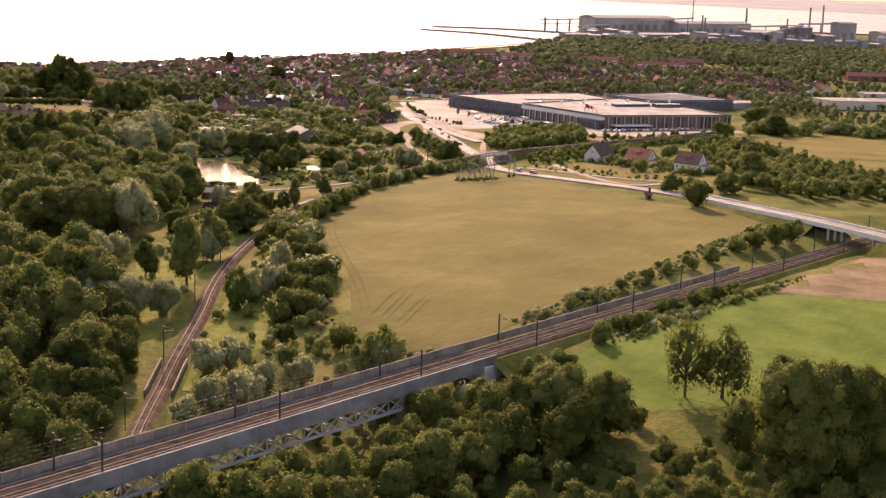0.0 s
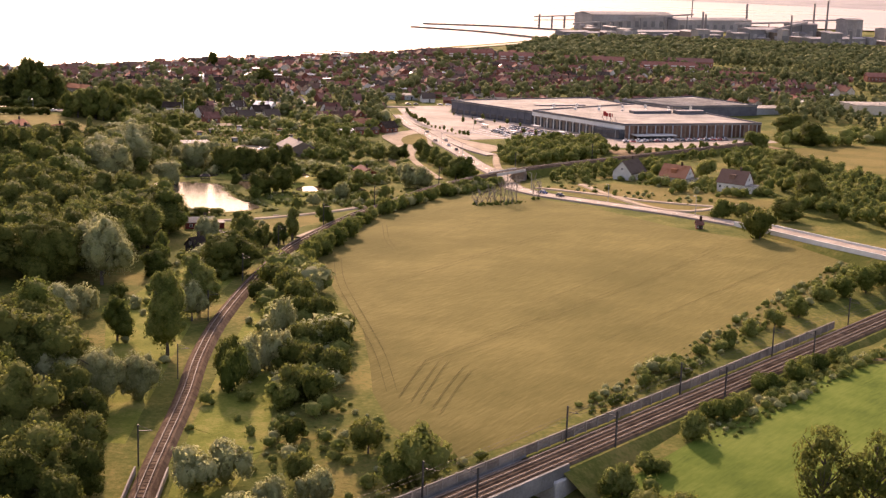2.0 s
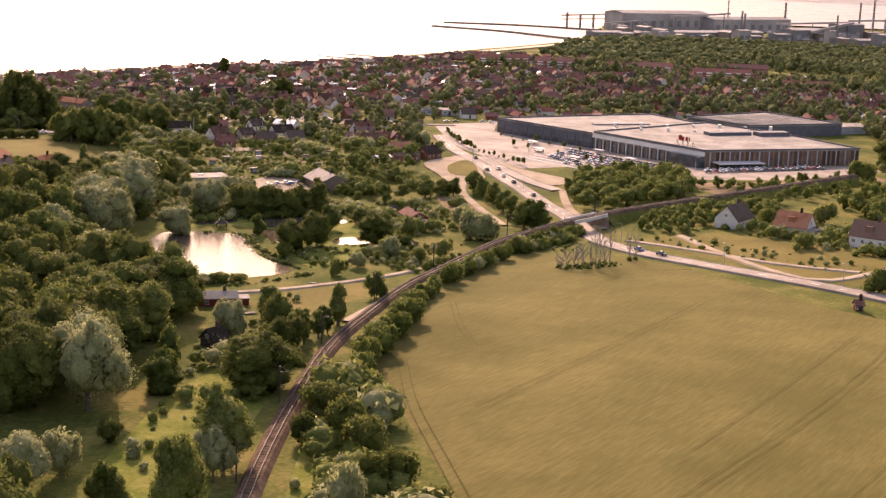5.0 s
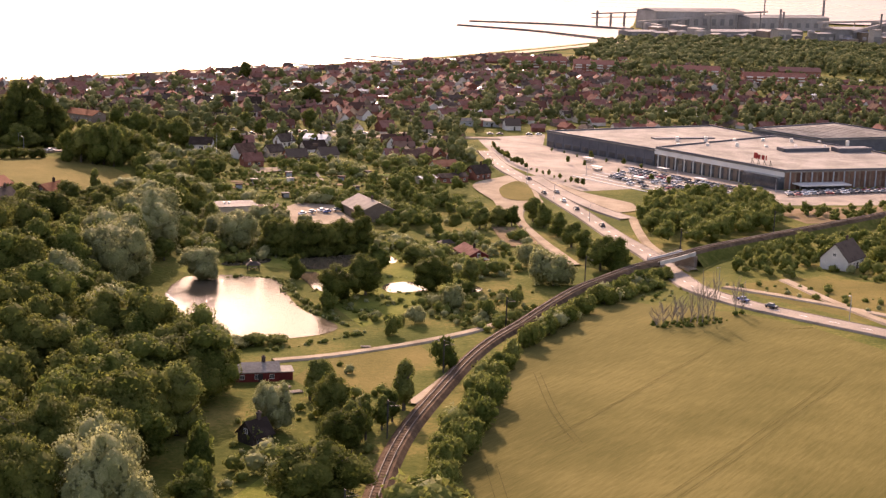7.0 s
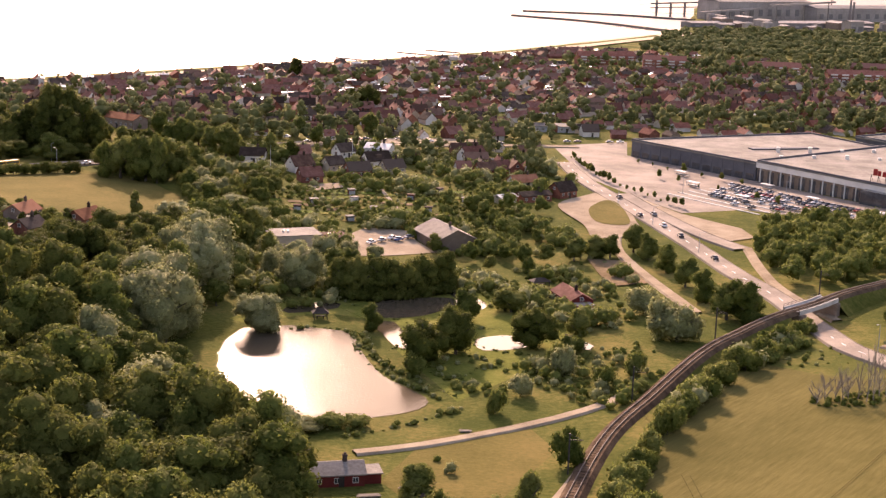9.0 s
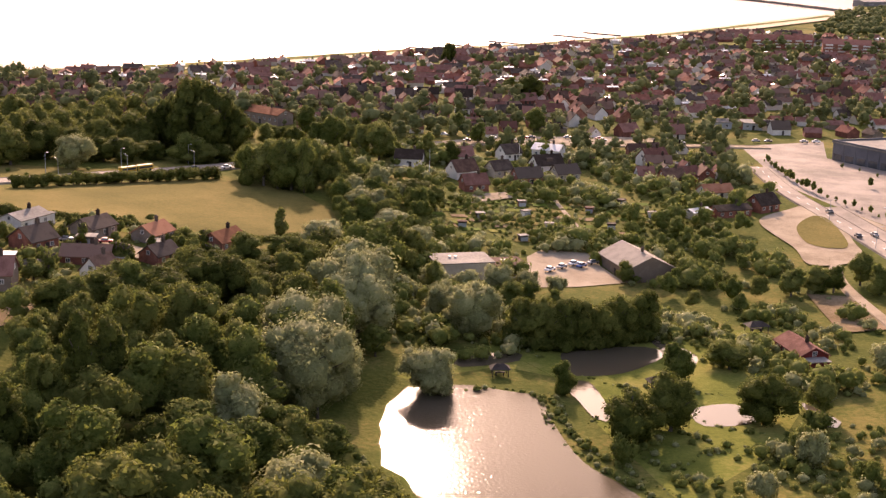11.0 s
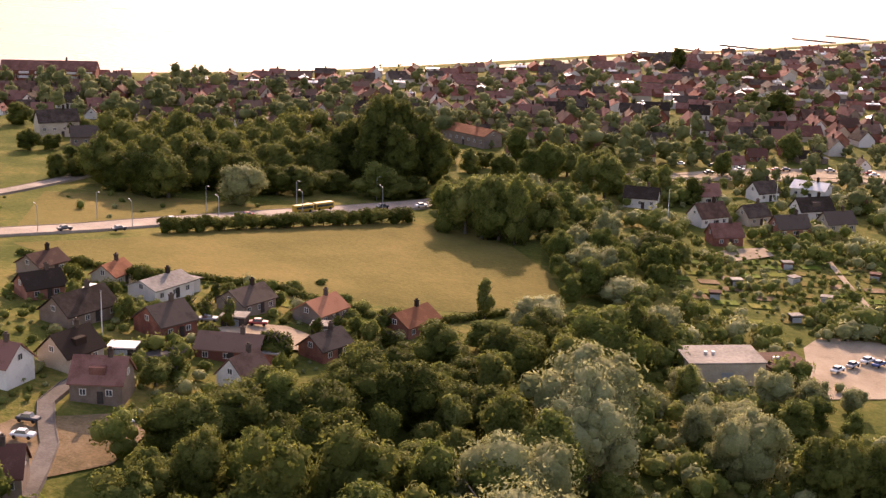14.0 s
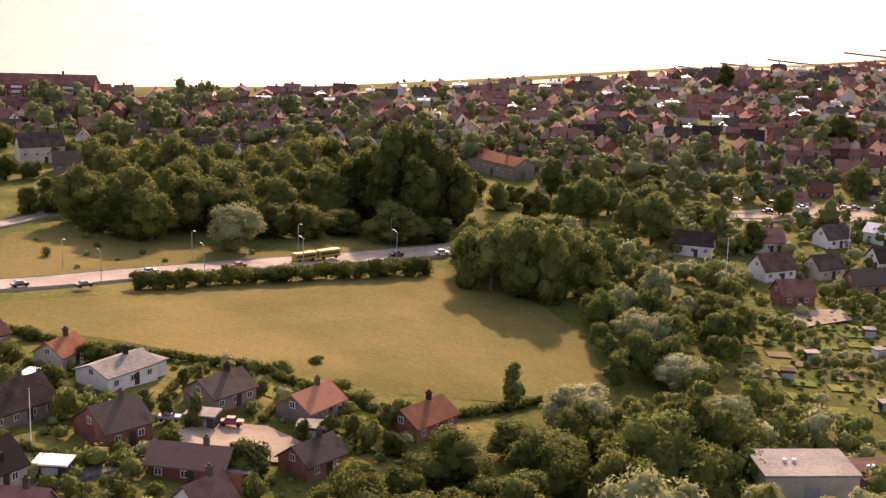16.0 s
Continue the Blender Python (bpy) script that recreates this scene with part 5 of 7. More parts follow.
for outline, gap, low, high, seed in (([(-128, 540), (-60, 580), (-40, 560), (-30, 520), (-42, 500), (-70, 520), (-90, 545), (-120, 528)], 2.6, 1.0, 3.4, 61),
                                      ([(-34, 505), (-20, 480), (-32, 440), (-48, 440), (-66, 446), (-82, 470), (-50, 470)], 2.6, 0.8, 2.6, 62),
                                      ([(-170, 648), (-152, 690), (-90, 700), (-70, 640), (-112, 622), (-160, 616)], 2.5, 0.7, 2.1, 63),
                                      ([(-64, 404), (-44, 372), (-46, 300), (-60, 260), (-70, 330), (-80, 380)], 4.0, 1.0, 3.5, 64),
                                      ([(-46, 300), (-42, 250), (-34, 200), (-44, 196), (-62, 250)], 7.0, 0.8, 2.6, 65),
                                      ([(-24, 300), (-16, 240), (-8, 190), (-2, 160), (-14, 150), (-22, 200), (-30, 250)], 7.5, 0.8, 2.4, 66),
                                      ([(66, 184), (128, 316), (140, 350), (134, 352), (118, 316), (58, 190)], 1.9, 0.7, 2.0, 67),
                                      ([(86, 172), (140, 262), (136, 268), (80, 178)], 1.8, 0.7, 1.9, 68),
                                      ([(-4, 150), (34, 156), (44, 160), (24, 172), (10, 190), (0, 180)], 3.1, 0.8, 2.2, 69),
                                      ([(-256, 460), (-270, 520), (-240, 548), (-190, 556), (-196, 520), (-200, 480), (-216, 456)], 2.8, 0.7, 2.2, 70),
                                      ([(-205, 690), (-160, 668), (-70, 690), (-60, 720), (-90, 770), (-120, 780), (-180, 760), (-225, 730)], 3.6, 1.4, 4.2, 71),
                                      ([(28, 506), (60, 474), (110, 440), (118, 452), (60, 500)], 4.3, 0.6, 1.6, 72),
                                      ([(84, 486), (128, 478), (120, 540), (80, 548), (60, 530)], 3.4, 1.2, 4.0, 73),
                                      ([(-348, 600), (-320, 572), (-300, 600), (-280, 640), (-300, 640), (-330, 628)], 8.7, 0.8, 2.5, 75),
                                      ([(-160, 560), (-60, 600), (-30, 560), (-60, 640), (-120, 640), (-150, 610)], 3.2, 1.4, 4.2, 77),
                                      ([(-150, 500), (-132, 492), (-112, 508), (-104, 530), (-120, 560), (-148, 580), (-156, 540)], 3.2, 1.4, 4.6, 86),
                                      ([(-31, 305), (-28, 380), (-22, 418), (-12, 452), (-2, 473), (13, 500), (10, 507), (-3, 487), (-15, 458), (-24, 424), (-32, 380)], 1.9, 2.2, 4.0, 79),
                                      ([(-35, 300), (-26, 262), (-10, 214), (-2, 180), (8, 178), (5, 214), (-11, 266), (-30, 326)], 2.6, 2.6, 5.2, 80),
                                      ([(150, 735), (230, 760), (300, 700), (250, 690), (200, 722), (150, 694)], 5.0, 3.0, 7.0, 81),
                                      ([(60, 150), (74, 150), (66, 128), (56, 122), (46, 100), (40, 110)], 3.5, 1.5, 4.0, 78),
                                      ([(20, 500), (32, 482), (8, 478), (-6, 478)], 3.1, 0.5, 1.2, 76)):
    for x, y in clear_of(scatter(outline, gap, seed), 2.0):
        if any((x - a) ** 2 + (y - b) ** 2 < r * r for a, b, r in KEPT_FREE):
            continue
        drift = math.sin(x * 0.21 + seed) * math.sin(y * 0.17 + 2 * seed) + 0.6 * math.sin(x * 0.09 + y * 0.12)
        if drift > -0.45 or high < 2.3:
            scrub.append((x, y, rng.uniform(low, high) * (1.15 + 0.55 * drift)))
for line in ([(-100, 487), (-93, 466), (-82, 452), (-70, 441)], [(-98, 489), (-90, 467), (-79, 454), (-66, 443)], [(-79, 462), (-71, 456), (-65, 449)], [(-69, 474), (-60, 471), (-49, 472), (-41, 465)], [(-72, 497), (-66, 500), (-54, 503)], [(-69, 456), (-63, 467), (-56, 466), (-47, 466)],
             [(-122, 516), (-112, 520), (-106, 512)], [(-116, 485), (-107, 489), (-98, 483)], [(-80, 500), (-66, 482), (-52, 480), (-40, 484)], [(-84, 412), (-72, 424), (-64, 436)], [(-124, 442), (-112, 424), (-100, 414), (-84, 416)], [(-88, 474), (-80, 494), (-94, 502)]):
    scrub += [(x + rng.uniform(-0.9, 0.9), y + rng.uniform(-0.9, 0.9), rng.uniform(0.35, 1.0) * (1.4 + 0.6 * math.sin(x * 0.5 + y * 0.3))) for x, y in smooth_line(line, 0.9)]
hedge = []
for line, tall in (([(-254, 543), (-248, 545), (-230, 551), (-223, 549), (-213, 549), (-202, 547), (-194, 556), (-186, 574)], 2.0), ([(-238, 545), (-236, 536), (-233, 527)], 1.5), ([(-219, 547), (-218, 538), (-216, 530)], 1.5), ([(-203, 546), (-203, 537), (-200, 528)], 1.5),
                   ([(-252, 522), (-240, 519), (-231, 517)], 1.5), ([(-240, 497), (-230, 498), (-222, 500)], 1.4), ([(-226, 492), (-215, 489), (-208, 484)], 1.4), ([(-252, 543), (-262, 541), (-290, 543)], 1.8), ([(-208, 532), (-200, 530), (-192, 534)], 1.3), ([(-114, 518), (-105, 518), (-96, 523), (-84, 535)], 4.2), ([(-113, 520), (-104, 521), (-95, 526), (-85, 537)], 4.8)):
    hedge += [(x, y, tall * rng.uniform(0.9, 1.1)) for x, y in smooth_line(line, 1.0)]
woods("hedge", hedge, "leaf_dark", "clipped dark green garden hedges between plots", 1.5, 12, (1.9, 0.0, 2.6))
woods("scrub", [q for k, q in enumerate(scrub) if k % 7 not in (2, 5)], "leaf_mid", "low green scrub and garden shrubs", 1.5, 8, (2.4, 0.0, 3.4))
woods("scrub", [q for k, q in enumerate(scrub) if k % 7 in (2, 5)], "leaf_silver", "pale grey-green scrub among the darker shrubs", 1.5, 18, (2.4, 0.0, 3.4))
TOWN = [(-520, 720), (-408, 745), (-291, 785), (-233, 758), (-200, 770), (-130, 730), (-75, 720), (-90, 836), (-50, 870), (60, 900), (200, 950), (260, 1200), (-18, 1365), (-130, 1372), (-256, 1205), (-300, 1120), (-375, 1015), (-430, 940), (-500, 870), (-620, 800)]
SQUARE = [(-214, 738), (-176, 800), (-116, 830), (-112, 806), (-186, 758)]


def from_sea(x, y):
    return x - float(np.interp(y, [s[0] for s in SHORE], [s[1] for s in SHORE]))


village = [(x, y, rng.uniform(3.5, 8) if rng.random() < 0.62 else rng.uniform(8, 13)) for x, y in scatter(TOWN, 8.0, 41)]
village = [(x, y, 1.6 + 0.12 * t if from_sea(x, y) < 45 else min(t, 4.5) if from_sea(x, y) < 110 else t) for x, y, t in village if open_front(x, y) and from_sea(x, y) > (40 if y > 1120 else 8) and not inside(x, y, SQUARE)]
green = [q for q in village if q[1] < 850]
LANDWARD = [(-50, 1390), (300, 1450), (520, 1300), (420, 800), (230, 760), (170, 800), (160, 930), (60, 960), (120, 1100), (-14, 1190)]
CLEAR = [[(212, 888), (300, 915), (300, 960), (205, 930)], [(176, 782), (206, 788), (204, 822), (174, 818)], [(196, 1070), (250, 1084), (246, 1118), (192, 1104)], [(250, 980), (330, 1000), (330, 1030), (246, 1012)]]
for x, y in scatter(LANDWARD, 8.0, 42, CLEAR):
    belt = math.sin(x / 47 + 1) * math.sin(y / 38) + 0.6 * math.sin(x / 23 + y / 27)
    if belt > -0.3:
        green.append((x, y, (4.4 + 5.0 * (belt + 0.3)) * rng.uniform(0.7, 1.25)))
for x, y in scatter([(-66, 905), (20, 915), (64, 925), (150, 930), (175, 985), (120, 1010), (30, 975), (-50, 960)], 11.0, 44):
    green.append((x, y, rng.uniform(7, 12)))
woods("woodland", green, "leaf_far", "distant mixed trees among roofs and gardens, paled for haze", 1, 6, (4.6, 0.8, 10.0))
woods("woodland", [(x, y, rng.uniform(3.5, 8.0)) for x, y in scatter([(-40, 1650), (60, 1760), (480, 1720), (520, 1300), (-60, 1400)], 8.2, 43)], "leaf_far", "far wood in front of the works, paled for haze", 0, 16, (6.6, 0.2, 8.0))
woods("woodland", [q for q in village if q[1] >= 850 and rng.random() < (0.36 if from_sea(q[0], q[1]) < 330 else 0.6)], "leaf_far", "garden trees between village roofs, paled for haze", 0, 17)

# ---- store ----
FLOOR = -6.0


def wall_block(name, outline, z0, z1, mat, parent=None, label=""):
    """An upright block over an outline."""
    bm = bmesh.new()
    low, high = [bm.verts.new((x, y, z0)) for x, y in outline], [bm.verts.new((x, y, z1)) for x, y in outline]
    n = len(outline)
    for k in range(n):
        bm.faces.new((low[k], low[(k + 1) % n], high[(k + 1) % n], high[k]))
    bm.faces.new(high)
    bm.faces.new(low[::-1])
    bmesh.ops.recalc_face_normals(bm, faces=bm.faces[:])
    return part(name, bm, mat, parent, label)


store = tagged(new("store_building"), "long low dark-clad store with pale flat roofs", "store")
A0, A1, A2, A3 = (-44, 810), (10, 762), (65, 708), (142, 746)
wall_block("wall", [A0, A1, (24, 775), (70, 830), (40, 868)], FLOOR, 1.5, "cladding_dark", store)
wall_block("roof", [(-44.6, 810), (10.2, 761.2), (24.6, 775), (70.6, 830), (40, 868.6)], 1.5, 2.0, "roof_grey", store)
wall_block("wall", [(10.5, 761.5), A2, A3, (112, 790), (71, 829)], FLOOR, 2.5, "brick_brown", store)
wall_block("roof", [(10.4, 760.8), (65, 707.2), (142.6, 746), (112, 790.6), (71, 829.6)], 2.5, 3.0, "roof_grey", store)
wall_block("wall", [(62, 870), (95, 838), (150, 870), (110, 915)], FLOOR, 1.0, "cladding_dark", store)
wall_block("roof", [(61.6, 870), (95, 837.6), (150.4, 870), (110, 915.4)], 1.0, 1.5, "roof_grey", store)


def rim(outline, z, high=0.7, thick=0.5):
    """A low dark parapet round a flat roof."""
    bm = bmesh.new()
    for a, b in zip(outline, outline[1:] + outline[:1]):
        a, b = Vector((*a, z + high / 2)), Vector((*b, z + high / 2))
        out = (b - a).normalized() * (thick / 2)
        turn = math.atan2(b.y - a.y, b.x - a.x)
        bmesh.ops.create_cube(bm, size=1.0, matrix=Matrix.LocRotScale((a + b) / 2, Matrix.Rotation(turn, 3, "Z").to_quaternion(), ((b - a).length + 2 * out.length, thick, high)))
    part("parapet", bm, "cladding_dark", store)


rim([A0, A1, (24, 775), (70, 830), (40, 868)], 2.0)
rim([(10.5, 761.5), A2, A3, (112, 790), (71, 829)], 3.0)
rim([(62, 870), (95, 838), (150, 870), (110, 915)], 1.5)
for k in range(11):
    a, b = Vector((66 + 4.6 * k, 866 + 4.0 * k, 1.5)), Vector((95 + 4.6 * k, 842 + 2.7 * k, 1.5))
    bm = bmesh.new()
    ribbon(bm, [tuple(a), tuple(b)], [(-0.9, 0.0), (0.2, 0.5), (0.9, 0.0)])
    part("skylight", bm, "roof_grey", store)
wall_block("roof_house", [(70, 770), (92, 782), (89, 788), (67, 776)], 3.0, 4.6, "cladding_dark", store)
wall_block("roof_house", [(10, 800), (40, 815), (38, 819), (8, 804)], 2.0, 2.6, "cladding_dark", store)
wall_block("roof_house", [(96, 778), (112, 786), (109, 792), (93, 784)], 3.0, 5.0, "cladding_dark", store)


def facade(a, b, n, make):
    """Repeats a piece along a wall from a to b."""
    a, b = Vector((*a, 0)), Vector((*b, 0))
    way = b - a
    turn = Matrix.Rotation(math.atan2(way.y, way.x), 4, "Z")
    first = None
    for k in range(n):
        m = Matrix.Translation(a + way * ((k + 0.5) / n)) @ turn
        if first is None:
            first = make(way.length / n)
            first.matrix_basis = m
        else:
            share(first.name.split(".")[0], first.data, store, m)


def panel_piece(name, mat, z0, z1, deep, share_of):
    def make(step):
        bm = bmesh.new()
        box(bm, -step * share_of / 2, step * share_of / 2, -deep, 0.1, z0, z1, 0.04)
        return part(name, bm, mat, store)
    return make


facade(A0, A1, 12, panel_piece("panel", "cladding_dark", FLOOR, 1.2, 0.15, 0.94))
facade(A0, A1, 12, panel_piece("glazing", "glass", FLOOR + 0.6, FLOOR + 3.2, 0.3, 0.7))
facade(A1, A2, 14, panel_piece("fascia", "roof_pale", 0.2, 2.4, 0.35, 0.99))
facade(A1, A2, 14, panel_piece("column", "pale_concrete", FLOOR, 0.2, 0.6, 0.08))
facade(A1, A2, 14, panel_piece("glazing", "glass", FLOOR + 0.3, -0.6, 0.12, 0.6))
facade(A2, A3, 16, panel_piece("pilaster", "steel_grey", FLOOR, 2.5, 0.4, 0.12))
facade(A2, A3, 16, panel_piece("panel", "tile_brown", FLOOR, 2.3, 0.12, 0.8))
wall_block("entrance", [(74, 709), (92, 718), (89, 723), (71, 714)], FLOOR, -2.5, "glass", store)
wall_block("canopy", [(72, 703), (94, 714), (89.5, 723), (67.5, 712)], -2.5, -2.0, "roof_pale", store)
wall_block("entrance", [(48, 719), (62, 705), (65, 708), (51, 722)], FLOOR, 0.5, "glass", store)
bm = bmesh.new()
for k in range(14):
    x, y = 20 + (k % 7) * 14, 775 + (k % 7) * 3 + (k // 7) * 22
    box(bm, x, x + 1.6, y, y + 1.6, 1.8, 3.9 + (k % 3) * 0.4, 0.1)
tagged(part("roof_vents", bm, "roof_pale", store), kind="stuff")
sign = thing("roof_sign", (55.5, 719.5, 3.0), "red roof sign of upright letter-like bars on struts", "sign", "", -44)
for k, (w, z0, z1) in enumerate(((1.9, 3.0, 5.6), (1.3, 3.0, 5.0), (1.4, 3.0, 5.0), (0.5, 3.0, 5.0))):
    bm = bmesh.new()
    box(bm, -4 + 2.2 * k, -4 + 2.2 * k + w, -0.2, 0.2, z0, z1, 0.05)
    part("bar", bm, "sign_red", sign)
for k in range(4):
    bm = bmesh.new()
    beam(bm, (-5 + 3.4 * k, 0, 0), (-5 + 3.4 * k, 0, 3.2), 0.16)
    beam(bm, (-5 + 3.4 * k, 1.8, 0), (-5 + 3.4 * k, 0, 3.0), 0.12)
    part("strut", bm, "dark_steel", sign)

# ---- houses ----
def window_mesh(w, hgt):
    bm = bmesh.new()
    for x0, x1, z0, z1 in ((-w / 2, w / 2, -hgt / 2, -hgt / 2 + 0.09), (-w / 2, w / 2, hgt / 2 - 0.09, hgt / 2), (-w / 2, -w / 2 + 0.09, -hgt / 2, hgt / 2), (w / 2 - 0.09, w / 2, -hgt / 2, hgt / 2), (-0.04, 0.04, -hgt / 2, hgt / 2)):
        box(bm, x0, x1, -0.07, 0.05, z0, z1)
    me = bpy.data.meshes.new("window")
    bm.to_mesh(me)
    bm.free()
    me.materials.append(M["plaster_white"])
    bm = bmesh.new()
    box(bm, -w / 2 + 0.05, w / 2 - 0.05, -0.025, 0.02, -hgt / 2 + 0.05, hgt / 2 - 0.05)
    pane = bpy.data.meshes.new("pane")
    bm.to_mesh(pane)
    bm.free()
    pane.materials.append(M["glass"])
    return me, pane


WINDOW = window_mesh(1.1, 1.1)
HOUSES = {}


def house_proto(w, d, wall_h, roof_h, wall, roof, label, eave=0.45, dormer=False, annex=False, windows=True):
    """A gabled house: ridge along x. w along the ridge, d across."""
    root = tagged(new("house"), label, "house", "houses")
    bm = bmesh.new()
    prof = [(-d / 2, -1.2), (d / 2, -1.2), (d / 2, wall_h), (0, wall_h + roof_h), (-d / 2, wall_h)]
    a, b = [bm.verts.new((-w / 2, y, z)) for y, z in prof], [bm.verts.new((w / 2, y, z)) for y, z in prof]
    for k in range(5):
        bm.faces.new((a[k], a[(k + 1) % 5], b[(k + 1) % 5], b[k]))
    bm.faces.new(a[::-1]), bm.faces.new(b)
    bmesh.ops.recalc_face_normals(bm, faces=bm.faces[:])
    part("wall", bm, wall, root)
    bm = bmesh.new()
    slope = roof_h / (d / 2)
    over = d / 2 + eave
    up, lo = wall_h + roof_h + 0.05, wall_h + roof_h + 0.05 - slope * over
    prof = [(-over, lo), (0, up), (over, lo), (over, lo + 0.22), (0, up + 0.24), (-over, lo + 0.22)]
    a, b = [bm.verts.new((-w / 2 - 0.35, y, z)) for y, z in prof], [bm.verts.new((w / 2 + 0.35, y, z)) for y, z in prof]
    for k in range(6):
        bm.faces.new((a[k], a[(k + 1) % 6], b[(k + 1) % 6], b[k]))
    bm.faces.new((a[0], a[1], a[4], a[5])), bm.faces.new((a[1], a[2], a[3], a[4])), bm.faces.new((b[0], b[1], b[4], b[5])), bm.faces.new((b[1], b[2], b[3], b[4]))
    bmesh.ops.recalc_face_normals(bm, faces=bm.faces[:])
    roof_ob = part("roof", bm, roof, root)
    bm = bmesh.new()
    box(bm, -0.4, 0.4, -0.32, 0.32, wall_h + roof_h - 1.2, wall_h + roof_h + 1.5, 0.04)
    box(bm, -0.48, 0.48, -0.4, 0.4, wall_h + roof_h + 1.3, wall_h + roof_h + 1.46)
    box(bm, -0.22, 0.22, -0.16, 0.16, wall_h + roof_h + 1.5, wall_h + roof_h + 1.8)
    ob = part("chimney", bm, "tile_dark", root)
    ob.location.x = w * 0.18
    for side in (-1, 1) if windows else ():
        n = max(2, int(w / 3))
        for k in range(n):
            x = -w / 2 + w * (k + 0.5) / n
            m = Matrix.Translation((x, side * (d / 2 + 0.02), wall_h * 0.55)) @ Matrix.Rotation(0 if side < 0 else math.pi, 4, "Z")
            f = share("window", WINDOW[0], root, m)
            share("pane", WINDOW[1], f)
        m = Matrix.Translation((side * (w / 2 + 0.02), 0, wall_h + roof_h * 0.3)) @ Matrix.Rotation(math.pi / 2 * side, 4, "Z")
        f = share("window", WINDOW[0], root, m)
        share("pane", WINDOW[1], f)
    bm = bmesh.new()
    box(bm, -0.5, 0.5, -0.06, 0.06, 0, 2.05, 0.02)
    ob = part("door", bm, "wood_dark", root)
    ob.location = (w * 0.08, -d / 2 - 0.04, 0)
    if dormer:
        bm = bmesh.new()
        box(bm, -1.3, 1.3, -d / 2 * 0.75, 0, wall_h + 0.4, wall_h + roof_h * 0.72, 0.05)
        part("dormer", bm, roof, root)
    if annex:
        bm = bmesh.new()
        box(bm, w / 2 - 0.5, w / 2 + 3.2, -d * 0.35, d * 0.3, -1, wall_h * 0.8)
        part("annex", bm, wall, root)
        bm = bmesh.new()
        box(bm, w / 2 - 0.3, w / 2 + 3.5, -d * 0.4, d * 0.35, wall_h * 0.8, wall_h * 0.8 + 0.2)
        part("annex_roof", bm, "roof_grey", root)
    return root


STYLES = [
    (9, 6.5, 2.6, 3.0, "brick_red", "tile_red", "red brick house with a red tiled gable roof"),
    (8.5, 6.5, 2.8, 3.2, "plaster_white", "tile_dark", "white plastered house with a dark tiled roof"),
    (9, 7, 2.6, 3.2, "plaster_cream", "tile_red", "cream plastered house with a red tiled roof"),
    (10, 6.5, 2.6, 2.6, "brick_brown", "tile_dark", "brown brick house with a dark tiled roof"),
    (9, 6.5, 3.6, 3.0, "brick_red", "tile_brown", "tall red brick house with a brown tiled roof"),
    (8, 6, 2.6, 3.4, "plaster_white", "tile_red", "white gabled house with a red tiled roof"),
    (10, 6.5, 2.6, 2.4, "plaster_cream", "tile_brown", "cream house with a brown tiled roof"),
]


def put_house(style, x, y, rz, scale=1.0, z=None):
    m = Matrix.Translation(spot(x, y) if z is None else Vector((x, y, z))) @ pose(0, 0, 0, 0, 0, rz) @ Matrix.Diagonal((scale, scale, scale, 1))
    if style not in HOUSES:
        HOUSES[style] = house_proto(*STYLES[style], dormer=style in (2, 5), annex=style in (3, 6))
        HOUSES[style].matrix_basis = m
        return HOUSES[style]
    return copy_thing(HOUSES[style], m)


rng = random.Random(12)
town_spots = []
def shore_gap(x, y):
    """Rough distance from the sea: the old village lies dense along it."""
    return (x - float(np.interp(y, [s[0] for s in SHORE], [s[1] for s in SHORE]))) * 0.8


for x, y in scatter(TOWN, 10.5, 51):
    if rng.random() < (0.97 if shore_gap(x, y) < 300 else 0.5):
        town_spots.append((x, y))
OPEN = [[(-175, 690), (-120, 690), (-120, 770), (-205, 770), (-210, 700)], [(-130, 1220), (40, 1210), (40, 1290), (-130, 1290)], [(-300, 765), (-262, 765), (-262, 805), (-300, 805)]]
town_spots = [p for p in town_spots if from_sea(*p) > 46 and not inside(*p, SQUARE) and not any(inside(*p, o) for o in OPEN) and np.hypot(p[0] + 190, p[1] - 711) > 40]
town_spots.sort(key=lambda p: p[1] + 0.4 * abs(p[0] + 200))
STREETS = [16, 28, 40, 24, 118, 130, 34, 112]
for x, y in town_spots[:70]:
    put_house(rng.randrange(7), x, y, rng.choice(STREETS) + rng.uniform(-8, 8), rng.uniform(0.78, 1.0))
inland = scatter([(-62, 960), (60, 990), (185, 990), (240, 1060), (180, 1130), (60, 1080), (-40, 1030)], 13.0, 52)
SIMPLE = {}
for x, y in town_spots[70:215] + inland:
    key = rng.randrange(7) if y < 920 or x < -70 else rng.choice([0, 2, 4, 5])
    m = Matrix.Translation(spot(x, y)) @ pose(0, 0, 0, 0, 0, rng.choice(STREETS) + rng.uniform(-8, 8))
    if key not in SIMPLE:
        SIMPLE[key] = house_proto(*STYLES[key], windows=False)
        SIMPLE[key].matrix_basis = m
    else:
        copy_thing(SIMPLE[key], m)
V, F = {}, {}
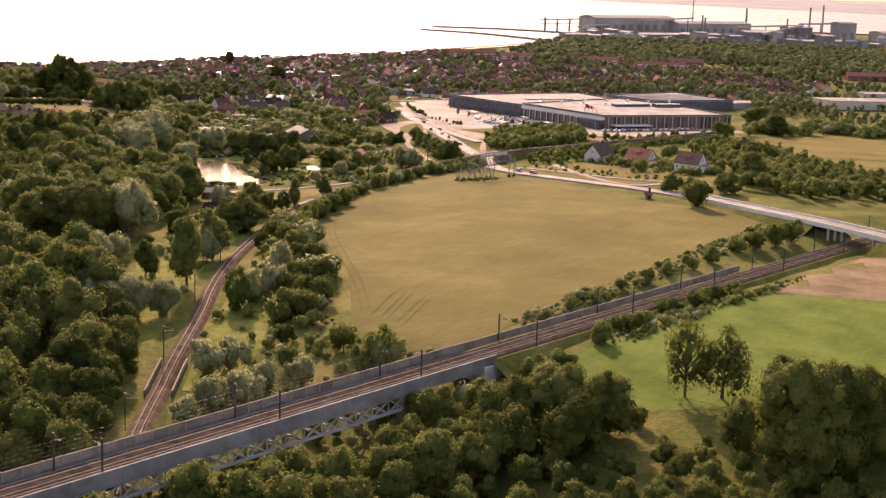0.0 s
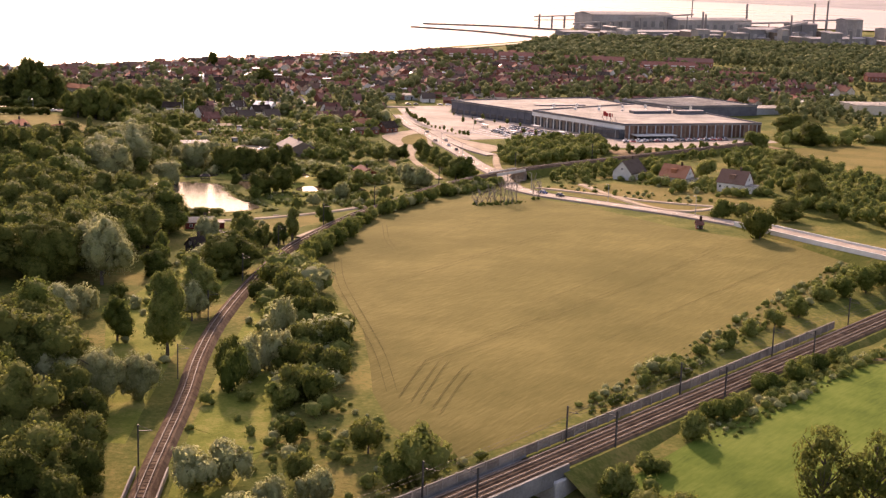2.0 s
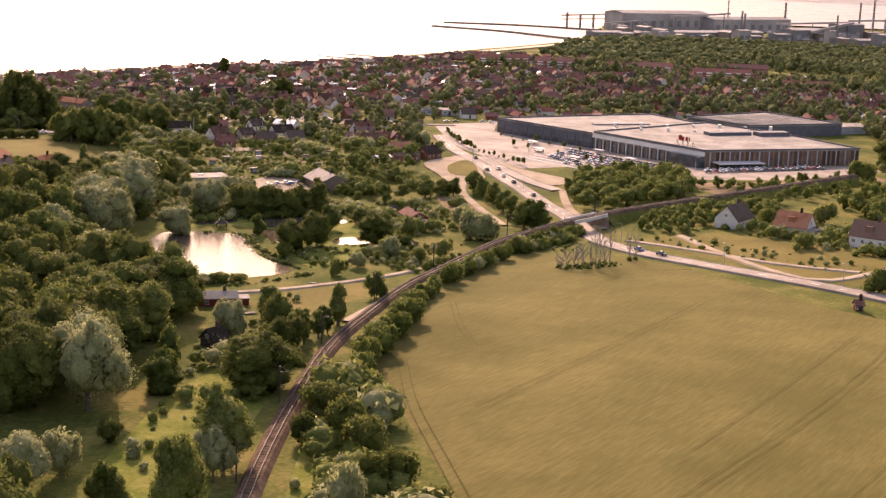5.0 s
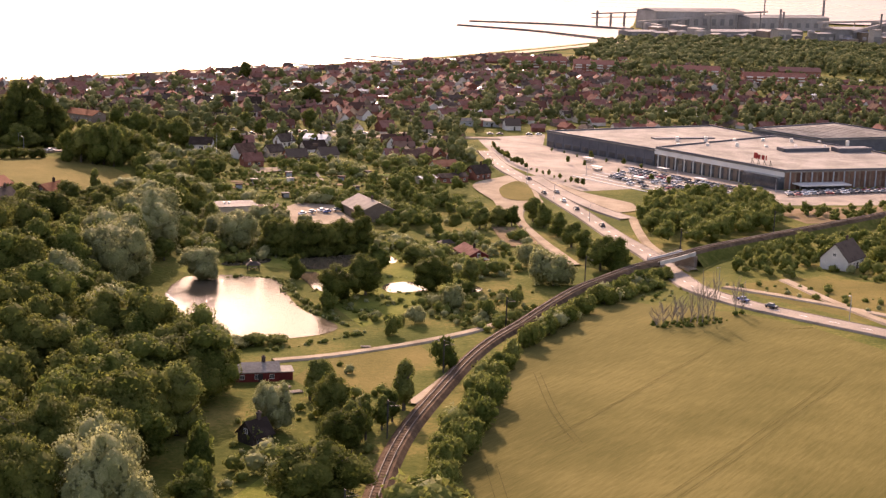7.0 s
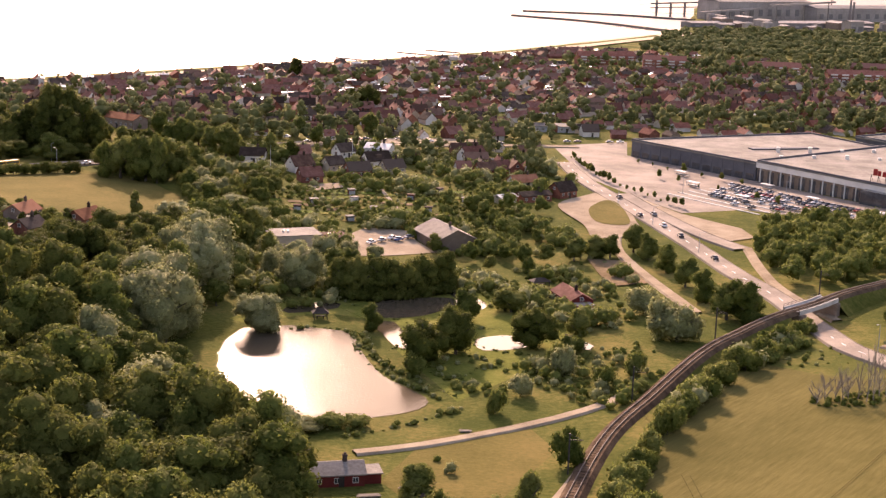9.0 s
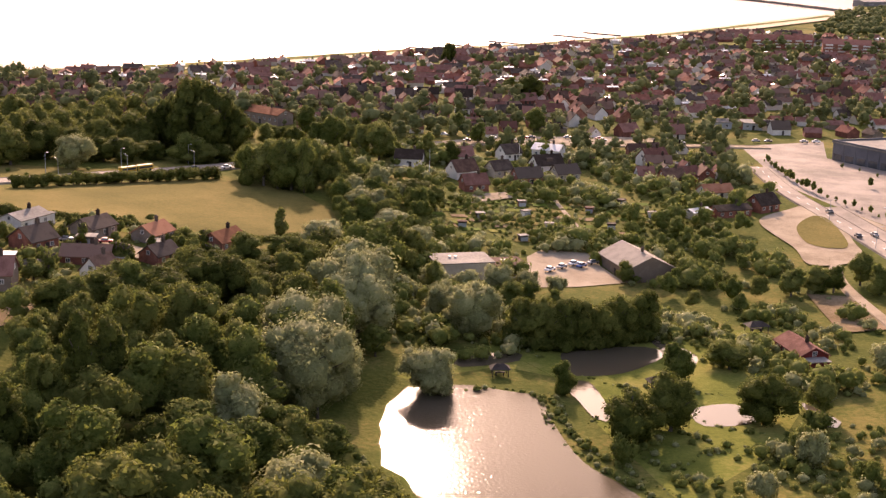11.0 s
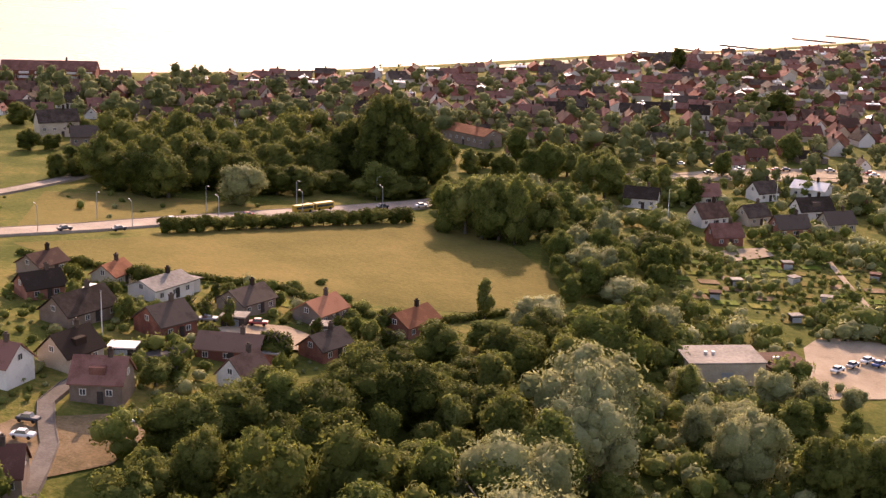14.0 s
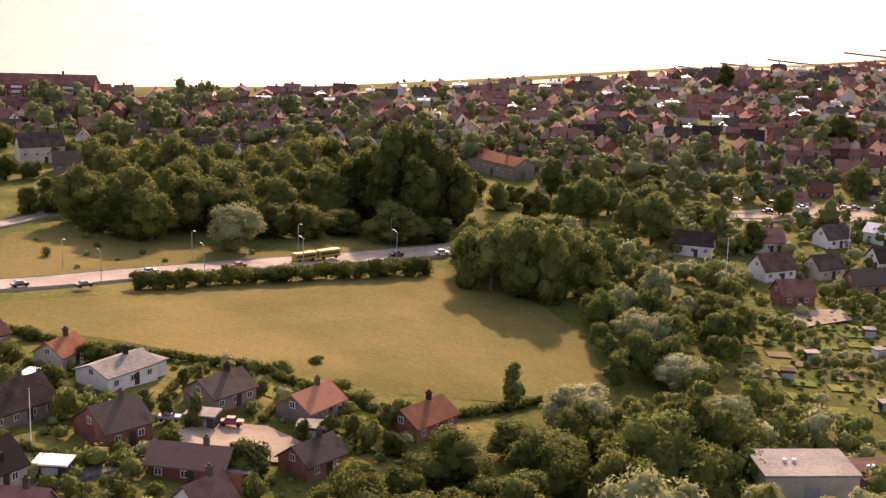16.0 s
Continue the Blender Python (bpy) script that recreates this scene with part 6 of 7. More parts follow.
for x, y in town_spots[215:]:
    roof = rng.choice(["tile_red", "tile_brown", "tile_scarlet", "tile_dark", "tile_red", "tile_dark", "tile_red", "roof_pale"])
    a = radians(rng.choice(STREETS) + rng.uniform(-8, 8))
    c, s, z = math.cos(a), math.sin(a), float(ground(x, y))
    w, d, e, r = rng.uniform(7, 12), rng.uniform(5, 7), rng.uniform(1.8, 2.9), rng.uniform(1.4, 2.5)
    if roof == "roof_pale":
        w, d, e, r = rng.uniform(4, 7), rng.uniform(3, 5), 2.6, rng.uniform(0.15, 0.6)
    for key, pts, faces in ((rng.choice(["plaster_white", "brick_red", "plaster_white", "brick_brown", "plaster_cream", "brick_red"]),
                             [(-w / 2, -d / 2, -1), (w / 2, -d / 2, -1), (w / 2, d / 2, -1), (-w / 2, d / 2, -1), (-w / 2, -d / 2, e), (w / 2, -d / 2, e), (w / 2, d / 2, e), (-w / 2, d / 2, e), (-w / 2, 0, e + r), (w / 2, 0, e + r)],
                             [(0, 1, 5, 4), (2, 3, 7, 6), (1, 2, 6, 9, 5), (3, 0, 4, 8, 7)]),
                            (roof, [(-w / 2 - 0.3, -d / 2 - 0.4, e - 0.3), (w / 2 + 0.3, -d / 2 - 0.4, e - 0.3), (w / 2 + 0.3, 0, e + r + 0.1), (-w / 2 - 0.3, 0, e + r + 0.1), (-w / 2 - 0.3, d / 2 + 0.4, e - 0.3), (w / 2 + 0.3, d / 2 + 0.4, e - 0.3),
                                     (-0.4, -0.4, e + r - 0.5), (0.4, -0.4, e + r - 0.5), (0.4, 0.4, e + r - 0.5), (-0.4, 0.4, e + r - 0.5), (-0.4, -0.4, e + r + 1), (0.4, -0.4, e + r + 1), (0.4, 0.4, e + r + 1), (-0.4, 0.4, e + r + 1)],
                             [(0, 1, 2, 3), (3, 2, 5, 4), (6, 7, 11, 10), (7, 8, 12, 11), (8, 9, 13, 12), (9, 6, 10, 13), (10, 11, 12, 13)])):
        n = len(V.setdefault(key, []))
        V[key] += [(p[0] * c - p[1] * s + x, p[0] * s + p[1] * c + y, p[2] + z) for p in pts]
        F.setdefault(key, []).extend(tuple(i + n for i in f) for f in faces)
for key in V:
    ob = new("distant_houses", mesh_of("distant_houses", V[key], F[key], key))
    tagged(ob, "dense rows of distant gabled village houses", "houses", "", "stuff")

# ---- houses with places of their own ----
def own_house(x, y, rz, w, d, wall_h, roof_h, wall, roof, label, dormer=False, annex=False):
    ob = house_proto(w, d, wall_h, roof_h, wall, roof, label, dormer=dormer, annex=annex)
    ob.matrix_basis = Matrix.Translation(spot(x, y)) @ pose(0, 0, 0, 0, 0, rz)
    return ob


for row in [
    (-219, 476, 20, 8.5, 7.5, 3.4, 3.2, "brick_brown", "tile_red", "brown brick house with a steep red tiled roof", True),
    (-232, 485, 82, 8.6, 7.0, 2.6, 3.2, "plaster_cream", "tile_dark", "pink-cream gabled house with a dark tiled roof", True),
    (-236, 472, 0, 8.0, 7.0, 3.6, 3.0, "plaster_white", "tile_red", "white gabled house with red tiled roof", False),
    (-246, 506, 78, 12.0, 8.0, 2.4, 3.0, "brick_brown", "tile_dark", "wide brown house with a dark tiled roof", False),
    (-229, 509, 70, 8.0, 8.5, 2.8, 2.8, "brick_red", "tile_dark", "red brick house with a dark gable roof", False),
    (-213, 506, 14, 11.5, 7.0, 2.2, 2.0, "brick_red", "tile_brown", "long low house with a brown tiled roof", False, True),
    (-204, 495, 80, 7.0, 6.0, 2.6, 3.0, "plaster_white", "tile_brown", "white gabled house with a brown tiled roof", False),
    (-244, 530, 80, 11.0, 7.5, 2.6, 1.4, "plaster_white", "roof_grey", "white bungalow with a pale mottled roof", False, True),
    (-226, 533, 75, 9.0, 7.5, 2.4, 2.2, "brick_brown", "tile_dark", "brown bungalow with a dark grey roof", False),
    (-212, 538, 80, 9.0, 7.0, 2.4, 2.2, "brick_brown", "tile_orange", "grey-brown house with an orange-red tiled roof", False),
    (-196, 546, 75, 10.0, 7.0, 2.4, 2.2, "brick_red", "tile_orange", "low house with an orange-red tiled roof", False),
    (-201, 519, 75, 8.0, 6.0, 2.4, 2.2, "brick_red", "tile_dark", "dark brick house beside the turning place", False),
    (-212, 441, 30, 9.0, 7.0, 3.0, 3.2, "brick_brown", "tile_red", "brown house with a red roof beside the yard", False),
    (-274, 531, 80, 8.0, 7.0, 2.4, 2.0, "brick_brown", "tile_brown", "brown house with a low tiled roof", False),
    (-257, 532, 90, 7.0, 6.0, 2.4, 2.0, "plaster_cream", "tile_orange", "cream house with a salmon tiled roof", False),
    (-262, 515, 60, 8.0, 7.0, 2.4, 2.4, "brick_red", "tile_dark", "red brick house behind garden trees", False),
    (-250, 480, 20, 8.0, 7.0, 2.6, 2.6, "brick_red", "tile_red", "red brick house with a red tiled roof", False),
    (-194, 711, 8, 10.0, 7.5, 3.2, 2.6, "plaster_white", "tile_dark", "white villa with a dark hipped roof", False),
    (-179, 727, 35, 9.0, 7.0, 3.0, 3.0, "plaster_cream", "tile_red", "cream house with a dark red roof", True),
    (-171, 699, 50, 9.5, 7.0, 3.0, 3.4, "plaster_white", "tile_brown", "white gabled house with a brown roof", False),
    (-162, 680, 35, 8.5, 6.5, 2.6, 3.0, "brick_red", "tile_red", "red house with a red tiled roof", False),
    (-160, 709, 50, 8.0, 6.5, 2.8, 2.8, "plaster_cream", "tile_dark", "cream house with a dark blue-black roof", False),
    (-148, 701, 40, 10.0, 6.5, 2.8, 3.0, "brick_red", "tile_dark", "red brick house with a dark roof", False),
    (-146, 727, 40, 11.0, 7.0, 3.0, 3.2, "plaster_white", "tile_dark", "long white house with dark roof and dormer", True),
    (-151, 757, -8, 11.0, 8.0, 3.2, 1.8, "plaster_white", "roof_pale", "white house with a gleaming pale metal roof", False),
    (-164, 744, 50, 8.0, 6.5, 2.8, 3.0, "plaster_white", "tile_dark", "white gabled house with a dark roof", False),
    (-137, 716, 40, 9.0, 6.5, 2.6, 2.8, "plaster_cream", "tile_dark", "cream house beside the allotments", False),
    (-135, 745, 40, 7.0, 5.5, 2.4, 1.8, "wood_dark", "tile_brown", "dark timber shed with a brown roof", False),
    (-111, 761, 50, 11.0, 7.0, 3.0, 3.4, "plaster_white", "tile_red", "white house with a red tiled roof", False),
    (-96, 735, 45, 10.0, 6.5, 2.6, 2.8, "brick_red", "tile_red", "red brick house near the village street", False),
    (-83, 712, 35, 11.0, 6.5, 2.4, 2.2, "plaster_cream", "tile_orange", "cream house with an orange tiled roof", False),
    (-66, 698, 50, 9.0, 7.0, 2.8, 3.0, "brick_red", "tile_dark", "red brick house at the turning circle", False),
    (-76, 686, 38, 13.0, 6.0, 2.4, 1.2, "brick_red", "tile_dark", "long low brick annex with a dark roof", False),
    (-86, 679, 50, 8.0, 5.0, 2.2, 0.8, "plaster_cream", "roof_pale", "small cream outbuilding with a pale roof", False),
    (68, 537, 60, 13.0, 9.0, 3.4, 4.8, "plaster_white", "tile_dark", "white gabled house with a dark steep roof", False),
    (88, 524, -28, 12.0, 9.0, 3.4, 4.4, "plaster_white", "tile_orange", "white house with an orange tiled roof", True, True),
    (111, 503, -28, 12.0, 9.0, 4.0, 4.6, "plaster_white", "tile_brown", "white villa with steep brown roof and annex", True, True),
    (-281, 786, -25, 26.0, 9.0, 4.5, 2.0, "brick_brown", "tile_orange", "long brick school with an orange tiled roof", False),
    (-500, 824, 26, 42.0, 9.0, 7.0, 3.5, "brick_red", "tile_red", "long brick apartment block with a red tiled roof", True),
    (-407, 708, 50, 14.0, 9.0, 5.5, 3.5, "plaster_cream", "tile_dark", "large pale building with a dark tiled roof", False),
    (-385, 700, 40, 16.0, 8.0, 3.5, 3.0, "brick_brown", "tile_dark", "long brown building with a dark roof", False),
    (-83, 1260, 25, 46.0, 10.0, 6.5, 3.0, "brick_red", "tile_scarlet", "long red brick apartment block with white bands", False),
    (-29, 1248, 5, 50.0, 10.0, 6.5, 3.0, "brick_red", "tile_scarlet", "long red brick apartment block", False),
    (34, 1236, 8, 54.0, 10.0, 6.5, 3.0, "brick_red", "tile_scarlet", "long red brick apartment block behind trees", False),
    (100, 1208, 12, 48.0, 10.0, 6.0, 3.0, "brick_red", "tile_scarlet", "long low red brick block behind the store", False),
    (160, 1145, 8, 40.0, 9.0, 4.5, 3.0, "brick_red", "tile_scarlet", "long red brick terrace among trees", False),
    (225, 1165, 10, 44.0, 9.0, 4.5, 3.0, "brick_red", "tile_red", "long terrace with a faded red roof", False),
    (290, 1200, 12, 44.0, 9.0, 4.5, 3.0, "brick_red", "tile_scarlet", "long red roofed terrace beyond the meadow", False),
    (120, 1285, 8, 46.0, 9.0, 5.0, 3.0, "brick_red", "tile_red", "far red brick terrace before the wood", False),
    (-83, 880, 12, 34.0, 12.0, 3.0, 0.8, "steel_grey", "roof_grey", "long low grey industrial building", False),
    (-49, 536, -62, 13.0, 7.0, 2.4, 1.8, "wood_red", "tile_red", "red timber house with a red roof by the ponds", False, True),
    (-80, 386, 22, 10.0, 6.5, 2.4, 1.2, "wood_red", "roof_grey", "low dark red farm building with pale roof", False, True),
    (-68, 342, 55, 4.8, 5.0, 2.0, 2.4, "wood_dark", "tile_dark", "small black timber cabin with a steep roof", False),
    (-62, 372, 30, 4.0, 3.0, 1.8, 0.7, "wood_dark", "tile_dark", "small dark shed beside the farm", False),
    (92, 400, 10, 2.2, 2.0, 1.8, 0.9, "wood_red", "tile_red", "tiny red hut at the edge of the field", False),
    (88, 128, 30, 4.0, 4.0, 1.8, 1.4, "wood_dark", "tile_dark", "black timber hut among trees by the bridge", False),
]:
    own_house(*row)


barn = house_proto(20, 14, 3.6, 3.2, "brick_brown", "barrier_pale", "broad grey workshop barn with a sheet roof", windows=False)
barn.matrix_basis = Matrix.Translation(spot(-96, 603)) @ pose(0, 0, 0, 0, 0, -58)
for x, y, rz, w in ((-83, 1260, 25, 46.0), (-29, 1248, 5, 50.0), (34, 1236, 8, 54.0), (100, 1208, 12, 48.0), (-500, 824, 26, 42.0)):
    t = thing("balcony_row", spot(x, y), "rows of white balconies along an apartment block", "balcony", "", rz)
    for z in (1.2, 3.4, 5.4):
        for k in range(6):
            bm = bmesh.new()
            box(bm, -w / 2 + w * (k + 0.2) / 6, -w / 2 + w * (k + 0.8) / 6, -6.0, -4.4, z, z + 0.9, 0.05)
            part("balcony", bm, "plaster_white", t)


def flat_shed(x, y, rz, w, d, z, wall, roof, label, slope=0.0):
    t = thing("workshop" if w > 8 else "garage", spot(x, y), label, "shed", "", rz)
    bm = bmesh.new()
    box(bm, -w / 2, w / 2, -d / 2, d / 2, -1, z, 0.04)
    part("wall", bm, wall, t)
    bm = bmesh.new()
    box(bm, -w / 2 - 0.3, w / 2 + 0.3, -d / 2 - 0.3, d / 2 + 0.3, z, z + 0.3, 0.05)
    part("roof", bm, roof, t)
    bm = bmesh.new()
    box(bm, -1.2, 1.2, -d / 2 - 0.08, -d / 2 + 0.05, 0, min(2.2, z - 0.3), 0.03)
    part("door", bm, "steel_grey", t)
    if w > 8:
        for k in (-0.2, -0.1):
            bm = bmesh.new()
            box(bm, w * k - 0.3, w * k + 0.3, -0.3, 0.3, z + 0.3, z + 0.9, 0.05)
            part("vent", bm, "roof_pale", t)
    return t


flat_shed(-139, 572, 29, 15.5, 11, 4.0, "plaster_cream", "roof_grey", "cream workshop with a flat pale roof")
flat_shed(-128, 580, 33, 8.5, 9, 3.4, "brick_brown", "tile_brown", "brown workshop wing with a corrugated roof")
flat_shed(250, 922, 18, 76, 26, 6.0, "plaster_cream", "roof_grey", "long pale warehouse with a flat grey roof")
flat_shed(288, 1004, 18, 70, 18, 5.0, "steel_grey", "roof_grey", "low grey warehouse behind trees")
flat_shed(150, 884, 28, 40, 18, 4.0, "steel_grey", "roof_grey", "grey storage shed behind the store")
for x, y, rz in ((-227, 493, 20), (-207, 530, 20), (-252, 520, 10), (-222, 522, 15)):
    flat_shed(x, y, rz, 4.6, 3.4, 2.0, "wood_dark", "roof_pale" if x < -225 else "roof_grey", "small dark garage with a flat roof")
for x, y in ((-150, 640), (-138, 652), (-128, 640), (-142, 665), (-120, 668), (-110, 650), (-132, 620), (-152, 625), (-100, 672), (-112, 685)):
    flat_shed(x, y, (x * 7) % 60, 2.4, 2.0, 1.7, random.Random(x).choice(["plaster_white", "wood_dark", "wood_red"]), random.Random(y).choice(["roof_grey", "roof_grey", "tile_dark", "tile_brown"]), "small allotment shed with a flat roof")


def shelter(x, y, rz, w, d):
    t = thing("picnic_shelter", spot(x, y, 0.1), "open timber shelter with a dark roof", "shelter", "", rz)
    for sx in (-1, 1):
        for sy in (-1, 1):
            bm = bmesh.new()
            box(bm, sx * (w / 2 - 0.1) - 0.08, sx * (w / 2 - 0.1) + 0.08, sy * (d / 2 - 0.1) - 0.08, sy * (d / 2 - 0.1) + 0.08, -0.3, 1.7)
            part("post", bm, "wood_dark", t)
    bm = bmesh.new()
    over = 0.4
    vs = [bm.verts.new(p) for p in ((-w / 2 - over, -d / 2 - over, 1.6), (w / 2 + over, -d / 2 - over, 1.6), (w / 2 + over, d / 2 + over, 1.6), (-w / 2 - over, d / 2 + over, 1.6), (-w / 4, 0, 2.6), (w / 4, 0, 2.6))]
    for f in ((0, 1, 5, 4), (2, 3, 4, 5), (1, 2, 5), (3, 0, 4), (3, 2, 1, 0)):
        bm.faces.new([vs[k] for k in f])
    part("roof", bm, "wood_dark", t)
    bm = bmesh.new()
    box(bm, -w * 0.3, w * 0.3, -0.4, 0.4, 0.6, 0.7)
    box(bm, -w * 0.25, -w * 0.2, -0.3, 0.3, -0.2, 0.6)
    box(bm, w * 0.2, w * 0.25, -0.3, 0.3, -0.2, 0.6)
    part("table", bm, "wood_dark", t)


shelter(-111, 497, 20, 3.6, 2.6)
shelter(-60, 556, 30, 5.0, 3.0)
shelter(-78, 500, 30, 3.0, 2.4)

def timber_stack(x, y, rz, long, rows):
    """Sawn boards piled crosswise on the grass."""
    t = thing("timber_stack", spot(x, y, 0.1), "low pile of pale weathered boards on grass", "timber", "timber stacks", rz)
    r = random.Random(int(x * 7 + y))
    for level in range(2):
        for k in range(rows):
            bm = bmesh.new()
            box(bm, -long / 2 + r.uniform(-0.3, 0.3), long / 2 + r.uniform(-0.3, 0.3), 0.34 * k, 0.34 * k + 0.28, 0.16 * level, 0.16 * level + 0.12, 0.02)
            part("board", bm, "dead_wood", t)


for x, y, rz, long, rows in ((-72, 379, 20, 4.0, 4), (-68, 376, 35, 3.0, 5), (-66, 384, -10, 3.6, 3), (-71, 372, 60, 2.6, 4), (-61, 420, 10, 2.4, 3)):
    timber_stack(x, y, rz, long, rows)

# ---- vehicles ----
def car_proto(paint, label, length=3.7, tall=1.35, van=False):
    root = tagged(new("van" if van else "car"), label, "car", "parked and passing vehicles")
    w = 0.78
    bm = bmesh.new()
    box(bm, -length / 2, length / 2, -w, w, 0.3, 0.85 if not van else tall, 0.14)
    part("body", bm, paint, root)
    if not van:
        bm = bmesh.new()
        made = bmesh.ops.create_cube(bm, size=1.0, matrix=Matrix.LocRotScale((-0.15, 0, 1.06), None, (length * 0.52, w * 1.8, 0.46)))
        for v in made["verts"]:
            if v.co.z > 1.06:
                v.co.x = -0.15 + (v.co.x + 0.15) * 0.72
                v.co.y *= 0.84
        part("glasshouse", bm, "glass", root)
        bm = bmesh.new()
        box(bm, -0.15 - length * 0.17, -0.15 + length * 0.17, -w * 0.74, w * 0.74, 1.27, tall, 0.03)
        part("roof_panel", bm, paint, root)
    for sx in (-1, 1):
        for sy in (-1, 1):
            bm = bmesh.new()
            bmesh.ops.create_cone(bm, cap_ends=True, segments=10, radius1=0.3, radius2=0.3, depth=0.2, matrix=Matrix.Translation((sx * length * 0.31, sy * (w - 0.08), 0.3)) @ Matrix.Rotation(math.pi / 2, 4, "X"))
            part("wheel", bm, "rubber", root)
    return root


PAINTS = [("car_dark", "dark metallic hatchback on the asphalt"), ("car_white", "white hatchback parked on the asphalt"), ("car_grey", "silver grey saloon on the asphalt"), ("car_red", "red hatchback parked on paving"), ("car_blue", "dark blue estate on the asphalt")]
CARS = {}


def put_car(k, x, y, rz, lift=0.32):
    m = Matrix.Translation(spot(x, y, lift)) @ pose(0, 0, 0, 0, 0, rz)
    if k not in CARS:
        CARS[k] = car_proto(*PAINTS[k])
        CARS[k].matrix_basis = m
        return
    copy_thing(CARS[k], m)


rng = random.Random(33)
way = Vector((55, -54)).normalized()
for lane in range(6):
    for k in range(26):
        if rng.random() < 0.16 + 0.10 * lane:
            continue
        p = Vector((4, 748)) + way * (k * 2.9 + lane * 3) + Vector((-way.y, way.x)) * (-6 - lane * 6.0)
        if inside(p.x, p.y, PARK):
            put_car(rng.choice([0, 0, 0, 1, 2, 2, 3, 0]), p.x, p.y, 45 + rng.choice([0, 180]) + rng.uniform(-4, 4))
for k in range(34):
    put_car(rng.choice([0, 0, 1, 2, 3]), 66 + (k % 17) * 3.4, 688 + (k % 17) * 1.9 + (k // 17) * 6, 26 + rng.uniform(-5, 5))


def cart_shelter(x, y, rz):
    t = thing("cart_shelter", spot(x, y, 0.12), "white-roofed trolley shelter in the car park", "shelter", "trolley shelters", rz)
    for sx in (-2.6, 2.6):
        for sy in (-1, 1):
            bm = bmesh.new()
            box(bm, sx - 0.06, sx + 0.06, sy - 0.06, sy + 0.06, 0, 1.9)
            part("post", bm, "steel_grey", t)
    bm = bmesh.new()
    box(bm, -3, 3, -1.3, 1.3, 1.9, 2.1, 0.06)
    part("roof", bm, "roof_pale", t)
    bm = bmesh.new()
    box(bm, -2.4, 2.4, -0.6, 0.6, 0.3, 0.9, 0.1)
    part("trolleys", bm, "car_grey", t)


for x, y in ((-21, 763), (-16, 737), (3, 712), (14, 742), (30, 716), (52, 690)):
    cart_shelter(x, y, -45)
bm = bmesh.new()
for k in range(-1, 6):
    q = Vector((-2, 742)) + Vector((-way.y, way.x)) * (-4 - k * 6.0)
    ribbon(bm, [tuple(q + way * s) for s in range(0, 60, 12)], [(-0.5, 0.1), (-0.5, 0.3), (0.5, 0.3), (0.5, 0.1)])
tagged(part("kerb_island", bm, "pale_concrete"), "low pale kerbs between rows of parking", "kerb", "", "structure")
woods("scrub", [(x, y, rng.uniform(1.5, 5.0)) for x, y in smooth_line([(-70, 790), (-58, 752), (-50, 734), (-36, 712), (-20, 690)], 4.5) + smooth_line([(-40, 790), (-20, 770), (4, 750)], 9) + smooth_line([(-30, 752), (-6, 730), (16, 706)], 10)], "leaf_mid", "thin young trees planted along the car park", 2, 19, (0.7, 0.9, 3.6))
bm = bmesh.new()
for line, off in ((ROAD[:7], 0.0), (ROAD[7:], 0.0)):
    pts = smooth_line(line, 3.0)
    for a, b in list(zip(pts, pts[1:]))[::3]:
        ribbon(bm, [tuple(a), tuple(b)], [(-0.12, 0.54), (0.12, 0.54)])
tagged(part("lane_marking", bm, "car_white"), "dashed white line along the road", "marking", "", "structure")
for k, x, y, rz in ((0, -35, 668, 112), (2, -30, 671, 112), (0, -20, 636, 108), (0, -44, 700, 115), (0, 41, 470, -42), (4, 34, 478, -48), (1, -26, 652, 108), (0, -9, 602, 108)):
    put_car(k, x, y, rz, 0.55)
for k, x, y, rz in ((0, -299, 571, 57), (0, -289, 579, 60), (2, -287, 599, 60), (3, -218, 524, 20), (1, -218, 455, 15), (0, -221, 460, 10), (1, -209, 467, 60), (2, -222, 452, 20), (2, -226, 519, 25), (0, -254, 655, 55), (1, -246, 664, 52), (3, -276, 618, 60)):
    put_car(k, x, y, rz, 0.55)
for k in (0, 1, 3, 4, 6, 9, 10):
    put_car(rng.choice([0, 1, 1, 2, 3]), -200 + k * 10.5, 783 + k * 3.6 + rng.uniform(-1, 1), 20 + rng.uniform(-6, 6), 0.55)
for k, x, y, rz in ((1, -180, 786, 40), (0, -166, 796, 40), (1, -160, 800, 38), (2, -152, 804, 35), (1, -146, 802, 30), (0, -188, 774, 50), (3, -139, 808, 30), (1, -172, 786, 215)):
    put_car(k, x, y, rz, 0.42)
for k in range(9):
    put_car(rng.choice([0, 1, 4, 2]), -118 + k * 2.4, 590 + k * 3.2 + (k % 3) * 2, 60 + rng.uniform(-12, 12), 0.4)
for k in (0, 1, 4, 5, 7):
    put_car(rng.choice([0, 1, 2]), -76 + k * 5, 838 + k * 2.2, 25, 0.4)


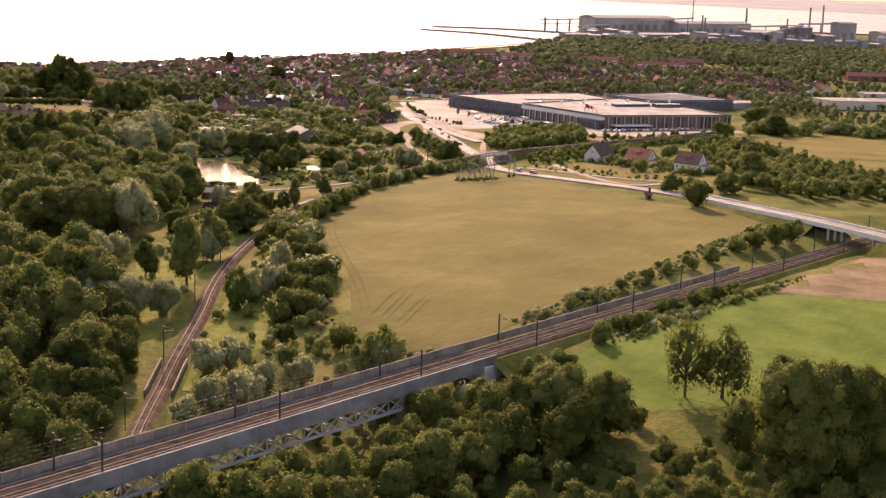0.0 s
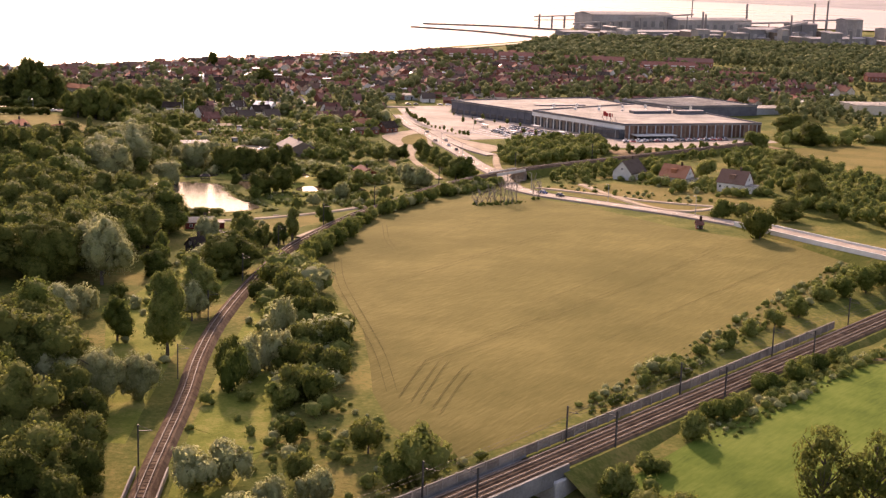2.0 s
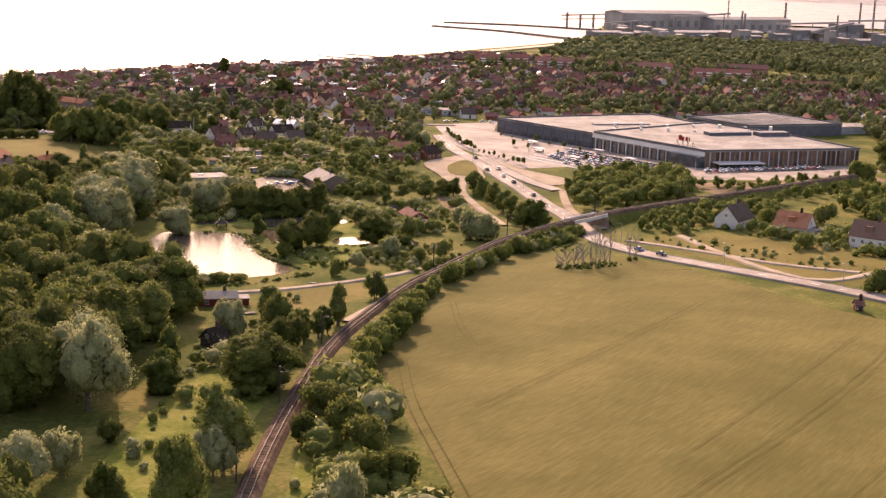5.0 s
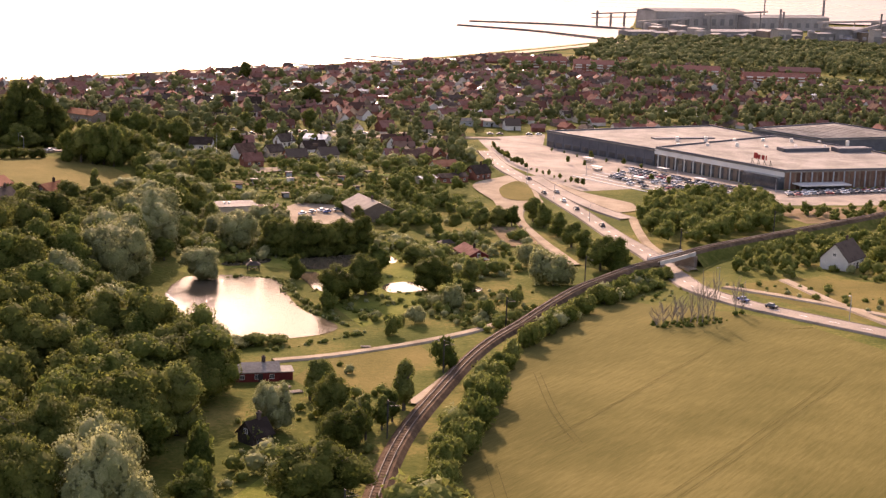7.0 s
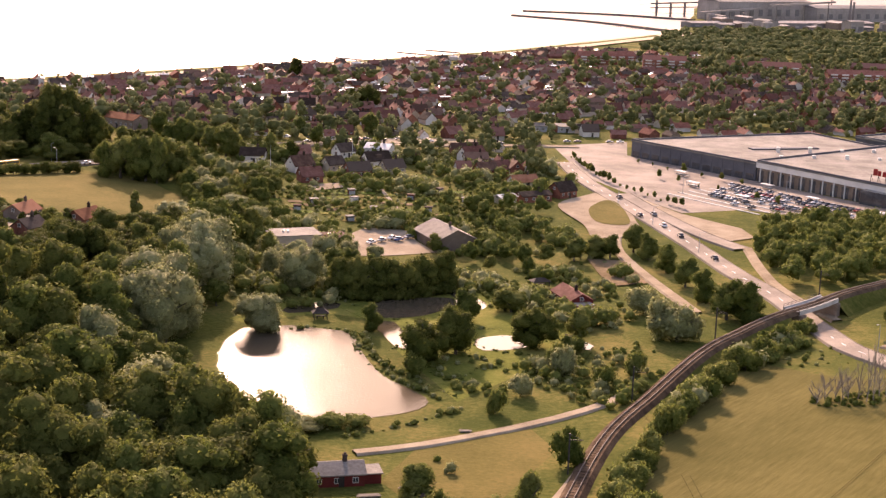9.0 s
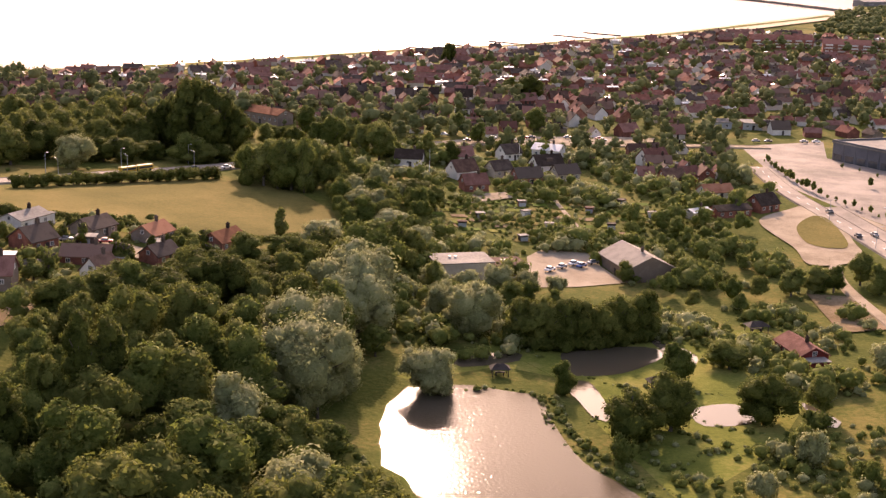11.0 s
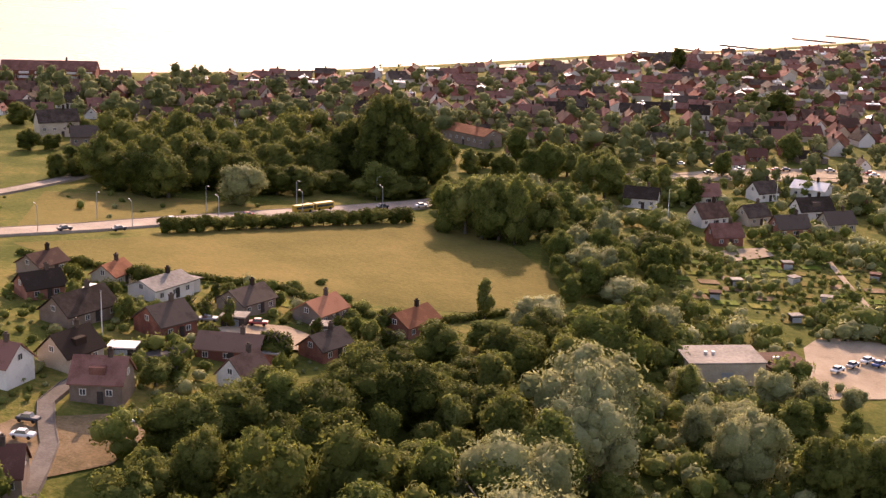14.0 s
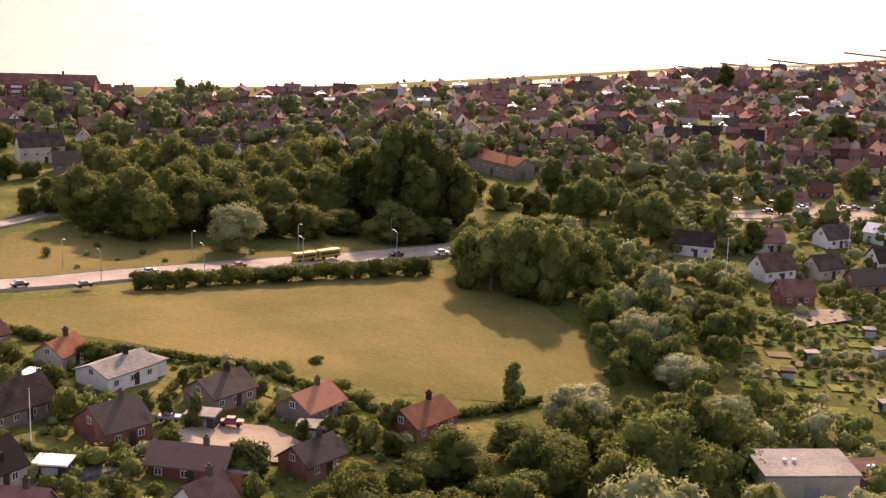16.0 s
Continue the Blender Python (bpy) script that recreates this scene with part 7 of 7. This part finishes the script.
def bus(x, y, rz):
    t = thing("bus", spot(x, y, 0.55), "yellow articulated bus on the road", "bus", "", rz)
    for k, x0 in enumerate((-6.2, 0.2)):
        bm = bmesh.new()
        box(bm, x0, x0 + 6.0, -1.0, 1.0, 0.35, 2.2, 0.12)
        part("body", bm, "bus_yellow", t)
        bm = bmesh.new()
        box(bm, x0 + 0.4, x0 + 5.6, -1.03, 1.03, 1.1, 1.8, 0.05)
        part("window_band", bm, "glass", t)
        for sx in (1.2, 4.7):
            for sy in (-1, 1):
                bm = bmesh.new()
                bmesh.ops.create_cone(bm, cap_ends=True, segments=10, radius1=0.42, radius2=0.42, depth=0.25, matrix=Matrix.Translation((x0 + sx, sy * 0.92, 0.42)) @ Matrix.Rotation(math.pi / 2, 4, "X"))
                part("wheel", bm, "rubber", t)
    bm = bmesh.new()
    box(bm, -0.25, 0.25, -0.85, 0.85, 0.5, 2.0)
    part("joint", bm, "rubber", t)


bus(-267, 638, 59)

# ---- poles ----
def lamp(x, y, rz, height=7.0):
    t = thing("street_lamp", spot(x, y), "tall grey street lamp with a single arm", "street lamp", "street lamps", rz)
    bm = bmesh.new()
    tube(bm, [(0, 0, -0.5), (0, 0, height * 0.6), (0, 0, height)], [0.11, 0.09, 0.06], 6)
    part("pole", bm, "steel_grey", t)
    bm = bmesh.new()
    beam(bm, (0, 0, height), (1.3, 0, height + 0.25), 0.07)
    part("arm", bm, "steel_grey", t)
    bm = bmesh.new()
    box(bm, 1.1, 1.9, -0.16, 0.16, height + 0.2, height + 0.34, 0.04)
    part("head", bm, "car_grey", t)


for x, y, rz in ((-290, 586, 150), (-278, 607, 150), (-266, 630, 150), (-253, 653, 150), (-303, 566, 150), (-276, 645, -30), (-262, 668, -30), (-290, 620, -30), (-305, 592, -30),
                 (-44, 690, 20), (-30, 655, 20), (-14, 612, 20), (28, 494, -120), (60, 458, -120), (92, 430, -120), (-20, 720, 20), (20, 720, 20), (60, 690, 20), (0, 700, 20)):
    lamp(x, y, rz)
for x, y, height in ((-235, 498, 9), (-180, 688, 11), (-158, 735, 9)):
    t = thing("flagpole", spot(x, y), "white bare garden flagpole", "flagpole", "flagpoles")
    bm = bmesh.new()
    tube(bm, [(0, 0, -0.4), (0, 0, height)], [0.10, 0.05], 8)
    part("pole", bm, "car_white", t)
    bm = bmesh.new()
    bmesh.ops.create_icosphere(bm, subdivisions=1, radius=0.14, matrix=Matrix.Translation((0, 0, height + 0.1)))
    part("knob", bm, "car_grey", t)


# ---- bare trees by the field ----
def bare_tree(x, y, height, seed):
    t = thing("dead_tree", spot(x, y), "bare dead tree with upright pale branches", "tree", "bare trees")
    r = random.Random(seed)
    bm = bmesh.new()
    lean = r.uniform(-2.2, 2.2)
    tube(bm, [(0, 0, -0.4), (0.3 * lean, 0, height * 0.5), (lean, 0.4 * lean, height)], [0.13, 0.08, 0.03], 5)
    part("trunk", bm, "dead_wood", t)
    for k in range(14):
        a, z = r.uniform(0, 6.28), r.uniform(0.05, 0.6) * height
        s, top = r.uniform(0.8, 2.2), z + r.uniform(0.25, 0.5) * height
        bm = bmesh.new()
        tube(bm, [(0.6 * lean * z / height, 0, z), (math.cos(a) * s * 0.6, math.sin(a) * s * 0.6, (z + top) / 2), (math.cos(a) * s, math.sin(a) * s, top)], [0.08, 0.05, 0.02], 4)
        for q in range(3):
            b = a + r.uniform(-0.8, 0.8)
            u = r.uniform(0.4, 0.9)
            base = (math.cos(a) * s * u, math.sin(a) * s * u, z + (top - z) * u)
            tube(bm, [base, (base[0] + math.cos(b) * 0.6, base[1] + math.sin(b) * 0.6, base[2] + 1.0)], [0.04, 0.015], 4)
        part("branch", bm, "dead_wood", t)


for k, (x, y, hgt) in enumerate(((10, 449, 5), (12, 451, 6.5), (14, 452, 7), (15.5, 450, 8.5), (17, 453, 7), (19, 453, 9), (20.5, 451, 13), (22, 452, 14.5), (23.5, 454, 11), (25, 455, 14), (31, 463, 10.5), (33, 465, 8.5))):
    bare_tree(x, y, hgt, k)
woods("scrub", [(x, y, rng.uniform(0.8, 1.8)) for x, y in scatter([(9, 446), (8, 450), (16, 456), (26, 459), (29, 455), (20, 447)], 1.6, 55)] + [(31, 462, 2.2), (33, 464, 1.8)], "leaf_mid", "low green growth round the bare trees", 1.5, 9, (2.4, 0.0, 3.4))

# ---- wheel tracks in the wheat ----
bm = bmesh.new()
for line in ([(-22, 335), (-14, 300), (-2, 262), (10, 225), (18, 195)], [(-20, 336), (-12, 301), (0, 263), (12, 226), (20, 196)], [(-18, 400), (-12, 370), (-6, 350)], [(-16.5, 400), (-10.5, 370), (-4.5, 350)],
             [(20, 214), (46, 262), (72, 312), (96, 366)], [(21.8, 213), (47.8, 261), (73.8, 311), (97.8, 365)], [(43, 276), (66, 324), (88, 372)], [(0, 300), (24, 348), (50, 402)], [(1.8, 299), (25.8, 347), (51.8, 401)], [(62, 240), (82, 280), (104, 322), (122, 356)],
             [(-12, 350), (8, 392), (30, 440)], [(84, 338), (92, 344), (96, 352)], [(86, 336), (96, 346)]):
    ribbon(bm, smooth_line(line, 3), [(-0.07, 0.36), (0.07, 0.36)])
for line in ([(24, 190), (25, 205), (26, 218)], [(26, 189), (27, 205), (28, 219)], [(31, 184), (32.5, 200), (34, 212)], [(29, 186), (30.5, 202), (32, 214)], [(21, 192), (22, 207), (23, 220)]):
    ribbon(bm, smooth_line(line, 3), [(-0.09, 0.36), (0.09, 0.36)])
tagged(part("wheel_tracks", bm, "wheat_track"), "narrow pressed wheel tracks through the wheat", "tracks", "", "structure")
# ---- garden ground ----
sheet("paved_court", [(-223, 517), (-219, 510), (-205, 517), (-206, 526), (-214, 528), (-221, 524)], "gravel", 0.4, "pale paved turning place between houses", "drive")
road("road", [(-214, 515), (-222, 500), (-226, 484), (-224, 468), (-214, 456), (-206, 440)], 2.4, "tarmac", "narrow estate road between gardens", 0.4)
sheet("yard", [(-226, 447), (-208, 447), (-203, 456), (-205, 469), (-213, 471), (-224, 460)], "soil", 0.2, "trodden brown yard with parked cars", "yard")
sheet("lawn", [(-232, 541), (-222, 546), (-198, 552), (-190, 545), (-204, 534), (-216, 540)], "lawn", 0.2, "mown garden lawn behind bungalows", "lawn")
for k, (x, y) in enumerate(scatter([(-168, 650), (-152, 690), (-104, 690), (-100, 650), (-140, 612), (-158, 620)], 6.2, 91)):
    a = 0.5
    pts = [(x + math.cos(a) * u - math.sin(a) * v, y + math.sin(a) * u + math.cos(a) * v) for u, v in ((-2.6, -1.8), (2.6, -1.8), (2.6, 1.8), (-2.6, 1.8))]
    sheet("garden_plot", pts, ["lawn", "crop", "soil", "crop", "rough_grass", "meadow"][k % 6], 0.25, "small tilled allotment plot with vegetables", "garden plot")
bm = bmesh.new()
ribbon(bm, smooth_line([(-138, 690), (-126, 660), (-112, 628)], 4), [(-0.8, 0.4), (0.8, 0.4)])
tagged(part("path", bm, "gravel"), "straight pale path through the allotments", "path", "", "structure")

# ---- shore, harbour and works ----
bm = bmesh.new()
ribbon(bm, [(x + 14, y, SEA + 0.3) for y, x in SHORE if 850 < y < 1700], [(-16, -0.5), (-6, 0.1), (12, 1.1), (28, 1.9)])
tagged(part("beach", bm, "sand"), "narrow pale sandy beach along the sea", "beach", "", "structure")


def breakwater(points, width, label, mat="tarmac"):
    bm = bmesh.new()
    ribbon(bm, [(x, y, SEA) for x, y in smooth_line(points, 8)], [(-width * 1.2, -1.0), (-width * 0.5, 0.3 + 0.45 * width), (width * 0.5, 0.3 + 0.45 * width), (width * 1.2, -1.0)])
    tagged(part("breakwater", bm, mat), label, "breakwater", "", "structure")


breakwater([(-224, 1835), (-131, 1782), (-30, 1672)], 4.0, "long dark stone breakwater in the sea")
breakwater([(-223, 1933), (-115, 1940), (-15, 1900)], 4.0, "long dark stone breakwater by the harbour")
for x, y in ((-229, 1274), (-212, 1308), (-262, 1203), (-282, 1166), (-300, 1136)):
    breakwater([(x - 20, y + 8), (x + 10, y - 3)], 1.2, "short dark timber groyne off the beach")


def works_block(name, x, y, rz, w, d, height, mat, label, base=-4.5):
    t = thing(name, (x, y, base), label, "industrial building", "chemical works", rz)
    bm = bmesh.new()
    box(bm, -w / 2, w / 2, -d / 2, d / 2, -3, height, 0.3)
    part("wall", bm, mat, t)
    bm = bmesh.new()
    vs = [bm.verts.new(p) for p in ((-w / 2 - 0.5, -d / 2 - 0.5, height), (w / 2 + 0.5, -d / 2 - 0.5, height), (w / 2 + 0.5, d / 2 + 0.5, height), (-w / 2 - 0.5, d / 2 + 0.5, height), (-w / 2 - 0.5, 0, height + d * 0.08), (w / 2 + 0.5, 0, height + d * 0.08))]
    for f in ((0, 1, 5, 4), (2, 3, 4, 5), (1, 2, 5), (3, 0, 4)):
        bm.faces.new([vs[k] for k in f])
    part("roof", bm, "plant_dark" if mat == "plant_grey" else "plant_grey", t)
    for k in range(max(2, int(w / 14))):
        bm = bmesh.new()
        x0 = -w / 2 + w * (k + 0.5) / max(2, int(w / 14))
        box(bm, x0 - 3, x0 + 3, -d / 2 - 0.4, -d / 2 + 0.1, height * 0.25, height * 0.6, 0.1)
        part("bay", bm, "plant_dark" if mat == "plant_grey" else "plant_grey", t)
    return t


for row in (("hall", 56, 1962, 38, 142, 40, 23, "plant_grey", "huge grey storage hall at the harbour"), ("hall", 173, 2022, 38, 136, 36, 17, "plant_grey", "long grey process hall of the works"),
            ("plant_block", 229, 1826, 36, 50, 26, 15, "plant_dark", "dark process block of the works"), ("silo_block", 347, 1859, 34, 28, 20, 30, "plant_grey", "tall grey silo block of the works"),
            ("plant_block", 252, 1746, 34, 10, 10, 19, "plant_grey", "slim grey tower block of the works"), ("plant_block", 310, 1741, 34, 20, 16, 17, "plant_dark", "dark square block of the works"),
            ("plant_block", 285, 1860, 34, 40, 20, 22, "plant_dark", "dark stepped process building"), ("hall", 120, 1840, 36, 150, 24, 7, "plant_dark", "long low dark warehouse"),
            ("hall", 20, 1800, 36, 110, 20, 5, "plant_dark", "low dark harbour shed"), ("hall", 320, 1800, 34, 90, 20, 8, "plant_dark", "low dark warehouse row"), ("plant_block", 410, 1900, 34, 40, 26, 18, "plant_grey", "plain grey works building behind the silos")):
    works_block(*row)
for x, y, height, r in ((231, 2067, 40, 1.6), (150, 2005, 52, 0.8), (160, 1880, 33, 1.4), (164, 1884, 30, 1.4), (307, 1907, 48, 1.3), (326, 1921, 52, 1.3), (40, 1830, 16, 2), (270, 1830, 34, 1.2), (340, 1790, 20, 2)):
    t = thing("chimney_stack", (x, y, -5), "slim dark industrial chimney stack", "chimney", "chemical works")
    bm = bmesh.new()
    tube(bm, [(0, 0, -2), (0, 0, height * 0.5), (0, 0, height)], [r * 1.2, r, r * 0.85], 10)
    part("shaft", bm, "plant_dark", t)
    bm = bmesh.new()
    tube(bm, [(0, 0, height - 1.5), (0, 0, height - 0.5)], [r * 1.15, r * 1.15], 10)
    part("rim", bm, "plant_grey", t)
works = random.Random(77)
for k in range(46):
    u = works.random()
    x, y = -10 + 430 * u + works.uniform(-15, 15), 1775 + 90 * u + works.uniform(-35, 35)
    if k % 3 == 0:
        t = thing("storage_tank", (x, y, -5), "round grey storage tank of the works", "tank", "chemical works")
        r, tall = works.uniform(4, 8), works.uniform(6, 13)
        part("shell", tube(bmesh.new(), [(0, 0, -2), (0, 0, tall)], [r, r], 14), "plant_grey", t)
        part("lid", tube(bmesh.new(), [(0, 0, tall), (0, 0, tall + 1.4)], [r * 1.02, r * 0.3], 14), "plant_dark", t)
    else:
        works_block("plant_block", x, y, 34 + works.choice([0, 90]), works.uniform(10, 26), works.uniform(8, 16), works.uniform(4, 14), works.choice(["plant_grey", "plant_dark", "brick_brown"]), "small process building of the works")
for a, b, up in (((70, 1880), (150, 1960), 22), ((200, 1850), (290, 1880), 20), ((290, 1880), (345, 1850), 26), ((-10, 1850), (60, 1930), 12)):
    t = thing("pipe_bridge", (*a, -5), "pipe bridge on trestles between works buildings", "pipe bridge", "chemical works")
    end = Vector((b[0] - a[0], b[1] - a[1], 0))
    bm = bmesh.new()
    beam(bm, (0, 0, up), end + Vector((0, 0, up + 4)), 2.2)
    part("gallery", bm, "plant_grey", t)
    for u in (0.1, 0.5, 0.9):
        bm = bmesh.new()
        beam(bm, end * u + Vector((0, 0, -2)), end * u + Vector((0, 0, up + 3 * u)), 1.2)
        part("trestle", bm, "plant_dark", t)
t = thing("quay_crane", (-36, 1968, -5), "long steel harbour crane gantry on legs", "crane", "chemical works", 40)
for k in range(4):
    bm = bmesh.new()
    beam(bm, (-33 + 22 * k, 0, -2), (-33 + 22 * k, 0, 17 if k > 0 else 20), 2.0)
    part("leg", bm, "plant_dark", t)
bm = bmesh.new()
beam(bm, (-42, 0, 16), (42, 0, 18), 1.6)
part("girder", bm, "plant_dark", t)
bm = bmesh.new()
beam(bm, (-42, 0, 11), (42, 0, 12), 1.0)
part("walkway", bm, "plant_dark", t)
t = thing("conveyor", (262, 1830, 8), "sloping covered conveyor bridge of the works", "conveyor", "chemical works", 34)
bm = bmesh.new()
beam(bm, (-30, 0, 0), (36, 0, 12), 3.0)
part("gallery", bm, "plant_grey", t)
for k in (-28, 0, 28):
    bm = bmesh.new()
    beam(bm, (k, 0, -14), (k, 0, 5 + k * 0.18), 1.4)
    part("leg", bm, "plant_dark", t)
